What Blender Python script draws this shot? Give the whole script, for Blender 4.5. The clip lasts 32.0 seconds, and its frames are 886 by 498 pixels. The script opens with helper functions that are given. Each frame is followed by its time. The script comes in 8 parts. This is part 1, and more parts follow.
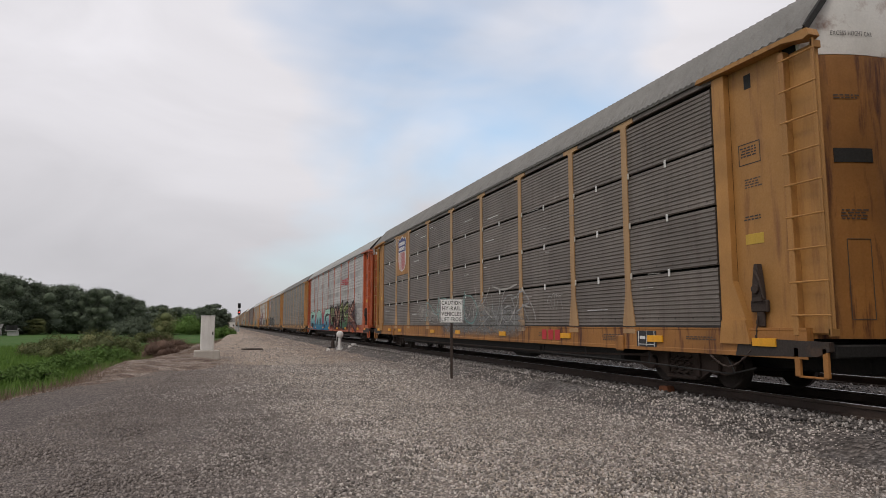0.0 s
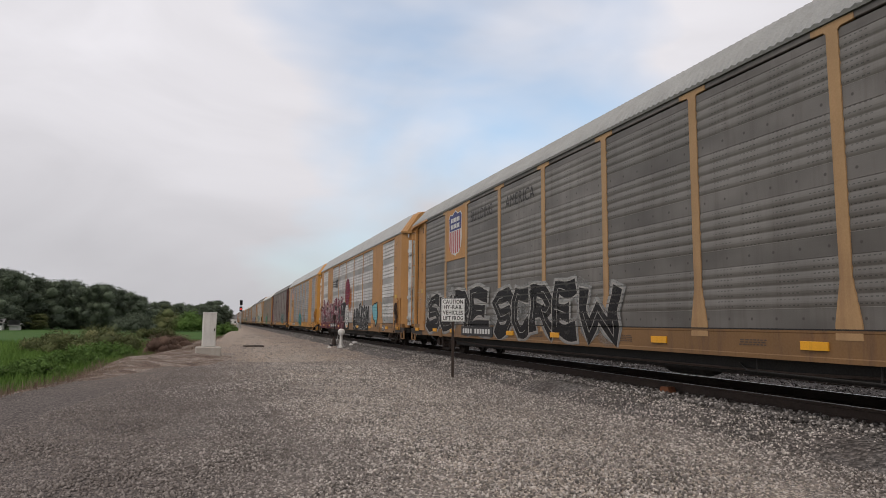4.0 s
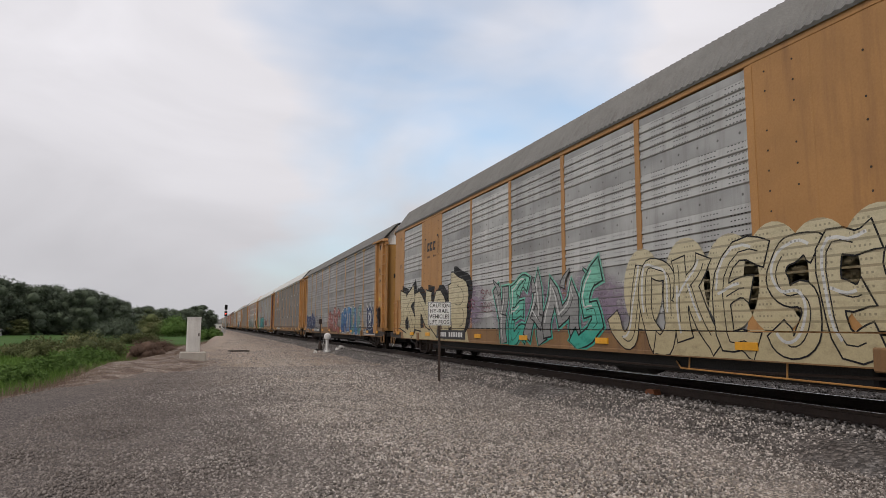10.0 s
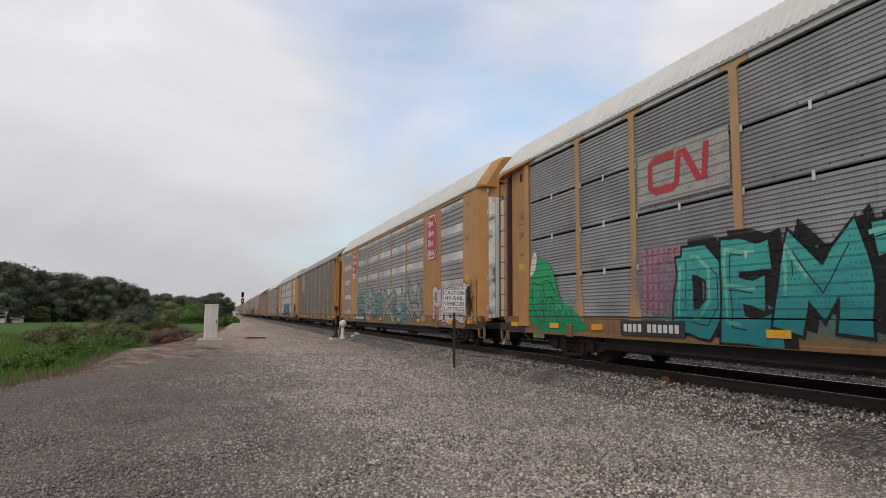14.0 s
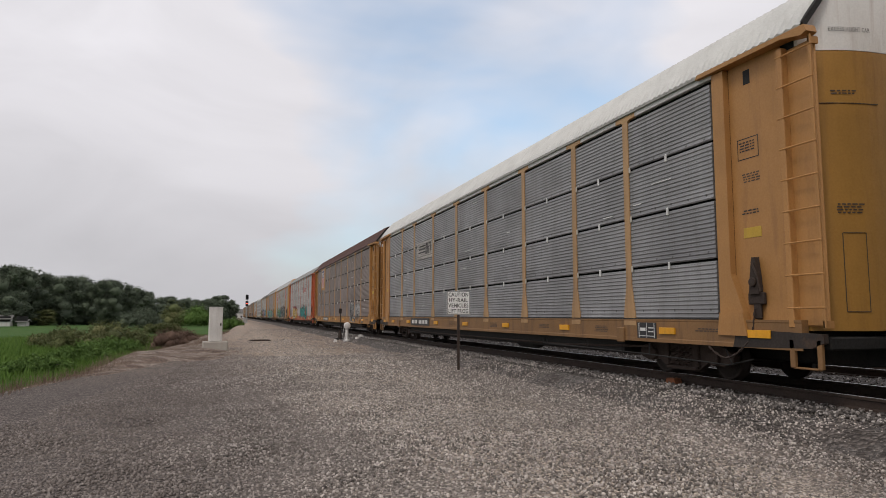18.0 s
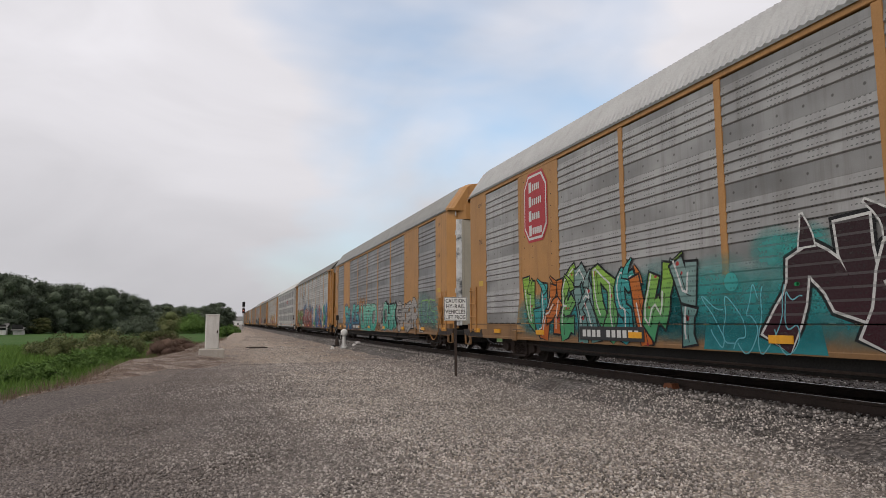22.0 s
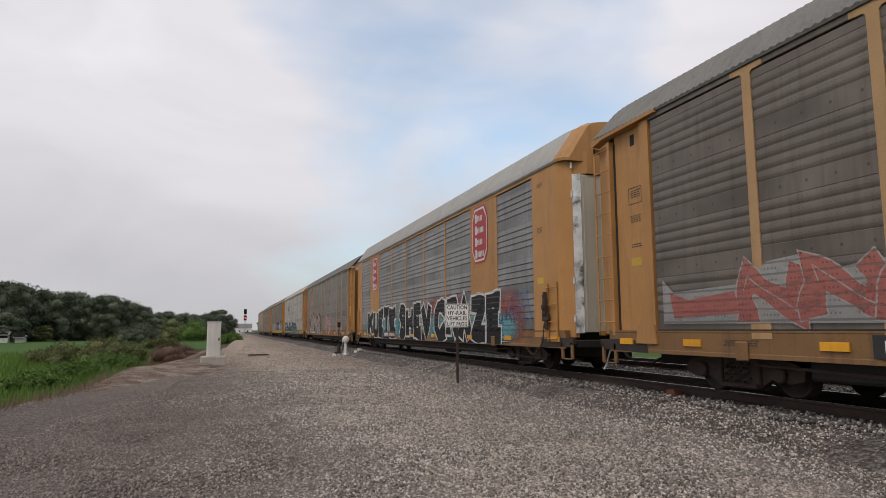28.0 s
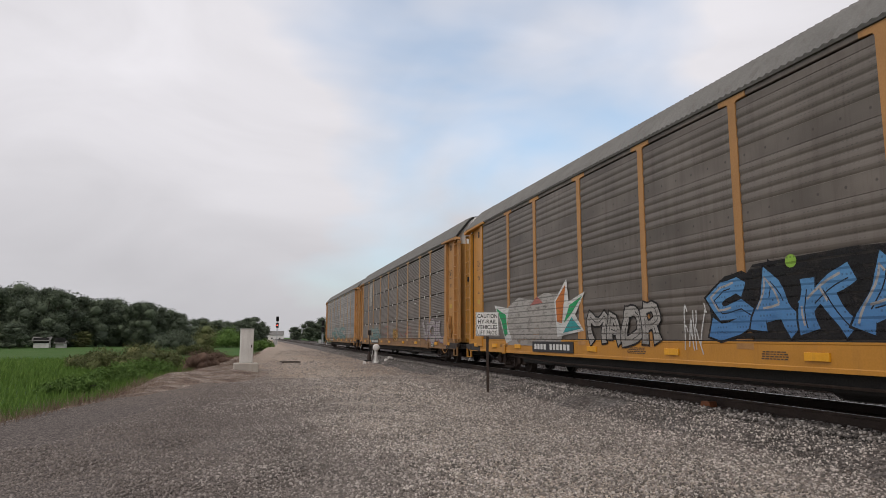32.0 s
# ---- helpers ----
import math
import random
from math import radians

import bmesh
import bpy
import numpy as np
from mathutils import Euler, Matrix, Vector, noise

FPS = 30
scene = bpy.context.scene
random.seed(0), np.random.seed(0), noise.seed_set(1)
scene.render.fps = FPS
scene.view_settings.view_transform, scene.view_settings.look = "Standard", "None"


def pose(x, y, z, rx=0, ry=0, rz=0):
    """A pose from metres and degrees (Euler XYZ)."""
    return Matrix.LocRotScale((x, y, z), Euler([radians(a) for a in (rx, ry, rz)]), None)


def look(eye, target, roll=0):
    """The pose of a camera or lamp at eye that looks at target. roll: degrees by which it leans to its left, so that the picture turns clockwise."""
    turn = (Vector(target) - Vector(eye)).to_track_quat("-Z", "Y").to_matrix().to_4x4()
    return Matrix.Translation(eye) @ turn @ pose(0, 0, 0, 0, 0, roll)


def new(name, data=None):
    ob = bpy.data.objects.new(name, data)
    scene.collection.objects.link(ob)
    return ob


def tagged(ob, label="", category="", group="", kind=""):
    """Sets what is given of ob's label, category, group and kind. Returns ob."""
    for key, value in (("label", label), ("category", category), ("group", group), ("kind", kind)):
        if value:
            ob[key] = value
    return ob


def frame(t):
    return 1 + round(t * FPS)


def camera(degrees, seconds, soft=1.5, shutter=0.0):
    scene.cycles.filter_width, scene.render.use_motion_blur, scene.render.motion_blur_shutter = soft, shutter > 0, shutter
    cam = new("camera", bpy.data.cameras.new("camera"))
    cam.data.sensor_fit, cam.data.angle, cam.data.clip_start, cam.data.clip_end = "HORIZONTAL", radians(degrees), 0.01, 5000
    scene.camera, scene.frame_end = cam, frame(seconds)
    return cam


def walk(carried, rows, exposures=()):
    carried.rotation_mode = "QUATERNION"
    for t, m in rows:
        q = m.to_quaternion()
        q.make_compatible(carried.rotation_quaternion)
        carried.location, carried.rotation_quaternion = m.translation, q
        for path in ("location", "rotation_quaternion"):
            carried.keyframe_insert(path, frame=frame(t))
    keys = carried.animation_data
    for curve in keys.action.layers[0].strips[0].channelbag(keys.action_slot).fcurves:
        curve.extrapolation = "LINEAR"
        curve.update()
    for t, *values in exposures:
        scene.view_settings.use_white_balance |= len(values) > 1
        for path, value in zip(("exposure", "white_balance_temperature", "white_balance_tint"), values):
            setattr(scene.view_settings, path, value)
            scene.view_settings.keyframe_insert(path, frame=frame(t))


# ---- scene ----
# seconds, heading, tilt and lean of the hand-steadied camera, degrees
PATH = [
    (0, -18.48, 6.53, 0.00), (0.5, -18.29, 6.53, -0.05), (1, -17.79, 6.52, -0.22), (1.5, -17.81, 6.46, -0.25),
    (2, -17.79, 6.42, -0.15), (2.5, -18.00, 6.43, -0.36), (4.5, -18.47, 6.36, -0.42), (5, -18.57, 6.25, -0.30),
    (5.5, -18.50, 6.31, -0.22), (6, -18.47, 6.46, -0.26), (6.5, -18.67, 6.59, -0.32), (7, -19.33, 6.91, -0.36),
    (7.5, -19.45, 6.82, -0.31), (8, -19.40, 6.62, -0.41), (8.5, -19.58, 7.05, -0.28), (9, -19.64, 6.76, -0.30),
    (9.5, -19.59, 7.11, -0.33), (10, -19.53, 6.76, -0.28), (10.5, -19.28, 6.54, -0.28), (11, -19.26, 6.25, -0.20),
    (11.5, -19.03, 6.18, -0.32), (12, -19.02, 6.16, -0.28), (12.5, -18.89, 6.02, -0.15), (13, -18.76, 5.88, -0.18),
    (13.5, -18.49, 5.72, -0.17), (14, -18.24, 5.65, -0.30), (14.5, -18.03, 5.58, -0.28), (16.5, -17.96, 5.67, -0.12),
    (17, -17.78, 5.72, -0.07), (17.5, -17.74, 5.71, -0.24), (18, -17.88, 5.81, -0.10), (18.5, -18.07, 5.96, -0.07),
    (19, -18.10, 6.09, -0.07), (19.5, -18.00, 6.39, -0.01), (20, -17.95, 6.40, 0.14), (20.5, -17.75, 6.33, 0.12),
    (21, -17.73, 6.37, 0.10), (21.5, -17.94, 6.40, 0.15), (22, -18.13, 6.35, 0.18), (22.5, -18.20, 6.39, 0.21),
    (23, -18.60, 6.46, 0.24), (23.5, -18.67, 6.54, 0.13), (24, -18.87, 6.62, 0.12), (24.5, -18.92, 6.67, 0.20),
    (26.5, -18.83, 7.18, 0.23), (27, -18.38, 6.91, 0.15), (27.5, -17.92, 6.91, 0.16), (28, -17.98, 6.93, 0.33),
    (28.5, -17.64, 6.88, 0.25), (29, -17.67, 6.96, 0.22), (29.5, -17.71, 7.13, 0.04), (30, -17.84, 7.70, -0.12),
    (30.5, -17.96, 7.70, 0.20), (31, -17.04, 7.58, 0.16), (31.5, -15.97, 7.49, 0.20), (32, -15.38, 7.67, -0.09),
]
EYE = 1.38          # the lens above the plan's zero
PITCH = 28.6        # coupled length of one car
SIDE = 7.606        # from the camera to the near side of the train
MID = SIDE + 1.50   # centre line of the near track
RAIL = 0.28         # the rail tops stand this much over the plan's zero
cam = camera(68.0, 32.0, soft=0.85)

walk(cam, [(t, pose(0, 0, EYE, 90 + p, r, h)) for t, h, p, r in PATH])

# ---- light: a bright, thinly overcast sky with one blue opening, and a weak veiled sun ----
SUN_UP, SUN_ROUND = radians(50), radians(232)
world = bpy.data.worlds.new("overcast_sky")
scene.world = world
world.use_nodes = True
wn, wl = world.node_tree.nodes, world.node_tree.links
wn.clear()
sky = wn.new("ShaderNodeTexSky")
sky.sky_type, sky.sun_disc = "NISHITA", False
sky.sun_elevation, sky.sun_rotation = SUN_UP, SUN_ROUND
sky_dim = wn.new("ShaderNodeVectorMath"); sky_dim.operation = "SCALE"; sky_dim.inputs[3].default_value = 0.19
sky_tint = wn.new("ShaderNodeVectorMath"); sky_tint.operation = "MULTIPLY"; sky_tint.inputs[1].default_value = (0.78, 1.03, 1.04)
wl.new(sky.outputs[0], sky_tint.inputs[0]); wl.new(sky_tint.outputs[0], sky_dim.inputs[0])
where = wn.new("ShaderNodeTexCoord")
squash = wn.new("ShaderNodeMapping"); squash.inputs["Scale"].default_value = (1.0, 1.0, 2.2)
wl.new(where.outputs["Generated"], squash.inputs[0])
cloud = wn.new("ShaderNodeTexNoise")
cloud.inputs["Scale"].default_value, cloud.inputs["Detail"].default_value, cloud.inputs["Roughness"].default_value = 2.2, 4.0, 0.45
cloud.inputs["Distortion"].default_value = 0.35
wl.new(squash.outputs[0], cloud.inputs["Vector"])
# the opening in the cloud lies ahead, some 24 degrees up
toward = wn.new("ShaderNodeVectorMath"); toward.operation = "DISTANCE"
toward.inputs[1].default_value = (0.285, 0.880, 0.38)
wl.new(where.outputs["Generated"], toward.inputs[0])
hole = wn.new("ShaderNodeMapRange")
for i, v in ((1, 0.02), (2, 0.44), (3, 0.33), (4, -0.12)):
    hole.inputs[i].default_value = v
wl.new(toward.outputs["Value"], hole.inputs[0])
thin = wn.new("ShaderNodeMath"); thin.operation = "SUBTRACT"
wl.new(cloud.outputs["Fac"], thin.inputs[0]); wl.new(hole.outputs[0], thin.inputs[1])
cover = wn.new("ShaderNodeValToRGB")
cover.color_ramp.elements[0].position, cover.color_ramp.elements[0].color = 0.10, (0.12, 0.12, 0.12, 1)
cover.color_ramp.elements[1].position, cover.color_ramp.elements[1].color = 0.46, (1, 1, 1, 1)
wl.new(thin.outputs[0], cover.inputs[0])
# cloud is greyer towards the horizon
high = wn.new("ShaderNodeSeparateXYZ"); wl.new(where.outputs["Generated"], high.inputs[0])
haze = wn.new("ShaderNodeValToRGB")
haze.color_ramp.elements[0].position, haze.color_ramp.elements[0].color = 0.0, (0.53, 0.522, 0.545, 1)
haze.color_ramp.elements[1].position, haze.color_ramp.elements[1].color = 0.30, (0.79, 0.771, 0.808, 1)
wl.new(high.outputs[2], haze.inputs[0])
mottle = wn.new("ShaderNodeTexNoise")
mottle.inputs["Scale"].default_value, mottle.inputs["Detail"].default_value, mottle.inputs["Distortion"].default_value = 3.4, 5.0, 0.6
wl.new(squash.outputs[0], mottle.inputs["Vector"])
thick = wn.new("ShaderNodeMapRange")
for i, v in ((1, 0.3), (2, 0.7), (3, 0.90), (4, 1.07)):
    thick.inputs[i].default_value = v
wl.new(mottle.outputs["Fac"], thick.inputs[0])
grey = wn.new("ShaderNodeVectorMath"); grey.operation = "SCALE"
wl.new(haze.outputs[0], grey.inputs[0]); wl.new(thick.outputs[0], grey.inputs[3])
veil = wn.new("ShaderNodeMix"); veil.data_type = "RGBA"
wl.new(cover.outputs[0], veil.inputs[0]); wl.new(sky_dim.outputs[0], veil.inputs[6]); wl.new(grey.outputs[0], veil.inputs[7])
back = wn.new("ShaderNodeBackground"); back.inputs[1].default_value = 1.0
wl.new(veil.outputs[2], back.inputs[0])
wout = wn.new("ShaderNodeOutputWorld"); wl.new(back.outputs[0], wout.inputs[0])

sun = new("sun", bpy.data.lights.new("sun", "SUN"))
sun.data.energy, sun.data.angle, sun.data.color = 1.15, radians(14), (1.0, 0.92, 0.83)
sun.matrix_basis = look((0, 0, 60), (60 * math.sin(SUN_ROUND) * -0.75, 60 * math.cos(SUN_ROUND) * -0.75, 0))
scene.view_settings.exposure = 0.0


# ---- materials ----
def tree_of(name):
    m = bpy.data.materials.new(name)
    m.use_nodes = True
    n, l = m.node_tree.nodes, m.node_tree.links
    n.clear()
    o, b = n.new("ShaderNodeOutputMaterial"), n.new("ShaderNodeBsdfPrincipled")
    l.new(b.outputs[0], o.inputs[0])
    return m, n, l, b


def calc(n, l, op, a, b=None, clamp=False):
    k = n.new("ShaderNodeMath")
    k.operation, k.use_clamp = op, clamp
    for i, v in enumerate((a, b)):
        if v is None:
            continue
        if isinstance(v, (int, float)):
            k.inputs[i].default_value = v
        else:
            l.new(v, k.inputs[i])
    return k.outputs[0]


def blend(n, l, fac, a, b, mode="MIX"):
    k = n.new("ShaderNodeMix")
    k.data_type, k.blend_type = "RGBA", mode
    for i, v in ((0, fac), (6, a), (7, b)):
        if isinstance(v, (int, float)):
            k.inputs[i].default_value = v
        elif isinstance(v, tuple):
            k.inputs[i].default_value = (*v[:3], 1)
        else:
            l.new(v, k.inputs[i])
    return k.outputs[2]


def grain(n, l, at, scale, detail=4.0, stretch=None, rough=0.55):
    if stretch:
        mp = n.new("ShaderNodeMapping")
        mp.inputs["Scale"].default_value = stretch
        l.new(at, mp.inputs[0])
        at = mp.outputs[0]
    k = n.new("ShaderNodeTexNoise")
    k.inputs["Scale"].default_value, k.inputs["Detail"].default_value, k.inputs["Roughness"].default_value = scale, detail, rough
    l.new(at, k.inputs["Vector"])
    return k.outputs["Fac"]


def ramp(n, l, fac, lo, hi):
    k = n.new("ShaderNodeMapRange")
    k.inputs[1].default_value, k.inputs[2].default_value = lo, hi
    l.new(fac, k.inputs[0])
    return k.outputs[0]


KEPT = {}


def surf(name, base, rough=0.6, metal=0.0, var=0.18, scale=1.5, dirt=(0.10, 0.07, 0.05), dirty=0.35, streak=True, bump=0.15, fine=90.0, ribs=False):
    """Paint, metal or wood with two scales of variation, run-down streaks of dirt and fine relief."""
    if name in KEPT:
        return KEPT[name]
    m, n, l, b = tree_of(name)
    tc = n.new("ShaderNodeTexCoord").outputs["Object"]
    rnd = n.new("ShaderNodeObjectInfo").outputs["Random"]
    big = ramp(n, l, grain(n, l, tc, scale, 5), 0.25, 0.75)
    lo, hi = tuple(c * (1 - var) for c in base), tuple(min(1, c * (1 + var)) for c in base)
    col = blend(n, l, big, lo, hi)
    small = ramp(n, l, grain(n, l, tc, fine * 0.35, 3), 0.3, 0.7)
    col = blend(n, l, calc(n, l, "MULTIPLY", small, 0.22), col, tuple(c * 0.6 for c in base))
    shift = calc(n, l, "MULTIPLY_ADD", rnd, 0.16)
    shift.node.inputs[2].default_value = 0.92
    col = blend(n, l, 1.0, col, shift, "MULTIPLY")
    run = grain(n, l, tc, 1.0, 6, (5, 5, 0.55) if streak else (2.2, 2.2, 2.2), 0.65)
    dirtmask = calc(n, l, "MULTIPLY", ramp(n, l, run, 0.52, 0.80), dirty, True)
    col = blend(n, l, dirtmask, col, dirt)
    l.new(col, b.inputs["Base Color"])
    r = calc(n, l, "MULTIPLY_ADD", small, 0.18)
    r.node.inputs[2].default_value = rough - 0.06
    l.new(r, b.inputs["Roughness"])
    b.inputs["Metallic"].default_value = metal
    h = grain(n, l, tc, fine, 3)
    if ribs:
        sep = n.new("ShaderNodeSeparateXYZ"); l.new(tc, sep.inputs[0])
        saw = calc(n, l, "FRACT", calc(n, l, "MULTIPLY", sep.outputs[2], 1 / 0.17))
        h = calc(n, l, "MULTIPLY_ADD", calc(n, l, "LESS_THAN", saw, 0.22), -3.0)
        l.new(saw, h.node.inputs[2])
    bp = n.new("ShaderNodeBump")
    bp.inputs["Strength"].default_value, bp.inputs["Distance"].default_value = (0.55, 0.02) if ribs else (bump, 0.004)
    l.new(h, bp.inputs["Height"])
    l.new(bp.outputs[0], b.inputs["Normal"])
    KEPT[name] = m
    return m


def sheet_metal(name, base, band, dirt=(0.12, 0.09, 0.07), dirty=0.4, rough=0.5, metal=0.35, holes=0.5):
    """Ribbed screen panels: flat bolted bands of another tone between perforated ribs, streaked with dirt."""
    if name in KEPT:
        return KEPT[name]
    m, n, l, b = tree_of(name)
    tc = n.new("ShaderNodeTexCoord").outputs["Object"]
    rnd = n.new("ShaderNodeObjectInfo").outputs["Random"]
    sep = n.new("ShaderNodeSeparateXYZ"); l.new(tc, sep.inputs[0])
    y, z = sep.outputs[1], sep.outputs[2]
    zz = calc(n, l, "FRACT", calc(n, l, "MULTIPLY", calc(n, l, "SUBTRACT", z, SILL_TOP), 1 / MODULE))
    isband = calc(n, l, "LESS_THAN", zz, BAND / MODULE)
    big = ramp(n, l, grain(n, l, tc, 0.9, 5), 0.3, 0.7)
    rib = blend(n, l, big, tuple(c * 0.82 for c in base), tuple(min(1, c * 1.12) for c in base))
    flat = blend(n, l, big, tuple(c * 0.85 for c in band), tuple(min(1, c * 1.1) for c in band))
    # rows of short punched slots on the ribs, in columns
    wave = calc(n, l, "FRACT", calc(n, l, "MULTIPLY", calc(n, l, "SUBTRACT", z, SILL_TOP + BAND), 1 / RIB))
    hy = calc(n, l, "LESS_THAN", calc(n, l, "FRACT", calc(n, l, "MULTIPLY", y, 1 / 0.074)), 0.5)
    rows = calc(n, l, "FRACT", calc(n, l, "MULTIPLY", wave, 2.0))
    hz = calc(n, l, "LESS_THAN", calc(n, l, "ABSOLUTE", calc(n, l, "SUBTRACT", rows, 0.55)), 0.10)
    hc = calc(n, l, "LESS_THAN", calc(n, l, "FRACT", calc(n, l, "MULTIPLY", y, 1 / 0.63)), 0.62)
    some = ramp(n, l, grain(n, l, tc, 3.0, 2), 0.22, 0.42)
    hmask = calc(n, l, "MULTIPLY", calc(n, l, "MULTIPLY", hy, hz), calc(n, l, "MULTIPLY", calc(n, l, "MULTIPLY", hc, some), min(1.0, holes * 1.15)))
    rib = blend(n, l, hmask, rib, (0.03, 0.03, 0.03))
    by = calc(n, l, "MULTIPLY", calc(n, l, "SUBTRACT", calc(n, l, "FRACT", calc(n, l, "MULTIPLY", y, 1 / 0.47)), 0.5), 0.47)
    bz = calc(n, l, "SUBTRACT", calc(n, l, "MULTIPLY", zz, MODULE), BAND * 0.5)
    far = calc(n, l, "ADD", calc(n, l, "MULTIPLY", by, by), calc(n, l, "MULTIPLY", bz, bz))
    smudge = grain(n, l, tc, 14, 2)
    bolt = ramp(n, l, calc(n, l, "ADD", far, calc(n, l, "MULTIPLY", smudge, 0.0006)), 0.0011, 0.0004)
    # some bands are scoured pale, others darker
    scour = calc(n, l, "MULTIPLY_ADD", ramp(n, l, grain(n, l, tc, 0.55, 2, (1, 1, 2.0)), 0.35, 0.65), 0.45)
    scour.node.inputs[2].default_value = 0.80
    flat = blend(n, l, 1.0, flat, scour, "MULTIPLY")
    flat = blend(n, l, calc(n, l, "MULTIPLY", bolt, 0.75), flat, (0.045, 0.04, 0.035))
    col = blend(n, l, isband, rib, flat)
    shift = calc(n, l, "MULTIPLY_ADD", rnd, 0.22)
    shift.node.inputs[2].default_value = 0.88
    col = blend(n, l, 1.0, col, shift, "MULTIPLY")
    run = grain(n, l, tc, 1.0, 6, (6, 6, 0.5), 0.65)
    col = blend(n, l, calc(n, l, "MULTIPLY", ramp(n, l, run, 0.48, 0.78), dirty, True), col, dirt)
    low = grain(n, l, tc, 0.6, 4)
    col = blend(n, l, calc(n, l, "MULTIPLY", ramp(n, l, low, 0.5, 0.75), dirty * 0.6, True), col, dirt)
    l.new(col, b.inputs["Base Color"])
    b.inputs["Roughness"].default_value, b.inputs["Metallic"].default_value = rough, metal
    bp = n.new("ShaderNodeBump")
    bp.inputs["Strength"].default_value, bp.inputs["Distance"].default_value = 0.25, 0.004
    l.new(calc(n, l, "ADD", grain(n, l, tc, 70, 2), calc(n, l, "MULTIPLY", hmask, -1.0)), bp.inputs["Height"])
    l.new(bp.outputs[0], b.inputs["Normal"])
    KEPT[name] = m
    return m


def spray(name, top, low, rough=0.6, worn=0.3, fades=False):
    """Sprayed paint that fades from one colour above to another below, over ribbed punched sheet, thin and worn through in spots."""
    if name in KEPT:
        return KEPT[name]
    m, n, l, b = tree_of(name)
    tc = n.new("ShaderNodeTexCoord").outputs["Object"]
    sep = n.new("ShaderNodeSeparateXYZ"); l.new(tc, sep.inputs[0])
    y, z = sep.outputs[1], sep.outputs[2]
    up = ramp(n, l, calc(n, l, "ADD", z, calc(n, l, "MULTIPLY", grain(n, l, tc, 1.3, 4), 0.7)), 1.55, 2.75)
    col = blend(n, l, up, low, top)
    b.inputs["Specular IOR Level"].default_value = 0.12
    fleck = ramp(n, l, grain(n, l, tc, 40, 2), 0.35, 0.65)
    col = blend(n, l, calc(n, l, "MULTIPLY", fleck, 0.14), col, (0.10, 0.10, 0.10))
    saw = calc(n, l, "FRACT", calc(n, l, "MULTIPLY", calc(n, l, "SUBTRACT", z, SILL_TOP + BAND), 1 / RIB))
    groove = calc(n, l, "LESS_THAN", saw, 0.2)
    # the punched holes and the slit over the sill stay open through the paint
    above = calc(n, l, "GREATER_THAN", z, SILL_TOP + 0.05)
    hy = calc(n, l, "LESS_THAN", calc(n, l, "FRACT", calc(n, l, "MULTIPLY", y, 1 / 0.068)), 0.45)
    hz = calc(n, l, "LESS_THAN", calc(n, l, "ABSOLUTE", calc(n, l, "SUBTRACT", saw, 0.6)), 0.09)
    hc = calc(n, l, "LESS_THAN", calc(n, l, "FRACT", calc(n, l, "MULTIPLY", y, 1 / 0.52)), 0.55)
    hole = calc(n, l, "MULTIPLY", calc(n, l, "MULTIPLY", hy, hz), calc(n, l, "MULTIPLY", hc, above))
    col = blend(n, l, calc(n, l, "MULTIPLY", hole, 0.45), col, (0.03, 0.03, 0.03))
    wear = ramp(n, l, grain(n, l, tc, 2.6, 7, (1, 1, 2.2), 0.72), 0.50, 0.72)
    rubbed = calc(n, l, "MULTIPLY", calc(n, l, "MULTIPLY", groove, above), 0.30 + 0.3 * worn)
    gone = calc(n, l, "MAXIMUM", calc(n, l, "MULTIPLY", wear, min(0.95, worn * 1.1)), rubbed)
    slit = calc(n, l, "LESS_THAN", calc(n, l, "ABSOLUTE", calc(n, l, "SUBTRACT", z, SILL_TOP - 0.006)), 0.011)
    gone = calc(n, l, "MAXIMUM", gone, slit)
    here = calc(n, l, "SUBTRACT", 1.0, gone, True)
    if fades:
        at = n.new("ShaderNodeAttribute"); at.attribute_name = "fade"
        cloudy = calc(n, l, "MULTIPLY_ADD", grain(n, l, tc, 6, 4), 0.9)
        cloudy.node.inputs[2].default_value = 0.35
        here = calc(n, l, "MULTIPLY", here, calc(n, l, "MULTIPLY", calc(n, l, "MULTIPLY", at.outputs["Fac"], cloudy), 0.9, True))
    l.new(here, b.inputs["Alpha"])
    h = calc(n, l, "MULTIPLY_ADD", groove, -2.2)
    l.new(calc(n, l, "MULTIPLY", saw, -0.8), h.node.inputs[2])
    h = calc(n, l, "MULTIPLY", h, above)
    bp = n.new("ShaderNodeBump")
    bp.inputs["Strength"].default_value, bp.inputs["Distance"].default_value = 0.8, 0.02
    l.new(h, bp.inputs["Height"])
    l.new(bp.outputs[0], b.inputs["Normal"])
    l.new(col, b.inputs["Base Color"])
    b.inputs["Roughness"].default_value = rough
    KEPT[name] = m
    return m


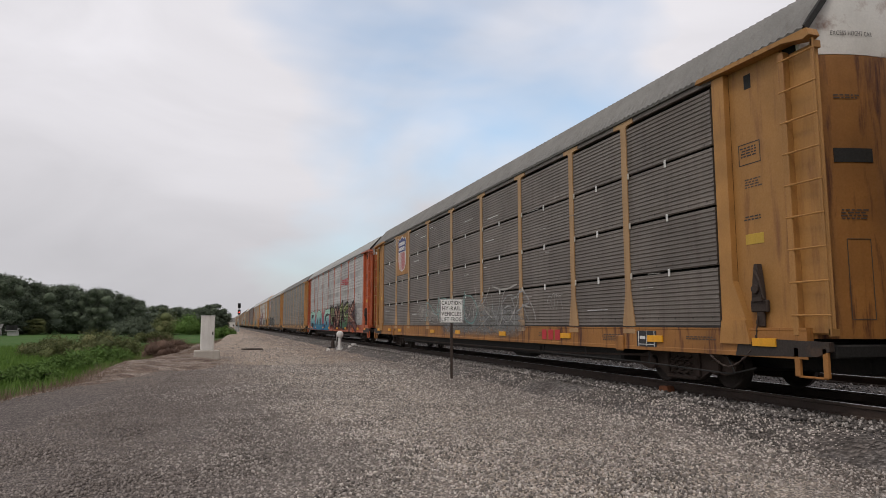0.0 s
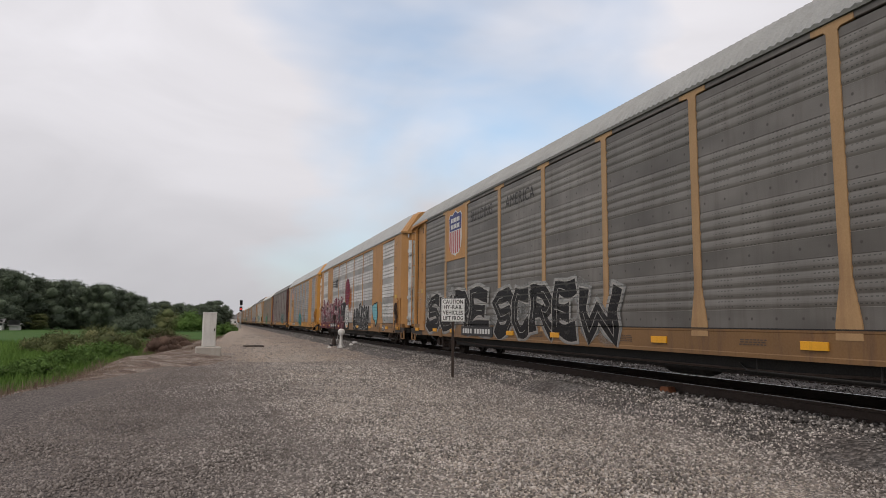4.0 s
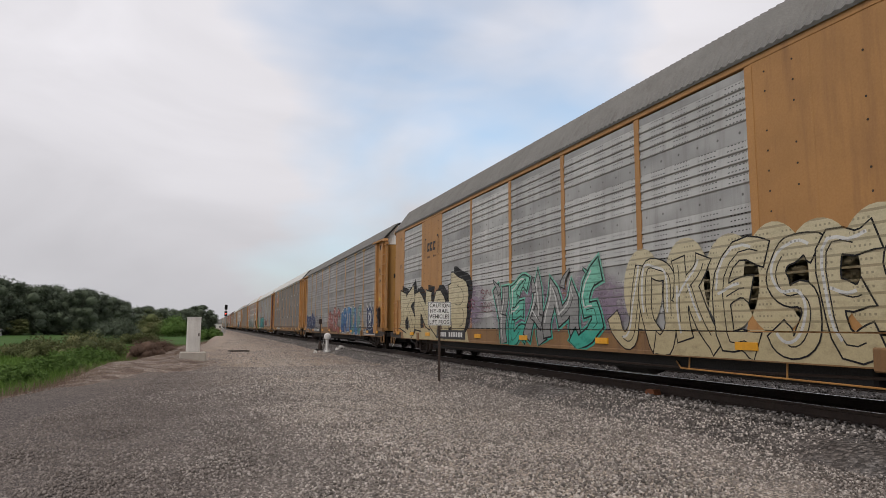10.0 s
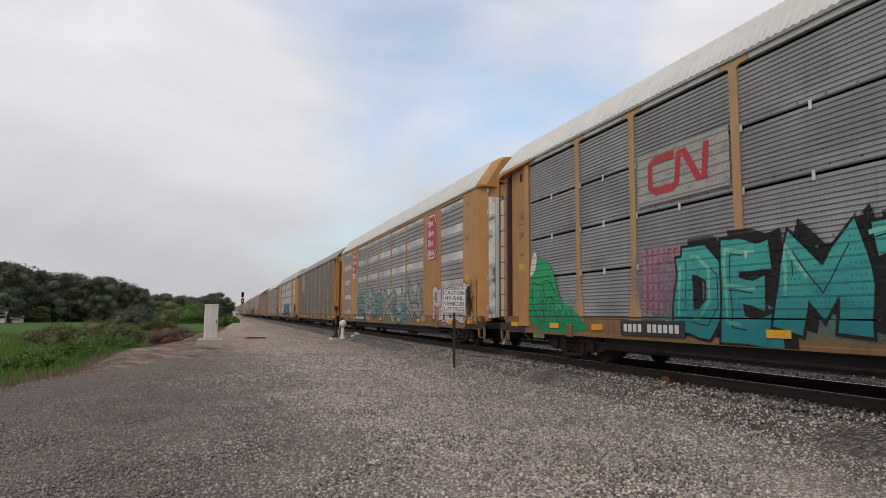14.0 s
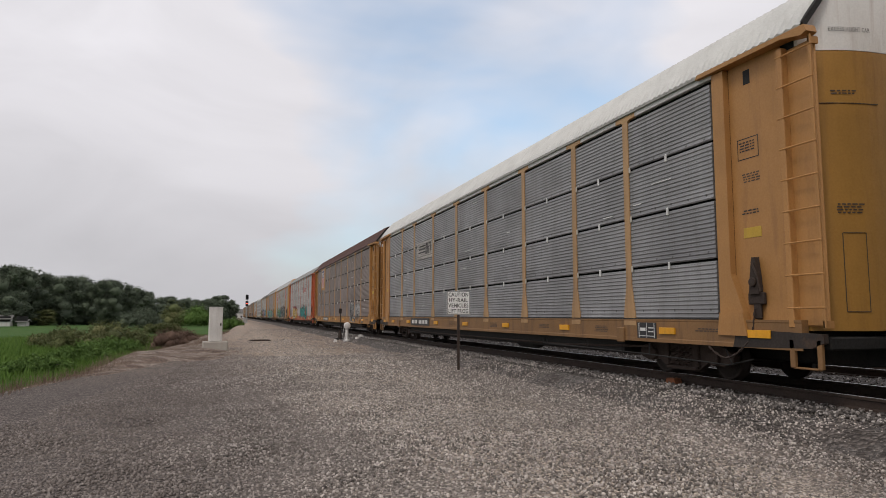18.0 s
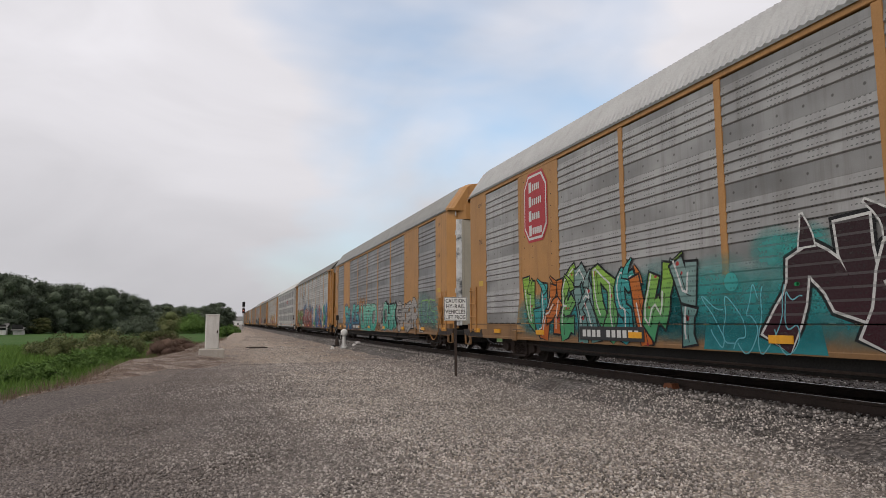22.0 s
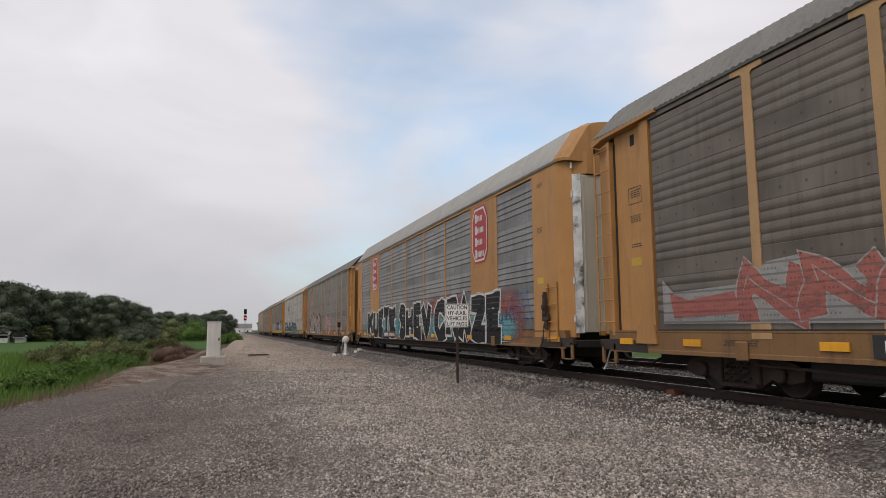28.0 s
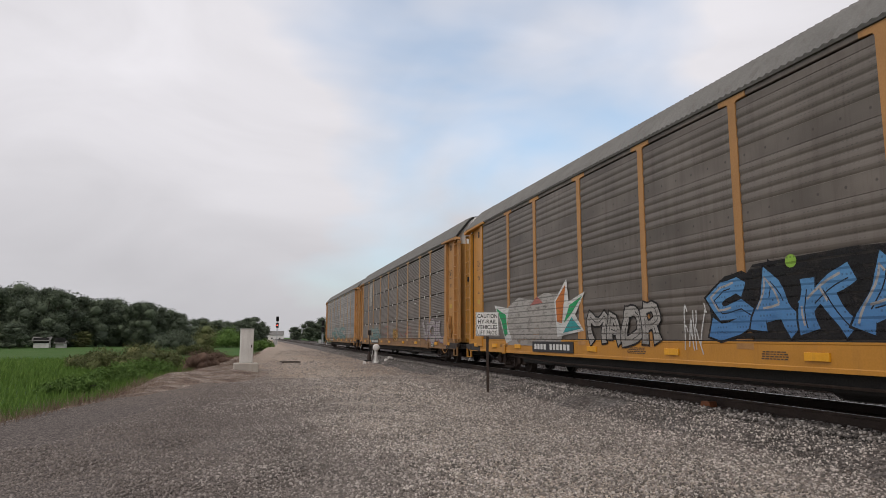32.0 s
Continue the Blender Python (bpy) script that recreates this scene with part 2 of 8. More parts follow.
def earth(name, colours, sizes, bump, dist, rough=0.95, stones=0.0, strip=None, darkened=False):
    """Ground of several colours mixed at several sizes, with stones where asked."""
    m, n, l, b = tree_of(name)
    tc = n.new("ShaderNodeTexCoord").outputs["Object"]
    col = colours[0]
    for c, s in zip(colours[1:], sizes):
        col = blend(n, l, ramp(n, l, grain(n, l, tc, s, 5), 0.42, 0.60), col, c)
    if strip:
        # paler crushed stone where vehicles drive, darker and browner towards the field
        sep = n.new("ShaderNodeSeparateXYZ"); l.new(tc, sep.inputs[0])
        wob = calc(n, l, "ADD", sep.outputs[0], calc(n, l, "MULTIPLY", grain(n, l, tc, 0.45, 5), 3.2))
        wob = calc(n, l, "ADD", wob, calc(n, l, "MULTIPLY", calc(n, l, "MINIMUM", sep.outputs[1], 60.0), 0.035))
        col = blend(n, l, calc(n, l, "MULTIPLY", ramp(n, l, wob, 0.8, 3.6), 1.0), strip[1], col)
        col = blend(n, l, calc(n, l, "MULTIPLY", calc(n, l, "MULTIPLY", ramp(n, l, wob, 2.6, 4.6), ramp(n, l, wob, 8.0, 6.4)), 0.9), col, strip[0])
        # trodden tan earth further along the way
        far = calc(n, l, "MULTIPLY", ramp(n, l, sep.outputs[1], 15.0, 32.0), ramp(n, l, grain(n, l, tc, 0.5, 4), 0.3, 0.6))
        col = blend(n, l, calc(n, l, "MULTIPLY", far, 0.75), col, (0.56, 0.43, 0.33))
    if darkened:
        # shade under the train, with oil, put into the colour between the rails
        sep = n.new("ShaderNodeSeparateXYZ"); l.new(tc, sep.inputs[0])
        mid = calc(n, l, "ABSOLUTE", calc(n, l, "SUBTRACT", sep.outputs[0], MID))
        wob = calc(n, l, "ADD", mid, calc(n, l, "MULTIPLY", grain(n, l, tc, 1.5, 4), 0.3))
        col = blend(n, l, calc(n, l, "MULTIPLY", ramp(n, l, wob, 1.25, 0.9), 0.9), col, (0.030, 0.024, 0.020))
    h = grain(n, l, tc, 25, 4)
    if stones:
        v = n.new("ShaderNodeTexVoronoi")
        v.inputs["Scale"].default_value = 1 / stones
        l.new(tc, v.inputs["Vector"])
        sp = n.new("ShaderNodeSeparateXYZ"); l.new(v.outputs["Color"], sp.inputs[0])
        tone = calc(n, l, "MULTIPLY_ADD", calc(n, l, "POWER", sp.outputs[0], 1.3), 0.95)
        tone.node.inputs[2].default_value = 0.40
        col = blend(n, l, 1.0, col, tone, "MULTIPLY")
        # crevice shade between the stones is put into the colour
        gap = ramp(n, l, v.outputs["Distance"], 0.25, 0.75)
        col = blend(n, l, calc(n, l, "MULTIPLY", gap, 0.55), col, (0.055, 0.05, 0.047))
        h = calc(n, l, "ADD", calc(n, l, "MULTIPLY", v.outputs["Distance"], -1.5), calc(n, l, "MULTIPLY", h, 0.3))
    l.new(col, b.inputs["Base Color"])
    b.inputs["Roughness"].default_value = rough
    b.inputs["Specular IOR Level"].default_value = 0.08
    bp = n.new("ShaderNodeBump")
    bp.inputs["Strength"].default_value, bp.inputs["Distance"].default_value = bump, dist
    l.new(h, bp.inputs["Height"])
    l.new(bp.outputs[0], b.inputs["Normal"])
    return m


def scattered(name, a, b2, c, rough=0.85, through_light=0.0, strip=False):
    """For stones and leaves joined in one mesh: each island takes its own tone."""
    m, n, l, b = tree_of(name)
    r = n.new("ShaderNodeNewGeometry").outputs["Random Per Island"]
    k = n.new("ShaderNodeValToRGB")
    e = k.color_ramp.elements
    e[0].position, e[0].color = 0.0, (*a, 1)
    e[1].position, e[1].color = 1.0, (*c, 1)
    mid = e.new(0.55); mid.color = (*b2, 1)
    l.new(r, k.inputs[0])
    tc = n.new("ShaderNodeTexCoord").outputs["Object"]
    patch = ramp(n, l, grain(n, l, tc, 0.35, 4), 0.35, 0.68)
    col = blend(n, l, calc(n, l, "MULTIPLY", patch, 0.45), k.outputs[0], tuple(x * 0.55 for x in b2))
    if strip:
        sep = n.new("ShaderNodeSeparateXYZ"); l.new(tc, sep.inputs[0])
        off = ramp(n, l, calc(n, l, "ADD", sep.outputs[0], calc(n, l, "MULTIPLY", grain(n, l, tc, 0.45, 5), 3.2)), 3.6, 0.6)
        col = blend(n, l, calc(n, l, "MULTIPLY", off, 0.72), col, (0.165, 0.14, 0.126))
    l.new(col, b.inputs["Base Color"])
    b.inputs["Roughness"].default_value = rough
    b.inputs["Specular IOR Level"].default_value = 0.15
    if through_light:
        b.inputs["Transmission Weight"].default_value = 0.0
        b.inputs["Specular IOR Level"].default_value = 0.2
    return m


MODULE, BAND, RIB = 0.965, 0.285, 0.17   # a panel's rhythm: flat band, then four ribs
SILL_LOW, SILL_TOP, PANEL_TOP, EAVE = 0.90, 1.34, 5.33, 5.50

TAN = surf("tan_paint", (0.41, 0.205, 0.064), 0.55, var=0.12, dirt=(0.16, 0.07, 0.035), dirty=0.5)
OCHRE = surf("unfaded_ochre_paint", (0.385, 0.200, 0.042), 0.5, var=0.12, dirt=(0.14, 0.065, 0.025), dirty=0.5)
PALE_TAN = surf("dusty_tan_paint", (0.40, 0.245, 0.115), 0.6, var=0.14, dirt=(0.16, 0.08, 0.045), dirty=0.5)
GRIMY_TAN = surf("grimy_tan_paint", (0.205, 0.108, 0.040), 0.6, var=0.2, scale=0.8, dirt=(0.085, 0.045, 0.028), dirty=0.95)
YELLOW = surf("yellow_paint", (0.46, 0.205, 0.022), 0.45, var=0.10, dirt=(0.18, 0.09, 0.03), dirty=0.35)
OLD_YELLOW = surf("weathered_yellow_paint", (0.35, 0.172, 0.046), 0.6, var=0.22, dirt=(0.12, 0.038, 0.016), dirty=0.95)
ORANGE = surf("orange_paint", (0.40, 0.085, 0.026), 0.5, var=0.15, dirt=(0.12, 0.05, 0.03), dirty=0.45)
MAROON = surf("maroon_paint", (0.090, 0.028, 0.026), 0.5, var=0.2, dirt=(0.05, 0.03, 0.025), dirty=0.5)
WHITE = surf("white_paint", (0.74, 0.73, 0.70), 0.5, var=0.08, dirt=(0.25, 0.13, 0.07), dirty=0.45)
SILVER = surf("silver_paint", (0.45, 0.44, 0.43), 0.45, var=0.1, dirt=(0.2, 0.16, 0.12), dirty=0.4)
DARK = surf("grimy_black_steel", (0.014, 0.013, 0.012), 0.8, var=0.3, dirt=(0.036, 0.028, 0.022), dirty=0.5, streak=False)
# near-black colour stands in for shade: inner shell, slots, gaps, joint, panes
SHADE = surf("painted_interior_shade", (0.02, 0.02, 0.02), 0.9, var=0.2, dirty=0.1)
RUST = surf("rusty_brown_steel", (0.042, 0.027, 0.020), 0.8, var=0.35, dirt=(0.03, 0.02, 0.015), dirty=0.5, streak=False)
WORN = surf("polished_rail_steel", (0.55, 0.55, 0.56), 0.25, metal=1.0, var=0.1, dirty=0.1)
TYRE = surf("brown_wheel_steel", (0.032, 0.023, 0.018), 0.6, metal=0.3, var=0.3, dirty=0.4, streak=False)
TIE = surf("dark_creosoted_wood", (0.040, 0.026, 0.019), 0.9, var=0.4, scale=6, dirt=(0.12, 0.09, 0.07), dirty=0.5, streak=False, bump=0.5, fine=40)
CREAM = surf("cream_gate_paint", (0.46, 0.43, 0.36), 0.5, var=0.1, dirt=(0.2, 0.15, 0.1), dirty=0.35)
GALV = surf("galvanised_steel", (0.40, 0.42, 0.43), 0.4, metal=0.5, var=0.15, dirt=(0.2, 0.19, 0.18), dirty=0.5)
BARE = surf("scuffed_bare_metal", (0.66, 0.66, 0.65), 0.35, metal=0.5, var=0.3, scale=2.5, dirt=(0.09, 0.09, 0.09), dirty=1.8, streak=False)
REFLECT = surf("yellow_reflective_tape", (0.66, 0.31, 0.012), 0.4, var=0.15, dirty=0.6)
BLACK = surf("black_paint", (0.018, 0.018, 0.020), 0.5, var=0.2, dirty=0.2, dirt=(0.1, 0.09, 0.08))
LETTER = surf("white_stencil_paint", (0.62, 0.62, 0.60), 0.55, var=0.08, dirty=0.2)
INK = surf("black_stencil_paint", (0.025, 0.023, 0.022), 0.6, var=0.15, dirty=0.2, dirt=(0.15, 0.13, 0.11))
RED = surf("red_stencil_paint", (0.42, 0.020, 0.030), 0.5, var=0.1, dirty=0.25)
STENCIL = surf("faded_dark_stencil_paint", (0.075, 0.055, 0.042), 0.7, var=0.25, dirty=0.4)
LABEL = surf("dull_yellow_label", (0.50, 0.32, 0.035), 0.5, var=0.12, dirty=0.4, dirt=(0.2, 0.12, 0.04))
GRIME = surf("greasy_black_grime", (0.026, 0.019, 0.015), 0.7, var=0.4, scale=3.0, dirt=(0.15, 0.07, 0.03), dirty=0.8, streak=False)
RUSTED = surf("rust_streaked_yellow_paint", (0.30, 0.13, 0.030), 0.65, var=0.35, scale=0.9, dirt=(0.075, 0.022, 0.010), dirty=2.2)
PEELING = surf("peeling_white_paint", (0.66, 0.64, 0.60), 0.6, var=0.12, dirt=(0.16, 0.055, 0.028), dirty=1.3, streak=False)
BLUE = surf("blue_stencil_paint", (0.020, 0.030, 0.16), 0.5, var=0.1, dirty=0.25)
ROOF_GREY = surf("grey_roof_sheet", (0.28, 0.28, 0.27), 0.5, metal=0.3, var=0.12, dirt=(0.14, 0.12, 0.1), dirty=0.35)
ROOF_WHITE = surf("pale_roof_sheet", (0.52, 0.52, 0.50), 0.5, metal=0.15, var=0.1, dirt=(0.25, 0.23, 0.2), dirty=0.35)
ROOF_PALE = surf("dull_pale_roof_sheet", (0.40, 0.40, 0.395), 0.5, metal=0.2, var=0.1, dirt=(0.2, 0.18, 0.16), dirty=0.4)
ROOF_DARK = surf("grimy_grey_roof_sheet", (0.17, 0.165, 0.155), 0.6, metal=0.2, var=0.15, dirt=(0.07, 0.05, 0.04), dirty=0.5)
ROOF_BROWN = surf("rusted_brown_roof_sheet", (0.085, 0.045, 0.038), 0.75, var=0.2, dirt=(0.05, 0.03, 0.025), dirty=0.6)
ROOF_TAN = surf("dusty_tan_roof_sheet", (0.33, 0.29, 0.25), 0.6, var=0.12, dirt=(0.18, 0.13, 0.1), dirty=0.4)

P_BROWN = sheet_metal("brown_grey_panel_sheet", (0.146, 0.126, 0.108), (0.137, 0.118, 0.101), dirt=(0.07, 0.05, 0.04), dirty=0.55, holes=0.25)
P_DARK = sheet_metal("dark_grey_panel_sheet", (0.187, 0.175, 0.159), (0.153, 0.142, 0.130), dirt=(0.08, 0.065, 0.055), dirty=0.45, holes=0.5)
P_GREY = sheet_metal("grey_panel_sheet", (0.267, 0.260, 0.251), (0.229, 0.224, 0.216), dirt=(0.12, 0.105, 0.09), dirty=0.55, holes=0.6)
P_PALE = sheet_metal("pale_galvanised_panel_sheet", (0.421, 0.418, 0.400), (0.343, 0.341, 0.331), dirt=(0.17, 0.15, 0.135), dirty=0.5, holes=0.9)
P_WHITE = sheet_metal("bright_galvanised_panel_sheet", (0.50, 0.49, 0.475), (0.29, 0.285, 0.275), dirt=(0.3, 0.28, 0.26), dirty=0.25, holes=0.95)
P_STRIPE = sheet_metal("grey_panel_sheet_with_pale_bands", (0.246, 0.241, 0.231), (0.512, 0.501, 0.481), dirt=(0.12, 0.1, 0.09), dirty=0.35, holes=0.4)
P_SLATE = sheet_metal("slate_grey_panel_sheet", (0.246, 0.248, 0.250), (0.231, 0.232, 0.236), dirt=(0.12, 0.11, 0.10), dirty=0.35, holes=0.3)
P_STEEL = sheet_metal("dull_steel_panel_sheet", (0.225, 0.226, 0.226), (0.192, 0.195, 0.198), dirt=(0.085, 0.08, 0.075), dirty=0.6, holes=0.6)
P_MID = sheet_metal("mid_grey_panel_sheet", (0.335, 0.330, 0.320), (0.275, 0.272, 0.265), dirt=(0.13, 0.115, 0.10), dirty=0.5, holes=0.6)
P_UMBER = sheet_metal("umber_panel_sheet", (0.185, 0.146, 0.127), (0.166, 0.132, 0.115), dirt=(0.09, 0.05, 0.045), dirty=0.5, holes=0.4)

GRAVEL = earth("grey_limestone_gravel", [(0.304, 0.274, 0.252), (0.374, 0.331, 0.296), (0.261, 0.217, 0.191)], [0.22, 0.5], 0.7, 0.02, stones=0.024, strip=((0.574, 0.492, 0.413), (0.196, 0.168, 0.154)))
BALLAST = earth("grey_track_ballast", [(0.24, 0.222, 0.212), (0.18, 0.158, 0.145)], [0.8], 1.0, 0.04, stones=0.05, darkened=True)
FIELD = earth("green_crop_field", [(0.050, 0.105, 0.026), (0.042, 0.090, 0.026), (0.070, 0.115, 0.036)], [0.05, 0.4], 0.6, 0.05)
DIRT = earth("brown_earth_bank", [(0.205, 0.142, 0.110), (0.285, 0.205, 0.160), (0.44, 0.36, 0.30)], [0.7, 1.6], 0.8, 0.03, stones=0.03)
CHIPS = scattered("grey_ballast_stones", (0.055, 0.050, 0.047), (0.19, 0.172, 0.160), (0.52, 0.48, 0.45))
PEBBLE = scattered("loose_limestone_stones", (0.085, 0.077, 0.070), (0.29, 0.258, 0.234), (0.74, 0.67, 0.61), strip=True)
LEAF = scattered("dark_green_tree_leaves", (0.066, 0.082, 0.060), (0.098, 0.120, 0.082), (0.132, 0.160, 0.106), 0.9, 0.1)
BRUSH = scattered("reddish_dry_brush", (0.085, 0.055, 0.042), (0.15, 0.098, 0.075), (0.20, 0.14, 0.10), 0.9)
LEAF_LIGHT = scattered("fresh_green_bush_leaves", (0.066, 0.116, 0.028), (0.100, 0.174, 0.040), (0.145, 0.225, 0.060), 0.8, 0.1)
LEAF_DULL = scattered("brownish_green_bush_leaves", (0.066, 0.078, 0.030), (0.112, 0.130, 0.050), (0.185, 0.180, 0.080), 0.75, 0.1)
GRASS = scattered("green_grass_blades", (0.072, 0.135, 0.024), (0.112, 0.200, 0.036), (0.165, 0.250, 0.058), 0.8, 0.1)
STRAW = scattered("dry_straw_stalks", (0.13, 0.085, 0.062), (0.20, 0.14, 0.105), (0.30, 0.24, 0.18), 0.9)
BARK = surf("grey_brown_bark", (0.07, 0.055, 0.045), 0.9, var=0.3, dirty=0.3)
CONCRETE = surf("pale_concrete", (0.62, 0.595, 0.56), 0.9, var=0.12, dirt=(0.3, 0.27, 0.23), dirty=0.5, bump=0.4, fine=60)
FOOTING = surf("weathered_tan_concrete", (0.40, 0.365, 0.32), 0.95, var=0.15, dirt=(0.22, 0.18, 0.14), dirty=0.6, bump=0.4, fine=60)
SIGN_WHITE = surf("white_sign_sheet", (0.93, 0.92, 0.89), 0.5, var=0.05, dirty=0.2)


# ---- building tools ----
class Geo:
    """Collects corners and faces of one mesh."""

    def __init__(self):
        self.v, self.f = [], []

    def add(self, verts, faces):
        o = len(self.v)
        self.v += [tuple(p) for p in verts]
        self.f += [tuple(i + o for i in q) for q in faces]
        return self

    def box(self, x0, x1, y0, y1, z0, z1, c=0.0):
        """A box; c chamfers its twelve edges."""
        if not c:
            return self.add([(x, y, z) for z in (z0, z1) for y in (y0, y1) for x in (x0, x1)],
                            [(0, 2, 3, 1), (4, 5, 7, 6), (0, 1, 5, 4), (2, 6, 7, 3), (0, 4, 6, 2), (1, 3, 7, 5)])
        c = min(c, (x1 - x0) / 2.2, (y1 - y0) / 2.2, (z1 - z0) / 2.2)
        vs, ix = [], {}
        for sx in (0, 1):
            for sy in (0, 1):
                for sz in (0, 1):
                    p = (x1 if sx else x0, y1 if sy else y0, z1 if sz else z0)
                    d = (-c if sx else c, -c if sy else c, -c if sz else c)
                    for a in range(3):
                        ix[sx, sy, sz, a] = len(vs)
                        vs.append(tuple(p[i] if i == a else p[i] + d[i] for i in range(3)))
        fs = []
        for a in range(3):
            b, e = (a + 1) % 3, (a + 2) % 3
            for s in (0, 1):
                q = []
                for sb, se in ((0, 0), (1, 0), (1, 1), (0, 1)):
                    k = [0, 0, 0]; k[a], k[b], k[e] = s, sb, se
                    q.append(ix[(*k, a)])
                fs.append(tuple(q if s else q[::-1]))
            for sb in (0, 1):
                for se in (0, 1):
                    q = []
                    for s, w in ((0, b), (1, b), (1, e), (0, e)):
                        k = [0, 0, 0]; k[a], k[b], k[e] = s, sb, se
                        q.append(ix[(*k, w)])
                    fs.append(tuple(q if (sb + se) % 2 else q[::-1]))
        for sx in (0, 1):
            for sy in (0, 1):
                for sz in (0, 1):
                    q = [ix[sx, sy, sz, a] for a in range(3)]
                    fs.append(tuple(q if (sx + sy + sz) % 2 else q[::-1]))
        return self.add(vs, fs)

    def extrude(self, outline, place, a, b, caps=True):
        """An outline of (u, v) drawn out from a to b; place(u, v, w) gives the corner."""
        n = len(outline)
        vs = [place(u, v, w) for w in (a, b) for u, v in outline]
        fs = [(i, (i + 1) % n, n + (i + 1) % n, n + i) for i in range(n)]
        if caps:
            fs += [tuple(range(n))[::-1], tuple(range(n, 2 * n))]
        return self.add(vs, fs)

    def tube(self, points, r, sides=6, taper=1.0):
        """A round rod along points."""
        ps = [Vector(p) for p in points]
        rings, n = [], len(ps)
        for i, p in enumerate(ps):
            d = (ps[min(i + 1, n - 1)] - ps[max(i - 1, 0)]).normalized()
            u = d.orthogonal().normalized() if i == 0 else (rings[-1][1] - d * rings[-1][1].dot(d)).normalized()
            rings.append((p, u, d.cross(u), r * (1 + (taper - 1) * i / max(1, n - 1))))
        vs = [p + (u * math.cos(k) + w * math.sin(k)) * rr for p, u, w, rr in rings for k in [2 * math.pi * j / sides for j in range(sides)]]
        fs = [(i * sides + j, i * sides + (j + 1) % sides, (i + 1) * sides + (j + 1) % sides, (i + 1) * sides + j) for i in range(n - 1) for j in range(sides)]
        fs += [tuple(range(sides))[::-1], tuple(range((n - 1) * sides, n * sides))]
        return self.add(vs, fs)

    def disc(self, centre, axis, r, h, sides=24, ease=0.0):
        """A turned disc of height h along an axis ('x', 'y' or 'z') with its rim eased."""
        prof = [(r - ease, -h / 2), (r, -h / 2 + ease), (r, h / 2 - ease), (r - ease, h / 2)] if ease else [(r, -h / 2), (r, h / 2)]
        return self.lathe(centre, axis, prof, sides)

    def lathe(self, centre, axis, prof, sides=24):
        cx, cy, cz = centre
        vs, n = [], len(prof)
        for rr, hh in prof:
            for j in range(sides):
                k = 2 * math.pi * j / sides
                a, b = rr * math.cos(k), rr * math.sin(k)
                vs.append({"x": (cx + hh, cy + a, cz + b), "y": (cx + b, cy + hh, cz + a), "z": (cx + a, cy + b, cz + hh)}[axis])
        fs = [(i * sides + j, i * sides + (j + 1) % sides, (i + 1) * sides + (j + 1) % sides, (i + 1) * sides + j) for i in range(n - 1) for j in range(sides)]
        fs += [tuple(range(sides))[::-1], tuple(range((n - 1) * sides, n * sides))]
        return self.add(vs, fs)

    def mesh(self, name, smooth=False):
        m = bpy.data.meshes.new(name)
        m.from_pydata(self.v, [], self.f)
        if smooth:
            m.shade_smooth()
        m.update()
        return m


def part(name, shape, material, parent=None, label="", at=None):
    """Links a shape (Geo or mesh) as one object under a thing or a part; the material sits on the object, so that shapes are shared."""
    me = shape.mesh(name) if isinstance(shape, Geo) else shape
    if not me.materials:
        me.materials.append(None)
    ob = new(name, me)
    ob.material_slots[0].link = "OBJECT"
    ob.material_slots[0].material = material
    if parent:
        ob.parent = parent
    if at:
        ob.matrix_basis = at if isinstance(at, Matrix) else Matrix.Translation(at)
    if label:
        ob["label"] = label
    return ob


def cloud_mesh(name, verts, tris):
    """A mesh from arrays, for what is made of very many small pieces."""
    m = bpy.data.meshes.new(name)
    k = tris.shape[1]
    m.vertices.add(len(verts)); m.vertices.foreach_set("co", verts.astype(np.float32).ravel())
    m.loops.add(tris.size); m.loops.foreach_set("vertex_index", tris.astype(np.int32).ravel())
    m.polygons.add(len(tris))
    m.polygons.foreach_set("loop_start", np.arange(0, tris.size, k, dtype=np.int32))
    m.update(calc_edges=True)
    return m


def turns(n, rng):
    """n random rotations as matrices."""
    q = rng.normal(size=(n, 4)); q /= np.linalg.norm(q, axis=1)[:, None]
    w, x, y, z = q.T
    return np.stack([np.stack([1 - 2 * (y * y + z * z), 2 * (x * y - w * z), 2 * (x * z + w * y)], 1),
                     np.stack([2 * (x * y + w * z), 1 - 2 * (x * x + z * z), 2 * (y * z - w * x)], 1),
                     np.stack([2 * (x * z - w * y), 2 * (y * z + w * x), 1 - 2 * (x * x + y * y)], 1)], 1)


def stones(name, at, size, rng):
    """Angular stones, eight corners each, bedded at the places given."""
    base = np.array([(x, y, z) for z in (-1, 1) for y in (-1, 1) for x in (-1, 1)], float)
    quads = np.array([(0, 2, 3, 1), (4, 5, 7, 6), (0, 1, 5, 4), (2, 6, 7, 3), (0, 4, 6, 2), (1, 3, 7, 5)])
    n = len(at)
    p = base[None] * rng.uniform(0.45, 1.0, (n, 8, 1)) * (size[:, None] * rng.uniform(0.5, 1.0, (n, 3)))[:, None, :]
    p = np.einsum("nij,nkj->nki", turns(n, rng), p) + at[:, None, :]
    f = quads[None] + 8 * np.arange(n)[:, None, None]
    return cloud_mesh(name, p.reshape(-1, 3), f.reshape(-1, 4))


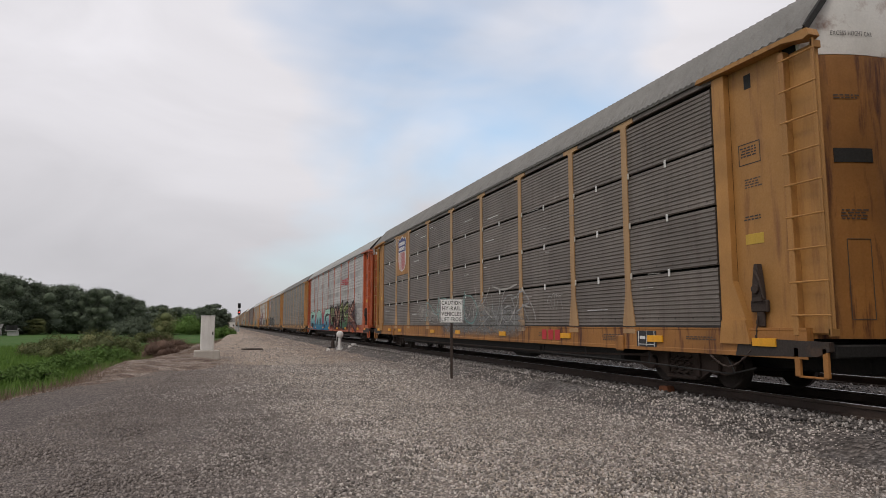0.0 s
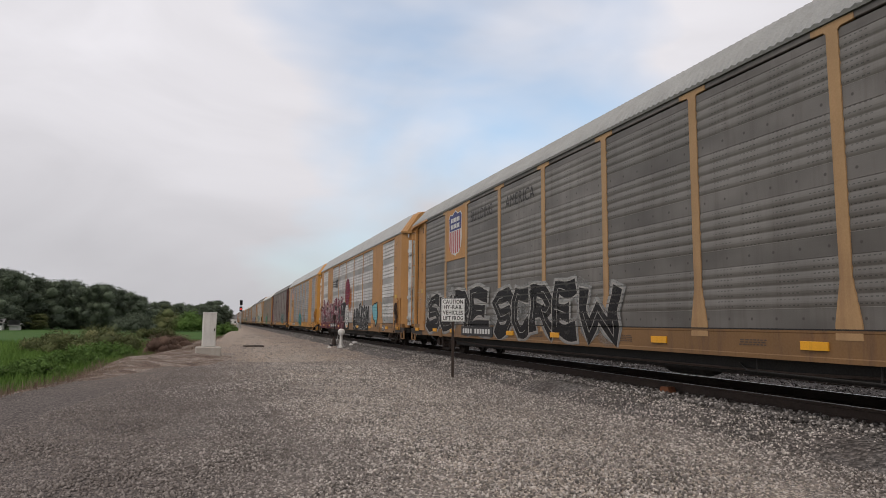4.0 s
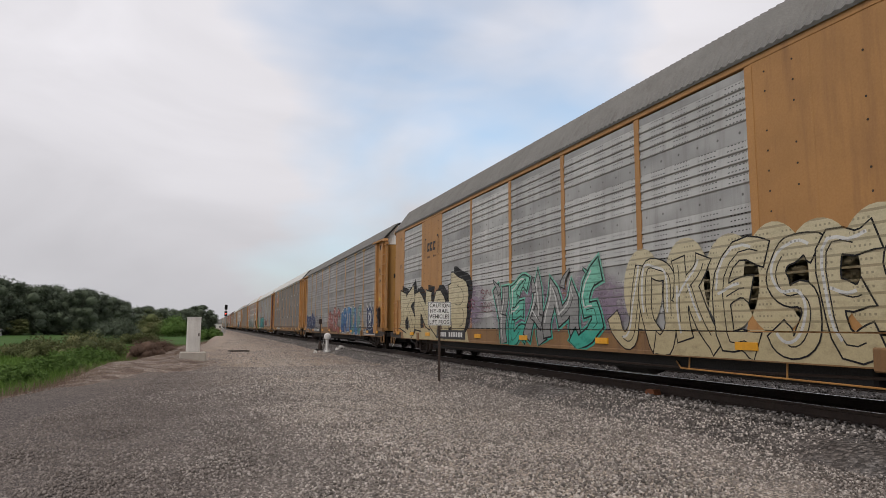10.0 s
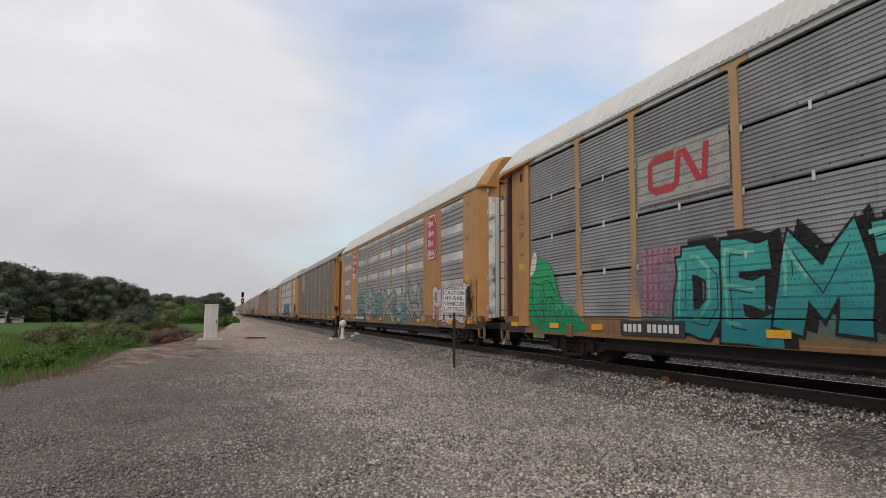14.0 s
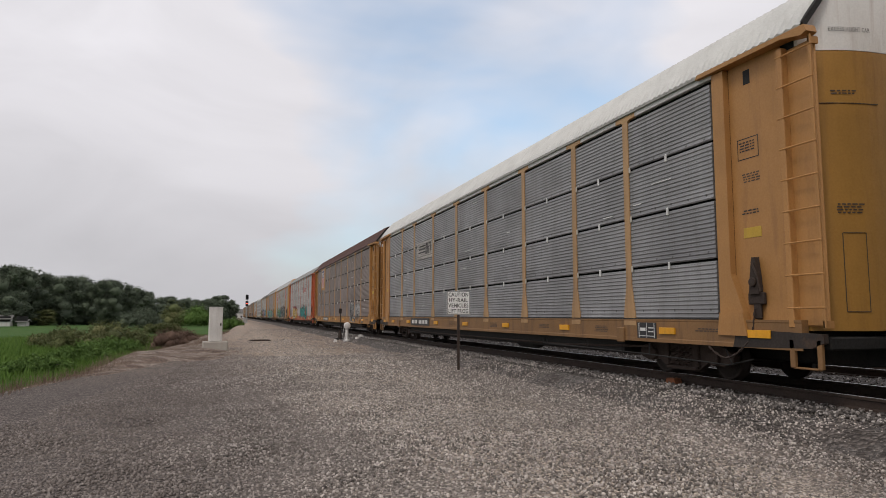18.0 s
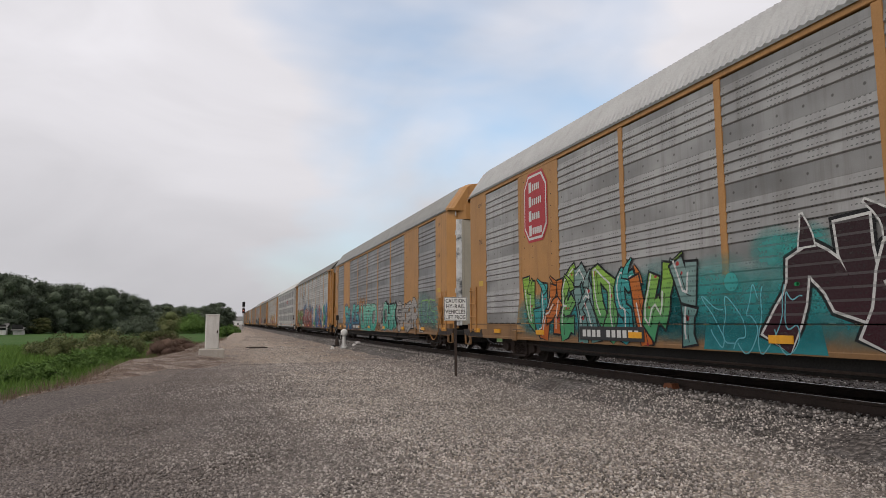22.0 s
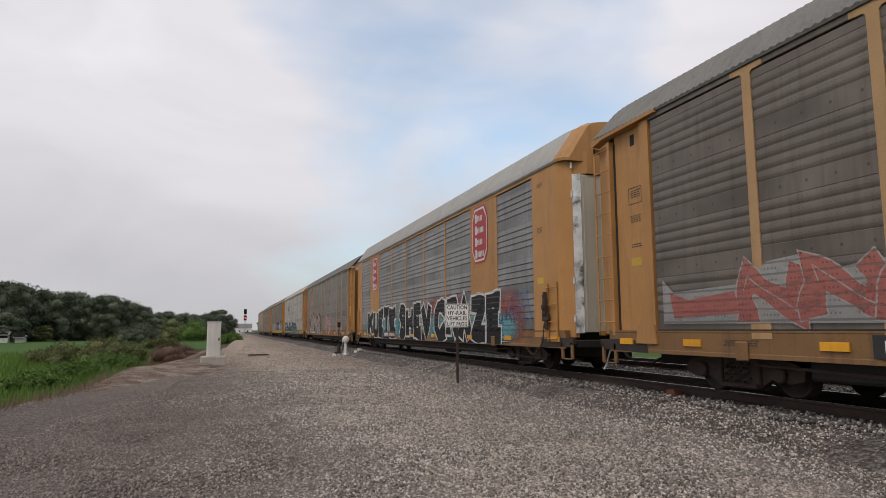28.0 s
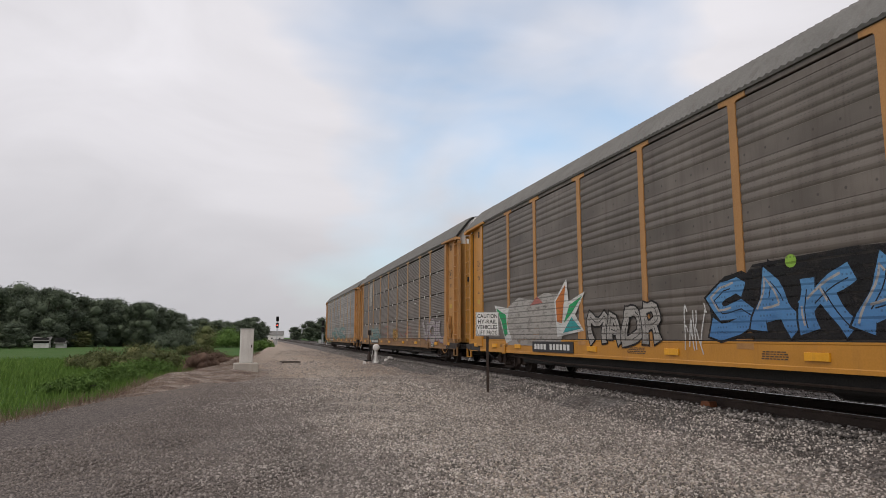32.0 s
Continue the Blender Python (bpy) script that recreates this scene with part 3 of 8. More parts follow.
def leaves(name, at, size, rng, flat=0.0, cores=()):
    """Small bent leaves: two triangles each, at the places given, round rough inner masses of foliage."""
    n = len(at)
    base = np.array([(-0.5, 0, 0), (0, -0.9, 0.12), (0.5, 0, 0), (0, 0.9, 0.12)])
    p = base[None] * size[:, None, None]
    p = np.einsum("nij,nkj->nki", turns(n, rng), p)
    if flat:
        p[:, :, 2] *= 1 - flat
    p += at[:, None, :]
    f = np.array([(0, 1, 2), (0, 2, 3)])[None] + 4 * np.arange(n)[:, None, None]
    p, f = p.reshape(-1, 3), f.reshape(-1, 3)
    for c, r in cores:
        ring = np.array([(math.cos(b) * math.cos(a), math.cos(b) * math.sin(a), math.sin(b)) for b in np.linspace(-1.4, 1.4, 7) for a in np.linspace(0, 2 * math.pi, 11)[:-1]])
        ring = c + ring * r * rng.uniform(0.72, 1.12, (len(ring), 1)) * (1, 1, 0.85)
        q = np.array([(j * 10 + i, j * 10 + (i + 1) % 10, (j + 1) * 10 + (i + 1) % 10) for j in range(6) for i in range(10)] + [(j * 10 + i, (j + 1) * 10 + (i + 1) % 10, (j + 1) * 10 + i) for j in range(6) for i in range(10)])
        f = np.concatenate([f, q + len(p)])
        p = np.concatenate([p, ring])
    return cloud_mesh(name, p, f)


# ---- ground ----
FIELD_Z, YARD_Z = -0.75, -0.16


def lie(x):
    """Height of the gravel and of the ballast shoulder that rises to the near track."""
    return np.interp(x, [6.7, 7.2, 7.6, 7.8], [YARD_Z, 0.0, RAIL - 0.195, RAIL - 0.185])


def yard_edge(y):
    """The edge of the gravel yard towards the field."""
    return float(np.interp(y, [-40, 0, 10, 15.4, 19.3, 24, 28, 35, 50, 74, 130, 400], [-9, -6.2, -4.9, -4.1, -3.4, -3.0, -2.5, -1.7, -0.9, 0.2, 2.2, 4.0]))


def ground_sheet():
    xs = np.unique(np.concatenate([np.linspace(-2500, -120, 14), np.linspace(-120, -20, 26), np.linspace(-20, 40, 41), np.linspace(40, 200, 16), np.linspace(200, 2500, 12)]))
    ys = np.unique(np.concatenate([np.linspace(-400, -20, 10), np.linspace(-20, 60, 55), np.linspace(60, 300, 40), np.linspace(300, 3500, 18)]))
    v = [(x, y, FIELD_Z + (0.10 * noise.noise((x * 0.06, y * 0.06, 0)) if abs(x) < 150 and y < 350 else 0)) for y in ys for x in xs]
    nx = len(xs)
    f = [(j * nx + i, j * nx + i + 1, (j + 1) * nx + i + 1, (j + 1) * nx + i) for j in range(len(ys) - 1) for i in range(nx - 1)]
    g = part("ground", Geo().add(v, f), FIELD)
    g.data.shade_smooth()
    tagged(g, "green crop field reaching flat to the far trees", "ground", kind="structure")


def yard():
    """The gravel yard beside the track: level, with a rounded bank down to the field and shallow ruts."""
    g = Geo()
    ys = np.concatenate([np.linspace(-30, 4, 12), np.linspace(5, 40, 60), np.linspace(42, 120, 30), np.linspace(130, 420, 16)])
    across = [0.0, 0.25, 0.5, 0.8, 1.1, 1.6, 2.4]
    rows = []
    for y in ys:
        e = yard_edge(y) + 0.35 * noise.noise((0, y * 0.35, 3))
        row = []
        for a in across:
            k = min(1.0, a / 1.1)
            z = FIELD_Z - 0.05 + (YARD_Z - FIELD_Z + 0.05 + 0.05) * (math.sin(k * math.pi / 2) ** 0.8 if k > 0 else 0)
            row.append((e - 0.9 + a, y, z + (0.05 * noise.noise((a, y * 0.5, 1)) if k > 0.3 else 0)))
        for i in range(1, 23):
            x = e + 1.5 + (6.95 - e - 1.5) * i / 22
            bump = 0.045 * noise.noise((x * 0.35, y * 0.35, 0)) + 0.02 * noise.noise((x * 1.3, y * 1.3, 5))
            row.append((x, y, YARD_Z + bump))
        rows.append(row)
    n = len(rows[0])
    g.add([p for r in rows for p in r], [(j * n + i, j * n + i + 1, (j + 1) * n + i + 1, (j + 1) * n + i) for j in range(len(rows) - 1) for i in range(n - 1)])
    ob = part("gravel_yard", g, GRAVEL)
    ob.data.shade_smooth()
    tagged(ob, "grey limestone gravel yard beside the railway track", "gravel", kind="structure")
    # ballast bed under both tracks
    b = Geo()
    prof = [(6.4, -0.40), (6.7, YARD_Z - 0.005), (7.2, -0.005), (7.6, RAIL - 0.20), (MID - 1.2, RAIL - 0.180), (MID, RAIL - 0.195), (MID + 1.2, RAIL - 0.180), (MID + 2.3, RAIL - 0.24), (MID2 - 1.2, RAIL - 0.180), (MID2, RAIL - 0.195), (MID2 + 1.2, RAIL - 0.180), (MID2 + 1.9, RAIL - 0.24), (MID2 + 3.6, -0.40), (MID2 + 5.2, -0.85)]
    ys = np.concatenate([np.linspace(-60, 4, 10), np.linspace(5, 45, 80), np.linspace(47, 130, 40), np.linspace(140, 900, 20)])
    n = len(prof)
    v = [(x, y, z + (0.025 * noise.noise((x * 2.0, y * 0.9, 7)) if 0 < i < n - 1 else 0)) for y in ys for i, (x, z) in enumerate(prof)]
    b.add(v, [(j * n + i, j * n + i + 1, (j + 1) * n + i + 1, (j + 1) * n + i) for j in range(len(ys) - 1) for i in range(n - 1)])
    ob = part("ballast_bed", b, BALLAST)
    ob.data.shade_smooth()
    tagged(ob, "grey stone ballast bed under two railway tracks", "ballast", kind="structure")
    # loose stones on yard and ballast
    rng = np.random.default_rng(5)
    pts = []
    for near, far, count in ((2.2, 6.0, 26000), (6.0, 10, 38000), (10, 15, 30000), (15, 26, 26000), (26, 42, 6000), (42, 80, 2500)):
        y = rng.uniform(near, far, count)
        x = rng.uniform(0, 1, count)
        e = np.array([max(yard_edge(v), -1.0 if far < 7 else -9.0) for v in y])
        x = e - 0.1 + (7.75 - e) * x
        pts.append(np.stack([x, y, lie(x) + 0.004], 1))
    p = np.concatenate(pts)
    p[:, 2] += 0.045 * np.array([noise.noise((a * 0.35, b * 0.35, 0)) for a, b in p[:, :2]])
    s = rng.uniform(0.008, 0.022, len(p)) * (1 + 0.35 * (p[:, 1] > 15) + 0.6 * (p[:, 1] > 42))
    st = part("loose_stones", stones("loose_stones", p, s, rng), PEBBLE)
    tagged(st, "loose grey and pale limestone stones on the gravel yard", "stones", kind="stuff")
    q = np.stack([np.where(rng.uniform(0, 1, 15000) < 0.45, rng.uniform(7.4, MID - 0.8, 15000), rng.uniform(MID + 0.8, MID2 + 2.6, 15000)), rng.uniform(2.0, 48, 15000) ** 1.0, np.full(15000, RAIL - 0.175)], 1)
    st = part("ballast_stones", stones("ballast_stones", q, rng.uniform(0.018, 0.036, 15000), rng), CHIPS)
    tagged(st, "angular grey ballast stones between the ties", "stones", kind="stuff")


def rail_mesh(y0, y1):
    prof = [(-0.07, -0.18), (0.07, -0.18), (0.07, -0.165), (0.012, -0.145), (0.012, -0.05), (0.036, -0.04), (0.036, -0.008), (0.028, -0.001), (-0.028, -0.001), (-0.036, -0.008), (-0.036, -0.04), (-0.012, -0.05), (-0.012, -0.145), (-0.07, -0.165)]
    return Geo().extrude(prof, lambda u, v, w: (u, w, v), y0, y1).mesh("rail")


def track(mid, name, words):
    tr = new(name)
    tr.matrix_basis = Matrix.Translation((mid, 0, RAIL))
    tagged(tr, words, "track", kind="structure")
    rm = KEPT.setdefault("rail", rail_mesh(-60, 900))
    for s in (-0.7525, 0.7525):
        r = part("rail", rm, RUST, tr, at=(s, 0, 0))
        part("running_surface", KEPT.setdefault("shine", Geo().box(-0.024, 0.024, -60, 900, -0.004, 0.0012).mesh("shine")), WORN, r, "polished top of the rail")
    tie = KEPT.setdefault("tie", Geo().box(-1.30, 1.30, -0.115, 0.115, -0.36, -0.182, 0.012).mesh("tie"))
    plate = KEPT.setdefault("plate", Geo().box(-0.17, 0.17, -0.10, 0.10, -0.183, -0.168, 0.004).box(-0.10, -0.07, -0.03, 0.03, -0.17, -0.14, 0.006).box(0.07, 0.10, -0.03, 0.03, -0.17, -0.14, 0.006).mesh("plate"))
    count = 150
    for i in range(count):
        y = 1.2 + i * 0.51 + random.uniform(-0.03, 0.03)
        t = part("tie", tie, TIE, tr, at=pose(random.uniform(-0.05, 0.05), y, random.uniform(-0.012, 0.0), 0, 0, random.uniform(-0.8, 0.8)))
        if i < 30:
            for s in (-0.7525, 0.7525):
                part("tie_plate", plate, RUST, t, at=(s, 0, 0))
    far = Geo()
    for i in range(500):
        y = 1.2 + (count + i) * 0.51
        far.box(-1.3, 1.3, y - 0.115, y + 0.115, -0.36, -0.185)
    tagged(part("distant_ties", far, TIE, tr), kind="stuff")


MID2 = MID + 4.6


# ---- things beside the track ----
GLYPHS = {}


def glyph(ch, grow=0.0):
    """Outline of one character of the built-in font as corners and faces, its size 1."""
    key = (ch, round(grow, 3))
    if key not in GLYPHS:
        c = bpy.data.curves.new("glyph", "FONT")
        c.body, c.offset, c.resolution_u = ch, grow, 3
        o = bpy.data.objects.new("glyph", c)
        me = o.to_mesh()
        vs = np.array([v.co[:] for v in me.vertices]).reshape(-1, 3)[:, :2] if me and len(me.vertices) else np.zeros((0, 2))
        fs = [tuple(p.vertices) for p in me.polygons] if me else []
        o.to_mesh_clear()
        bpy.data.objects.remove(o); bpy.data.curves.remove(c)
        GLYPHS[key] = (vs, fs)
    return GLYPHS[key]


def advance(ch):
    vs, _ = glyph(ch)
    return 0.30 if not len(vs) else float(vs[:, 0].max()) + 0.09


def lettering(lines, width, height, gap=0.35, bold=0.0):
    """Stencilled lines centred on the origin in u and v: a list of (corners, faces)."""
    out, n = [], len(lines)
    lh = height / (n + gap * (n - 1))
    for i, line in enumerate(lines):
        w = sum(advance(c) for c in line)
        sx, sy = width / w if n == 1 else min(width / w, lh / 0.72 * 0.85), lh / 0.72
        u, v = -w * sx / 2, height / 2 - lh - i * lh * (1 + gap)
        for c in line:
            vs, fs = glyph(c, bold)
            if len(vs):
                out.append((vs * (sx, sy) + (u, v), fs))
            u += advance(c) * sx
    return out


def flat_mesh(name, pieces, to):
    """Flat pieces, each laid a hair above the one before, so that none lie in one plane."""
    g = Geo()
    for i, (vs, fs) in enumerate(pieces):
        lift = 0.0004 * (i % 14)
        q = [to(u, v) for u, v in vs]
        k = 0 if len(q) and abs(q[0][0] - to(9, 9)[0]) < 1e-9 else 1
        g.add([tuple(c - lift if j == k else c for j, c in enumerate(p)) for p in q], fs)
    return g.mesh(name)


def caution_sign():
    s = new("caution_sign")
    s.matrix_basis = pose(6.21, 17.82, 0, 0, 0, -13)
    tagged(s, "white caution sign with black letters on a dark steel post", "sign")
    post = Geo().extrude([(-0.035, -0.02), (0.035, -0.02), (0.035, 0.012), (0.014, 0.012), (0.014, 0.028), (-0.014, 0.028), (-0.014, 0.012), (-0.035, 0.012)], lambda u, v, w: (u, v, w), -0.45, 2.06)
    part("post", post, RUST, s, "dark rusted steel channel post")
    part("panel", Geo().box(-0.335, 0.335, -0.030, -0.024, 1.42, 2.09, 0.003), SIGN_WHITE, s)
    frame_g = Geo()
    for x0, x1, z0, z1 in ((-0.325, 0.325, 2.068, 2.08), (-0.325, 0.325, 1.43, 1.442), (-0.325, -0.313, 1.43, 2.08), (0.313, 0.325, 1.43, 2.08)):
        frame_g.box(x0, x1, -0.0325, -0.030, z0, z1)
    part("border", frame_g, INK, s)
    words = lettering(["CAUTION", "HY-RAIL", "VEHICLES", "LIFT FROG"], 0.58, 0.58, 0.38, 0.022)
    part("lettering", flat_mesh("lettering", words, lambda u, v: (u, -0.033, 1.755 + v)), INK, s)
    for z in (1.52, 1.98):
        part("bolt", KEPT.setdefault("bolt", Geo().disc((0, 0, 0), "y", 0.014, 0.012, 6).mesh("bolt")), GALV, s, at=(0, -0.035, z))


def cabinet():
    """The pale pillar on its block."""
    c = new("relay_cabinet")
    c.matrix_basis = pose(-0.57, 29.7, YARD_Z, 0, 0, 4)
    tagged(c, "pale weathered concrete equipment pillar on a square block", "cabinet")
    part("pillar", Geo().box(-0.27, 0.27, -0.22, 0.22, 0.44, 1.87, 0.03), CONCRETE, c)
    part("cap", Geo().box(-0.285, 0.285, -0.235, 0.235, 1.85, 1.90, 0.015), CONCRETE, c)
    part("foot", Geo().box(-0.50, 0.50, -0.42, 0.42, -0.15, 0.45, 0.035), FOOTING, c, "tan weathered concrete block")
    part("hasp", Geo().box(0.17, 0.22, -0.232, -0.22, 1.1, 1.22, 0.005), RUST, c)


def fire_post():
    """A pale pipe stub with a round head and feet, by the track."""
    h = new("vent_pipe")
    h.matrix_basis = pose(6.72, 39.6, YARD_Z + 0.01)
    tagged(h, "white painted pipe stub with a round capped head", "pipe")
    part("stem", Geo().lathe((0, 0, 0), "z", [(0.15, 0), (0.14, 0.10), (0.095, 0.14), (0.095, 0.72), (0.12, 0.76)], 16), WHITE, h)
    part("head", Geo().disc((0, -0.02, 0.93), "y", 0.20, 0.30, 20, 0.05).disc((0, -0.19, 0.93), "y", 0.09, 0.06, 12, 0.01), WHITE, h)
    for k, (x, y) in enumerate(((-0.22, -0.05), (0.2, -0.08), (0.02, 0.2))):
        part("brace", Geo().tube([(x, y, 0.0), (x * 0.4, y * 0.4, 0.30)], 0.03, 6), SILVER, h)
    for x, y, s in ((-0.75, -0.3, 0.16), (0.85, 0.1, 0.2), (0.55, -0.35, 0.13)):
        g = Geo()
        r = random.Random(int(s * 100))
        ico = [(math.cos(a) * s * r.uniform(0.7, 1.2), math.sin(a) * s * r.uniform(0.6, 1.0)) for a in [i * math.pi / 4 for i in range(8)]]
        g.add([(u, v, 0.0) for u, v in ico] + [(u * 0.6, v * 0.6, s * r.uniform(0.7, 1)) for u, v in ico], [(i, (i + 1) % 8, 8 + (i + 1) % 8, 8 + i) for i in range(8)] + [tuple(range(8, 16))])
        ob = part("boulder", g, CONCRETE, at=(6.72 + x, 39.6 + y, lie(6.72 + x) - 0.01))
        tagged(ob, "pale limestone boulder lying beside the pipe stub", "rock", "boulders by the pipe")


def switch_stand():
    s = new("switch_stand")
    s.matrix_basis = pose(6.78, 42.6, YARD_Z)
    tagged(s, "dark switch stand with a tall thin target rod", "switch stand")
    part("base", Geo().box(-0.28, 0.28, -0.14, 0.14, -0.05, 0.10, 0.02), DARK, s)
    part("housing", Geo().lathe((0, 0, 0.1), "z", [(0.13, 0), (0.12, 0.2), (0.07, 0.42), (0.05, 0.5)], 12), RUST, s)
    part("rod", Geo().tube([(0, 0, 0.5), (0, 0, 2.0)], 0.024, 8), DARK, s)
    part("target", Geo().box(-0.10, 0.10, -0.012, 0.012, 1.68, 2.0, 0.01), RUST, s, "faded red-brown target plate")
    part("lever", Geo().tube([(0.1, 0, 0.2), (0.22, -0.05, 0.55), (0.24, -0.05, 0.85)], 0.018, 6), SILVER, s)


def earth_bank():
    """The worn brown bank of earth and spilt stone along the gravel's edge, highest by the pillar."""
    g, ys, across = Geo(), np.linspace(12, 62, 70), [-1.35, -1.1, -0.85, -0.6, -0.3, 0.0, 0.3, 0.65, 1.0, 1.4]
    v = []
    for y in ys:
        e = yard_edge(y) + 0.35 * noise.noise((0, y * 0.35, 3))
        big = math.exp(-((y - 27.5) / 6.0) ** 2)
        for a in across:
            k = min(1.0, max(0.0, (a + 1.35) / 1.45))
            crest = YARD_Z + 0.03 + 0.20 * big + (0.05 + 0.07 * big) * noise.noise((a * 1.2, y * 0.7, 9))
            z = FIELD_Z - 0.06 + (crest - FIELD_Z + 0.06) * math.sin(k * math.pi / 2)
            if a > 0.3:
                z -= (crest - YARD_Z + 0.09) * min(1.0, (a - 0.3) / 1.0) ** 1.5
            reach = 1 + 1.25 * min(1.0, max(0.0, (y - 22) / 9)) if a < 0 else 1 + 1.5 * big
            v.append((e + a * reach + 0.12 * noise.noise((a, y * 1.3, 4)), y, z))
    n = len(across)
    g.add(v, [(j * n + i, j * n + i + 1, (j + 1) * n + i + 1, (j + 1) * n + i) for j in range(len(ys) - 1) for i in range(n - 1)])
    ob = part("earth_bank", g, DIRT)
    ob.data.shade_smooth()
    tagged(ob, "low bank of brown earth and stones along the gravel's edge", "earth", kind="structure")


def manhole():
    m = tagged(new("drain_grate"), "dark rusty drain grate lying in the gravel", "grate")
    m.matrix_basis = pose(1.79, 42.0, YARD_Z + 0.02, 0, 0, 12)
    part("rim", Geo().box(-0.55, 0.55, -0.42, -0.36, -0.02, 0.05, 0.01).box(-0.55, 0.55, 0.36, 0.42, -0.02, 0.05, 0.01).box(-0.55, -0.49, -0.36, 0.36, -0.02, 0.05, 0.01).box(0.49, 0.55, -0.36, 0.36, -0.02, 0.05, 0.01), RUST, m)
    bar = Geo().box(-0.02, 0.02, -0.36, 0.36, -0.02, 0.035, 0.006).mesh("bar")
    for i in range(8):
        part("bar", bar, DARK, m, at=(-0.42 + i * 0.12, 0, 0))


def rail_marker():
    """A small rusted orange block spiked down by the near rail."""
    m = tagged(new("rail_marker"), "small rusty orange block beside the near rail", "marker")
    m.matrix_basis = pose(8.17, 10.85, RAIL - 0.18, 0, 0, 8)
    part("block", Geo().extrude([(-0.13, 0.0), (0.13, 0.0), (0.09, 0.10), (-0.09, 0.10)], lambda u, v, w: (w, u, v), -0.09, 0.09), surf("rusted_orange_paint", (0.21, 0.075, 0.03), 0.8, var=0.25, dirt=(0.08, 0.03, 0.02), dirty=0.8), m)
    part("spike", Geo().disc((0, 0, 0.11), "z", 0.025, 0.03, 8, 0.005), RUST, m)


def signal(x, y, height, lit, words):
    s = new("railway_signal")
    s.matrix_basis = pose(x, y, -0.3)
    tagged(s, words, "signal", "track signals")
    part("mast", Geo().lathe((0, 0, 0), "z", [(0.2, 0), (0.2, 0.25), (0.07, 0.3), (0.06, height)], 10), GALV, s)
    for k, z in enumerate((height - 0.2, height - 1.5)):
        h = part("signal_head", Geo().box(-0.28, 0.28, -0.15, 0.1, z - 0.5, z + 0.5, 0.06), DARK, s)
        for j in range(3):
            zz = z + 0.3 - j * 0.3
            on = lit and k == 1 and j == 1
            part("lens", Geo().disc((0, -0.17, zz), "y", 0.10, 0.04, 14), GLOW_RED if on else DARK, h, "glowing red lens" if on else "")
            part("hood", Geo().extrude([(0.13 * math.cos(a), 0.13 * math.sin(a)) for a in [i * math.pi / 8 for i in range(9)]] + [(0.12 * math.cos(a), 0.12 * math.sin(a)) for a in [i * math.pi / 8 for i in range(8, -1, -1)]], lambda u, v, w: (u, w, zz + v), -0.38, -0.15), DARK, h)
    part("ladder", Geo().tube([(-0.18, 0.25, 0.2), (-0.18, 0.25, height)], 0.02, 5).tube([(0.18, 0.25, 0.2), (0.18, 0.25, height)], 0.02, 5), GALV, s)
    part("equipment_case", Geo().box(-0.7, -0.2, 0.4, 0.9, 0, 1.2, 0.03), SILVER, s)


def glow(name, colour, power):
    m, n, l, b = tree_of(name)
    b.inputs["Base Color"].default_value = (*colour, 1)
    b.inputs["Emission Color"].default_value = (*colour, 1)
    b.inputs["Emission Strength"].default_value = power
    return m


GLOW_RED = glow("lit_red_lens", (1.0, 0.06, 0.04), 6.0)


# ---- plants ----
def crown_mesh(seed, count, lumps, leaf, wide=1.0):
    """A crown of many leaf sprays: gathered on overlapping lumps of uneven size, thinner between them. Unit height 1, from 0.18 up."""
    rng = np.random.default_rng(seed)
    pts, cores = [], []
    for i in range(lumps):
        a, r = rng.uniform(0, 2 * math.pi), rng.uniform(0.05, 0.33) * wide
        h = rng.uniform(0.08, 0.86)
        r *= 1.15 - 0.75 * abs(h - 0.42)
        c = np.array([math.cos(a) * r, math.sin(a) * r, h])
        size = rng.uniform(0.09, 0.19)
        d = rng.normal(size=(count // lumps, 3)); d /= np.linalg.norm(d, axis=1)[:, None]
        pts.append(c + d * size * rng.uniform(0.55, 1.1, (len(d), 1)) * (1, 1, 0.8))
        cores.append((c, size * 0.60))
    p = np.concatenate(pts)
    return leaves("crown", p, rng.uniform(0.6, 1.4, len(p)) * leaf, rng, cores=cores)


def trunk_mesh(seed):
    r = random.Random(seed)
    g = Geo().tube([(0, 0, -0.02), (0.004, 0, 0.15), (0.012, 0.008, 0.35), (0.0, 0.01, 0.62)], 0.026, 8, 0.35)
    for i in range(7):
        a, h = r.uniform(0, 6.28), r.uniform(0.22, 0.5)
        g.tube([(0.005, 0.004, h), (math.cos(a) * 0.12, math.sin(a) * 0.12, h + 0.12), (math.cos(a) * 0.24, math.sin(a) * 0.24, h + r.uniform(0.18, 0.3))], 0.011, 6, 0.3)
    return g.mesh("trunk")


TREE_KINDS = []


def tree(x, y, h, kind, wide=1.0, turn=0.0, leafy=None, words="leafy dark green tree in the far tree line"):
    if not TREE_KINDS:
        for k in range(4):
            TREE_KINDS.append((crown_mesh(40 + k, 17000, 60, 0.0155, (1.0, 1.25, 0.85, 1.4)[k]), trunk_mesh(k)))
    t = new("tree")
    t.matrix_basis = pose(x, y, FIELD_Z, 0, 0, turn)
    t.scale = (h * wide, h * wide, h)
    tagged(t, words, "tree", "trees along the field")
    part("trunk", TREE_KINDS[kind][1], BARK, t)
    part("crown", TREE_KINDS[kind][0], leafy or LEAF, t)


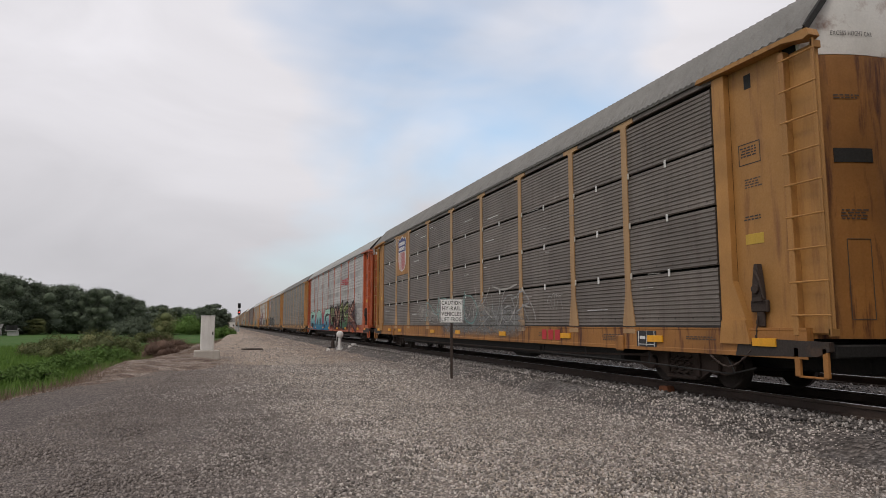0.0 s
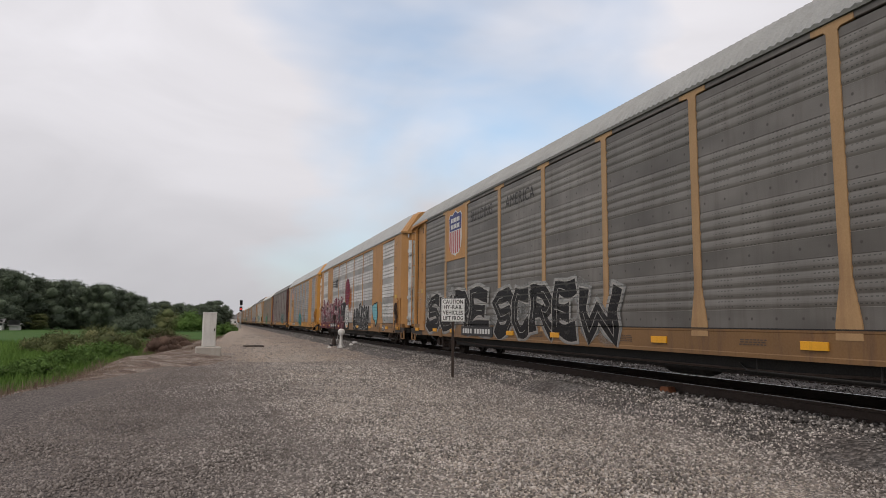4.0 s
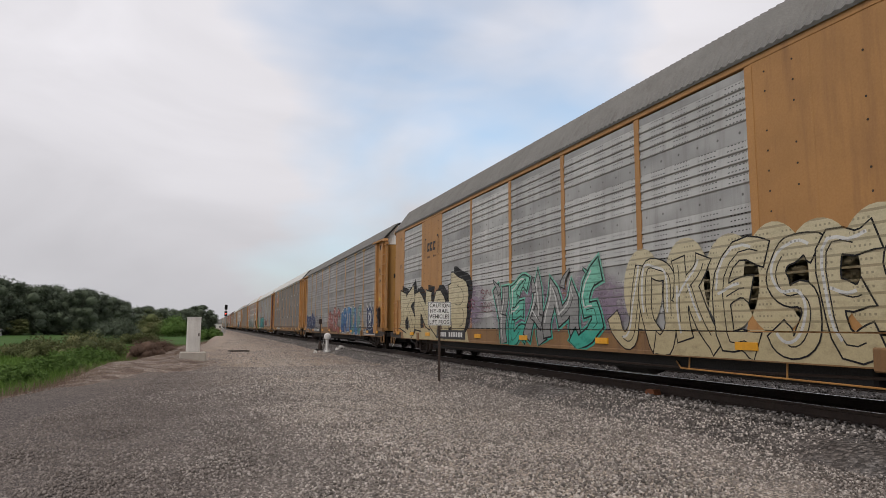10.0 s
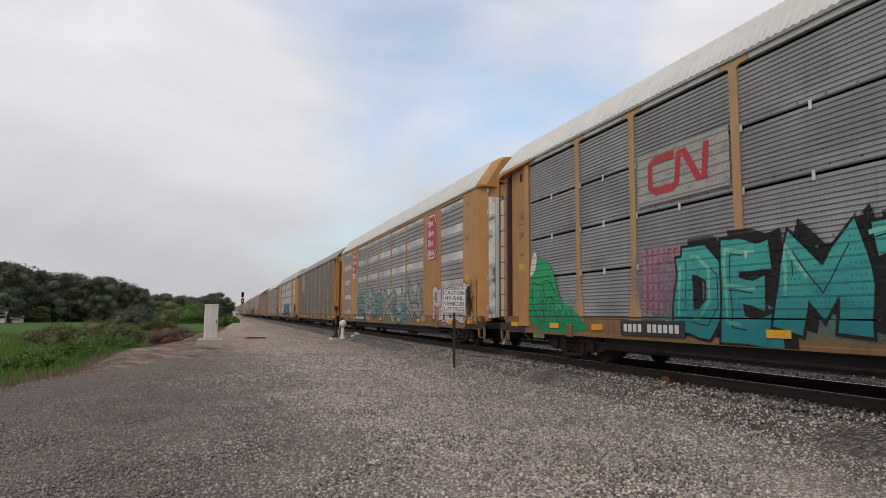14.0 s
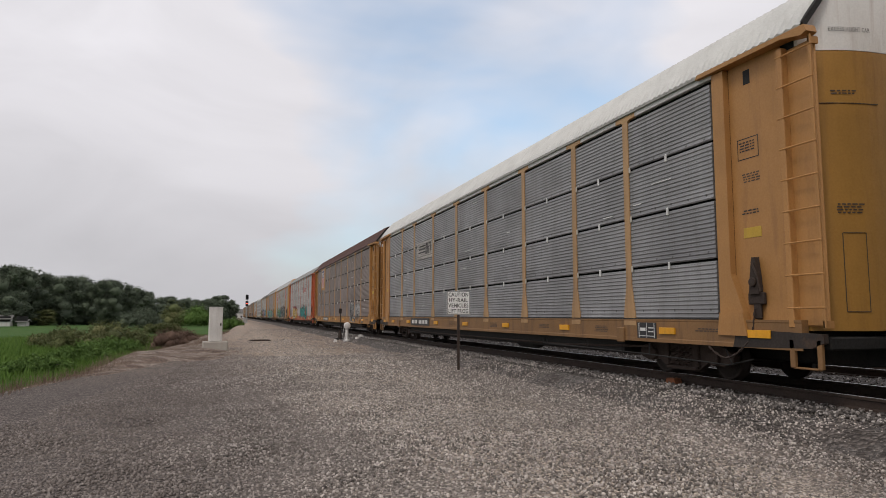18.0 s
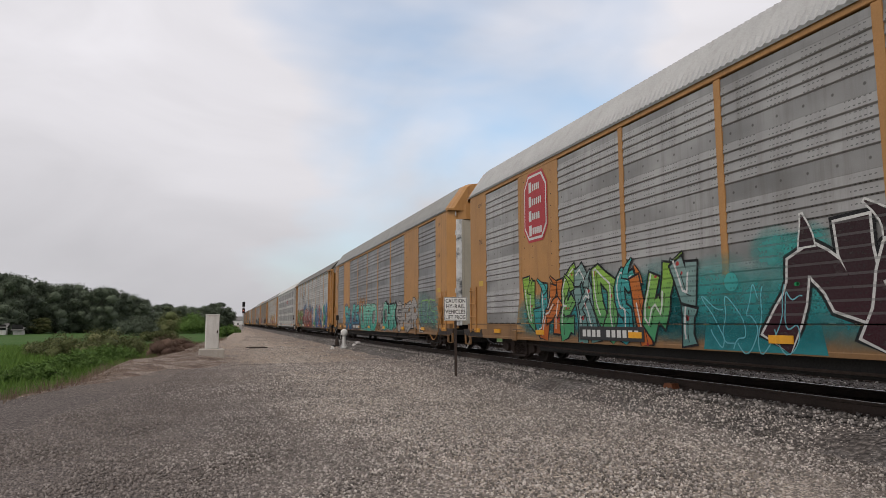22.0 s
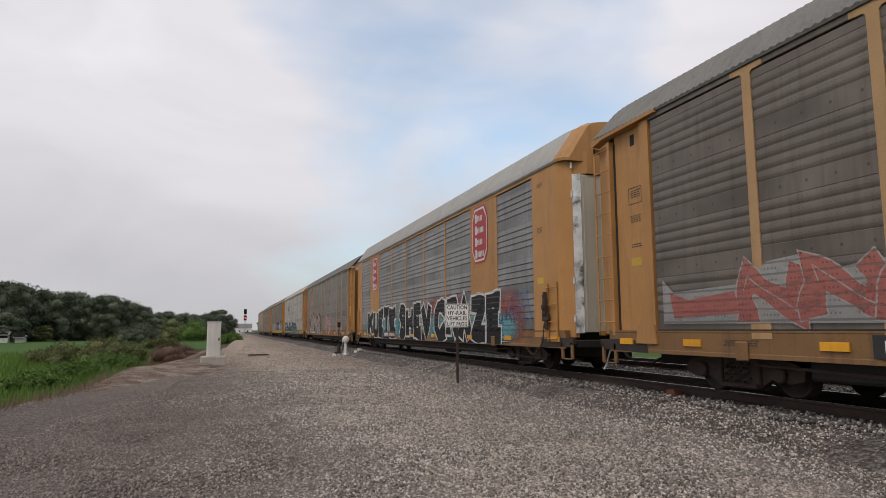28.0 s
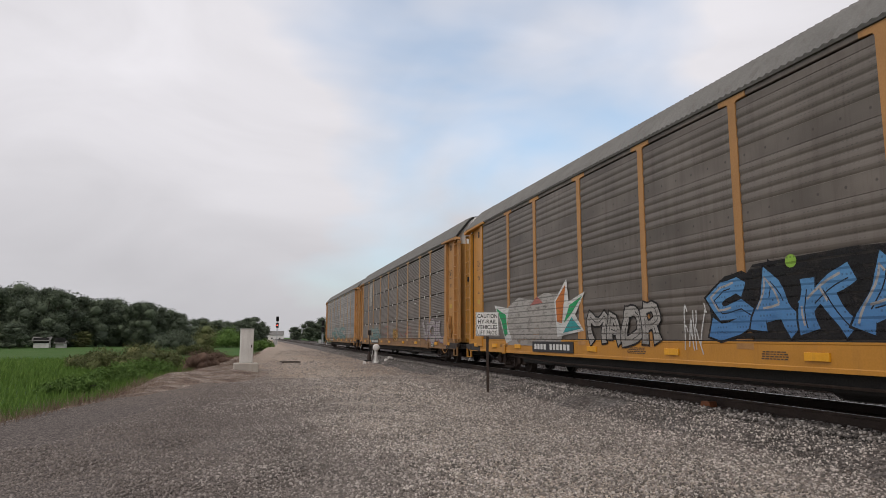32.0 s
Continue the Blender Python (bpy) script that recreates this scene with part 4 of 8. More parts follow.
def bush(x, y, wide, high, seed, leafy, words, count=7000, leaf=0.075):
    rng = np.random.default_rng(seed)
    b = new("bush")
    b.matrix_basis = pose(x, y, FIELD_Z)
    tagged(b, words, "bush", "bushes at the field's edge")
    pts, cores = [], []
    lumps = 26
    for i in range(lumps):
        a, r = rng.uniform(0, 6.28), math.sqrt(rng.uniform(0, 1)) * 0.8
        c = np.array([math.cos(a) * r * wide, math.sin(a) * r * wide * 0.7, high * (1 - r * 0.75) * rng.uniform(0.45, 0.85)])
        s = rng.uniform(0.22, 0.42) * high
        d = rng.normal(size=(count // lumps, 3)); d /= np.linalg.norm(d, axis=1)[:, None]
        q = c + d * s * rng.uniform(0.4, 1.15, (len(d), 1))
        pts.append(q[q[:, 2] > 0.0])
        cores.append((c, s * 0.6))
    p = np.concatenate(pts)
    part("foliage", leaves("foliage", p, rng.uniform(0.6, 1.5, len(p)) * leaf, rng, cores=cores), leafy, b)
    g = Geo()
    r = random.Random(seed)
    for i in range(9):
        a = r.uniform(0, 6.28); k = r.uniform(0.3, 0.8)
        g.tube([(0.1 * math.cos(a), 0.1 * math.sin(a), 0), (k * 0.5 * wide * math.cos(a), k * 0.35 * wide * math.sin(a), high * 0.4), (k * wide * math.cos(a), k * 0.7 * wide * math.sin(a), high * 0.7 * (1 - k * 0.5))], 0.03, 5, 0.3)
    tagged(part("stem", g, BARK, b), kind="stuff")


def grasses():
    """Blades along the bank and over the near field."""
    rng = np.random.default_rng(11)
    n = 70000
    y = 9 + 60 * rng.uniform(0, 1, n) ** 1.6
    e = np.array([yard_edge(v) for v in y])
    x = e - 0.45 - 1.9 * np.clip((y - 22) / 9, 0, 1) * np.clip((75 - y) / 12, 0, 1) - rng.uniform(0, 1, n) ** 1.5 * (5 + y * 0.35)
    h = rng.uniform(0.14, 0.42, n) * (1 + 0.25 * (y > 30))
    lean = rng.normal(size=(n, 2)) * 0.16
    a = rng.uniform(0, 6.28, n)
    w = rng.uniform(0.008, 0.018, n) * (1 + y / 40)
    foot = np.stack([x, y, FIELD_Z - 0.04 + 0.42 * np.clip((x - e + 0.9) / 0.8, 0, 1)], 1)
    side = np.stack([np.cos(a) * w, np.sin(a) * w, np.zeros(n)], 1)
    tip = foot + np.stack([lean[:, 0] * h * 2, lean[:, 1] * h * 2, h], 1)
    p = np.stack([foot - side, foot + side, tip], 1).reshape(-1, 3)
    ob = part("tall_grass", cloud_mesh("tall_grass", p, np.arange(3 * n).reshape(-1, 3)), GRASS)
    tagged(ob, "tall green grass along the edge of the field", "grass", kind="stuff")
    n = 26000
    y = rng.uniform(10, 66, n)
    e = np.array([yard_edge(v) for v in y])
    x = e + 0.35 - rng.uniform(0, 1, n) ** 0.8 * (1.3 + 2.0 * np.clip((y - 22) / 9, 0, 1))
    h = rng.uniform(0.15, 0.5, n)
    a = rng.uniform(0, 6.28, n)
    foot = np.stack([x, y, np.full(n, FIELD_Z + 0.05) + 0.45 * np.clip((x - e + 0.9) / 1.0, 0, 1)], 1)
    side = np.stack([np.cos(a) * 0.007, np.sin(a) * 0.007, np.zeros(n)], 1)
    tip = foot + np.stack([rng.normal(size=n) * 0.12, rng.normal(size=n) * 0.12, h], 1)
    p = np.stack([foot - side, foot + side, tip], 1).reshape(-1, 3)
    ob = part("dry_stalks", cloud_mesh("dry_stalks", p, np.arange(3 * n).reshape(-1, 3)), STRAW)
    tagged(ob, "dry straw-coloured stalks on the gravel bank", "grass", kind="stuff")


def house(x, y, w, d, h, turn, wall, words):
    b = new("house")
    b.matrix_basis = pose(x, y, FIELD_Z, 0, 0, turn)
    tagged(b, words, "house", "houses under the far trees")
    part("wall", Geo().box(-w / 2, w / 2, -d / 2, d / 2, 0, h, 0.02), wall, b)
    part("roof", Geo().extrude([(-d / 2 - 0.3, h), (0, h + d * 0.3), (d / 2 + 0.3, h), (d / 2 + 0.3, h + 0.12), (0, h + d * 0.3 + 0.14), (-d / 2 - 0.3, h + 0.12)], lambda u, v, q: (q, u, v), -w / 2 - 0.3, w / 2 + 0.3), ROOF_DARK, b)
    for i in range(3):
        part("window", Geo().box(-0.45, 0.45, -0.05, 0.02, 0.9, 1.9, 0.02), SHADE, b, at=(-w / 2 + (i + 0.5) * w / 3, -d / 2, 0))


def surroundings():
    ground_sheet()
    yard()
    track(MID, "track_near", "railway track with brown rails on dark wooden ties")
    track(MID2, "track_far", "second railway track beyond the train on dark ties")
    caution_sign(); cabinet(); fire_post(); switch_stand(); manhole(); earth_bank(); rail_marker()
    signal(3.2, 140.0, 5.6, True, "tall railway signal mast showing a red light")
    signal(11.4, 128.0, 4.6, False, "dark two-headed railway signal mast beside the track")
    r = random.Random(3)
    # the wood along the field, from the near end to the far round tree
    line = [(-62, 160, 13.2), (-56, 165, 13.0), (-51, 156, 12.6), (-47, 152, 13.2), (-42.0, 150, 12.7), (-41.6, 158, 12.3), (-40.9, 165, 11.4), (-39.1, 168, 10.4), (-34.7, 160, 11.1), (-33.4, 166, 10.9), (-32.2, 172, 9.0), (-29.1, 164, 9.8),
            (-26.8, 160, 10.5), (-25.8, 166, 10.2), (-25.2, 175, 8.8), (-21.2, 168, 8.8), (-20.3, 182, 7.7), (-19.6, 198, 7.3), (-16.2, 205, 7.8), (-13.6, 225, 7.9), (-12.2, 240, 7.6), (-10.8, 260, 8.2), (-9.0, 284, 8.6), (-8.0, 300, 9.6), (-4.9, 318, 12.0), (-1.2, 322, 9.6), (-72, 150, 13.5)]
    for i, (x, y, h) in enumerate(line):
        tree(x, y, h * 1.03, i % 4, r.uniform(0.9, 1.2), r.uniform(0, 360))
    for i in range(22):
        y = 130 + i * 8
        x = float(np.interp(y, [130, 160, 175, 220, 300], [-52, -33, -24, -14.5, -8])) + r.uniform(-3, 3)
        tree(x, y, r.uniform(3.0, 5.2), (i + 1) % 4, 1.5, r.uniform(0, 360), LEAF if i % 3 else LEAF_DULL, "low dark green undergrowth tree under the far wood")
    for i, (x, y, h) in enumerate([(24, 330, 11), (31, 335, 12.5), (38, 325, 11), (47, 330, 10), (17, 345, 8), (60, 300, 11), (75, 300, 12), (95, 280, 11)]):
        tree(x, y, h, i % 4, 1.2, r.uniform(0, 360), words="dark green tree beyond the far end of the track")
    bush(-7.4, 45.0, 2.9, 1.95, 1, LEAF_DULL, "dense brownish green bush beside the gravel", 17000, 0.055)
    bush(-10.4, 47.5, 1.9, 1.3, 2, LEAF_DULL, "low brownish green bush at the field's edge", 9000, 0.055)
    bush(-5.9, 38.5, 1.6, 1.15, 3, LEAF_LIGHT, "leafy bright green weeds below the gravel bank", 9000, 0.05)
    bush(-6.3, 33.0, 1.5, 0.95, 4, LEAF_LIGHT, "leafy bright green weeds below the gravel bank", 9000, 0.045)
    bush(-6.6, 27.5, 1.4, 0.75, 5, LEAF_LIGHT, "leafy bright green weeds below the gravel bank", 8000, 0.04)
    bush(-5.8, 135.0, 2.3, 4.6, 6, LEAF_LIGHT, "yellow-green shrub behind the pale pillar", 7000, 0.14)
    bush(-10.0, 138.0, 2.6, 4.6, 7, LEAF_DULL, "dull green shrub along the field's edge", 7000, 0.14)
    bush(-7.5, 84.0, 2.6, 1.6, 8, LEAF_DULL, "low brownish weeds at the field's edge", 6000, 0.09)
    bush(-14.5, 120.0, 4.0, 3.4, 9, LEAF, "dark green shrub along the field's edge", 8000, 0.14)
    bush(0.3, 105.0, 1.7, 2.1, 10, LEAF_LIGHT, "yellow-green weeds beside the gravel track", 5000, 0.1)
    bush(-3.3, 41.5, 1.0, 1.55, 11, BRUSH, "dry reddish-brown brush on the bank behind the weeds", 9000, 0.03)
    bush(-2.9, 49.0, 0.9, 1.5, 12, BRUSH, "dry reddish-brown brush on the bank behind the weeds", 7000, 0.035)
    grasses()
    house(-40.6, 144, 2.6, 2.4, 1.3, 6, WHITE, "low white shed with a dark roof under trees")
    house(-37.3, 144, 1.5, 1.5, 0.8, -5, SILVER, "small pale shed with a dark roof under trees")
    house(6.5, 420, 14, 8, 3.4, 0, WHITE, "white lineside building far along the track")


surroundings()


# ---- the train: enclosed auto-carrier cars ----
BAYS = [-11.75, -9.2, -7.05, -4.25, -1.42, 1.42, 4.25, 7.05, 9.2, 11.75]
SKIN, FACE = -1.50, -1.529


def held(key, make):
    """A shape built once and shared."""
    if key not in KEPT:
        KEPT[key] = make().mesh(key[0] if isinstance(key, tuple) else key)
    return KEPT[key]


def screen(kind, bay, row=0):
    """A ribbed screen panel of one bay (or one row of it), with a folded back edge."""
    y0, y1 = BAYS[bay] + 0.06, BAYS[bay + 1] - 0.06
    prof = []
    if kind == "slotted":
        z0 = SILL_TOP + row * 0.998
        z1 = z0 + 0.955
        n, dep = 13, 0.011
    else:
        z0, z1, n, dep = SILL_TOP, PANEL_TOP, 0, 0.023
    z = z0
    if n:
        step = (z1 - z0) / n
        for i in range(n):
            prof += [(SKIN, z), (SKIN - dep, z + 0.022), (SKIN - dep + 0.006, z + step * 0.55)]
            z += step
        prof.append((SKIN, z1))
    elif kind == "fine":
        step = (z1 - z0) / 47
        for i in range(47):
            prof += [(SKIN, z + 0.002), (SKIN - 0.012, z + step * 0.35), (SKIN - 0.012, z + step * 0.6)]
            z += step
        prof.append((SKIN, z1))
    elif kind == "wavy":
        while z < z1 - 0.05:
            prof += [(SKIN - 0.006, z), (SKIN - 0.006, min(z + BAND, z1))]
            z += BAND
            for i in range(4):
                if z + RIB > z1 + 0.01:
                    break
                prof += [(SKIN, z + 0.006), (SKIN - 0.009, z + 0.04), (SKIN - 0.0135, z + 0.075), (SKIN - 0.012, z + 0.10), (SKIN - 0.006, z + 0.14), (SKIN, z + RIB - 0.004)]
                z += RIB
        prof.append((SKIN, min(z, z1)))
    else:
        while z < z1 - 0.05:
            prof += [(SKIN - 0.006, z), (SKIN - 0.006, min(z + BAND, z1))]
            z += BAND
            for i in range(4):
                if z + RIB > z1 + 0.01:
                    break
                prof += [(SKIN, z + 0.004), (SKIN - dep, z + 0.030), (SKIN - 0.004, z + RIB - 0.004)]
                z += RIB
        prof.append((SKIN, min(z, z1)))
    prof += [(SKIN + 0.04, prof[-1][1]), (SKIN + 0.04, z0)]
    return Geo().extrude(prof, lambda u, v, w: (u, w, v), y0, y1)


def post_shape(kind):
    if kind == "flush":
        o = [(-0.072, SILL_TOP), (0.072, SILL_TOP), (0.072, PANEL_TOP + 0.02), (-0.072, PANEL_TOP + 0.02)]
    else:
        o = [(-0.20, 1.20), (0.20, 1.20), (0.19, 1.42), (0.09, 2.0), (0.09, 5.31), (0.13, 5.35), (0.33, 5.36), (0.33, 5.45), (-0.33, 5.45), (-0.33, 5.36), (-0.13, 5.35), (-0.09, 5.31), (-0.09, 2.0), (-0.19, 1.42)]
    return Geo().extrude(o, lambda u, v, w: (w, u, v), -1.527, -1.47)


CREST = {"flush": 6.42, "slotted": 6.32, "ribbed": 6.24}


def roof_height(x, kind="slotted"):
    """Roof of two steep side sheets and a shallow ridge, from the eave at 5.50."""
    top = CREST[kind]
    return float(np.interp(abs(x), [0, 0.45, 0.80, 0.98, 1.56], [top + 0.07, top + 0.05, top, top - 0.11, 5.50]))


def roof_shape(half, kind):
    """Roof sheets with close ribs running over the car."""
    xs = [-1.55, -1.56, -1.36, -1.16, -0.98, -0.80, -0.45, 0, 0.45, 0.80, 0.98, 1.16, 1.36, 1.56, 1.55]
    g, rows, k = Geo(), [], len(xs)
    n = int(half * 2 / 0.078)
    for i in range(n + 1):
        y = -half + 2 * half * i / n
        up = 0.055 if i % 2 else 0.0
        end = max(0.0, (abs(y) - half + 0.45) / 0.45)
        row = []
        for j, x in enumerate(xs):
            z = 5.46 if j in (0, k - 1) else roof_height(x, kind)
            lift = 0.0 if j in (0, k - 1) else up * 0.4 if j in (1, k - 2) else up
            out = math.copysign(lift * 0.7, x) if abs(x) > 0.85 else 0.0
            row.append((x + out, y, z + lift - 0.05 * end ** 2 * (1 if abs(x) < 1.4 else 0)))
        rows.append(row)
    g.add([p for r in rows for p in r], [(a * k + b, a * k + b + 1, (a + 1) * k + b + 1, (a + 1) * k + b) for a in range(n) for b in range(k - 1)])
    return g


def roof_hoop(kind):
    """A black hoop that stands in for shade in the gap between the roof's end and the door below it."""
    xs = [-1.54, -1.36, -1.16, -0.98, -0.80, -0.45, 0, 0.45, 0.80, 0.98, 1.16, 1.36, 1.54]
    ring = [(x, roof_height(x, kind) + 0.015) for x in xs]
    return Geo().extrude(ring + [(x * 0.96, z - 0.07) for x, z in reversed(ring)], lambda u, v, w: (u, w, v), 13.50, 13.64)


def slot_shape():
    g = Geo()
    for i in range(58):
        y = -11.6 + i * 0.40
        if not (BAYS[1] - 0.1 < y + 0.14 < BAYS[2] + 0.1 or BAYS[7] - 0.1 < y + 0.14 < BAYS[8] + 0.1):
            g.box(-1.5285, -1.51, y, y + 0.26, SILL_TOP - 0.014, SILL_TOP + 0.016)
    return g


def sill_writing(n):
    r = random.Random(n + 40)
    return flat_geo([(y + r.uniform(-0.3, 0.3), 1.16, bars(str(n) + str(y), 0.0, r.uniform(0.4, 0.8), r.choice((2, 3, 4)), 0.018)) for y in (-11.2, -8.4, -5.6, -2.1, 1.9, 9.4)], FACE + 0.0006)


def rivet_shape(b):
    g, r = Geo(), random.Random(b)
    for y in (BAYS[b] + 0.30, (BAYS[b] + BAYS[b + 1]) / 2 + 0.28, BAYS[b + 1] - 0.30):
        for i in range(13):
            if r.random() < 0.75:
                g.disc((-1.522, y, SILL_TOP + 0.22 + i * 0.30), "x", 0.016, 0.006, 7)
    return g


def scuff_shape(k):
    """Short white dashes along the panels' ribs: light through the louvers, put on as colour."""
    r, g = random.Random(k * 3 + 1), Geo()
    for i in range(16):
        y, w = r.uniform(-11.0, 11.0), r.uniform(0.1, 0.45)
        z = SILL_TOP + r.randrange(4) * 0.998 + 0.12 + r.randrange(7) * 0.106
        if min(abs(y - b) for b in BAYS) > w + 0.12:
            g.box(-1.5195, -1.515, y - w, y + w, z, z + r.uniform(0.012, 0.024))
    return g


def end_curve(x, bulge, at):
    return at + bulge * (1 - (abs(x) / 1.40) ** 2.4)


def end_door(z0, z1, out, kind="slotted"):
    """The curved end doors, following the roof at the top where z1 is None."""
    g = Geo()
    xs = [-1.38 + 2.76 * i / 18 for i in range(19)]
    lo = [(x, end_curve(x, 0.34, 13.38 + out), z0) for x in xs]
    hi = [(x, end_curve(x, 0.34, 13.38 + out), min(z1 or 99, roof_height(x, kind) - 0.03)) for x in xs]
    bl = [(x, y - 0.06, z) for x, y, z in lo]
    bh = [(x, y - 0.06, z) for x, y, z in hi]
    n = len(xs)
    q = []
    for i in range(n - 1):
        q += [(i, i + 1, n + i + 1, n + i), (2 * n + i, 3 * n + i, 3 * n + i + 1, 2 * n + i + 1), (n + i, n + i + 1, 3 * n + i + 1, 3 * n + i), (i, 2 * n + i, 2 * n + i + 1, i + 1)]
    q += [(0, n, 3 * n, 2 * n), (n - 1, 3 * n - 1, 4 * n - 1, 2 * n - 1)]
    return g.add(lo + hi + bl + bh, q)


def sill_shape():
    o = [(-1.40, SILL_LOW + 0.03), (-1.51, SILL_LOW + 0.03), (-1.51, SILL_LOW), (-1.5275, SILL_LOW), (-1.5275, SILL_LOW + 0.06), (-1.521, SILL_LOW + 0.075), (-1.521, SILL_TOP - 0.06), (-1.5275, SILL_TOP - 0.045), (-1.5275, SILL_TOP - 0.012), (-1.40, SILL_TOP - 0.012)]
    return Geo().extrude(o, lambda u, v, w: (u, w, v), -13.35, 13.35)


def truck_frame():
    o = [(-1.32, 0.50), (-1.15, 0.60), (-0.62, 0.72), (0.62, 0.72), (1.15, 0.60), (1.32, 0.50), (1.28, 0.36), (1.05, 0.30), (0.68, 0.34), (0.40, 0.17), (-0.40, 0.17), (-0.68, 0.34), (-1.05, 0.30), (-1.28, 0.36)]
    g = Geo().extrude(o, lambda u, v, w: (w, u, v), -1.07, -0.95)
    for y in (-0.865, 0.865):
        g.disc((-1.09, y, 0.43), "x", 0.13, 0.10, 12, 0.02)
    g.box(-1.14, -1.06, -0.42, 0.42, 0.18, 0.24, 0.02).box(-1.12, -1.06, -0.48, -0.36, 0.24, 0.68, 0.02).box(-1.12, -1.06, 0.36, 0.48, 0.24, 0.68, 0.02)
    return g


def coil():
    g = Geo()
    for y in (-0.2, 0.0, 0.2):
        pts = [(-1.12 + 0.06 * math.cos(a), y + 0.06 * math.sin(a), 0.25 + 0.34 * i / 24) for i, a in enumerate([k * math.pi / 4 for k in range(25)])]
        g.tube(pts, 0.016, 4)
    return g


def wheel_pair():
    """Two flanged wheels on their axle, round their common centre."""
    g = Geo()
    for s in (-1, 1):
        prof = [(0.10, -0.07), (0.34, -0.05), (0.36, -0.085), (0.448, -0.085), (0.452, -0.065), (0.424, -0.05), (0.416, 0.055), (0.40, 0.065), (0.36, 0.065), (0.33, 0.02), (0.12, 0.045), (0.10, 0.09)]
        g.lathe((s * 0.745, 0, 0), "x", [(r * 0.86, h * s) for r, h in prof], 28)
    g.lathe((0, 0, 0), "x", [(0.08, -1.02), (0.085, -0.7), (0.075, 0), (0.085, 0.7), (0.08, 1.02)], 10)
    return g


def flip(key, make):
    """The same shape mirrored along the car, for its other end."""
    def made():
        g = make()
        g.v = [(x, -y, z) for x, y, z in g.v]
        g.f = [q[::-1] for q in g.f]
        return g
    return held((*key, "mirrored"), made)


def both_ends(key, make):
    return held((*key, "plain"), make), flip(key, make)


HALF_TURN = pose(0, 0, 0, 0, 0, 180)
WHEELS, CARS = [], []


def bars(words, z, width, lines, tall):
    """Small writing that cannot be read: rows of short bars, centred at the origin."""
    r = random.Random(words)
    g, out = Geo(), []
    for i in range(lines):
        v = z - i * tall * 2.0
        u = -width / 2 * r.uniform(0.75, 1.0)
        while u < width / 2 * 0.85:
            w = r.uniform(0.03, 0.09)
            out.append(([(u, v), (u + w, v), (u + w, v + tall), (u, v + tall)], [(0, 1, 2, 3)]))
            u += w + 0.02
    return out


def side_to(y, z, x=FACE - 0.004):
    """Places (u, v) of a drawing on the near side of a car, centred at y, z."""
    return lambda u, v: (x, y - u, z + v)


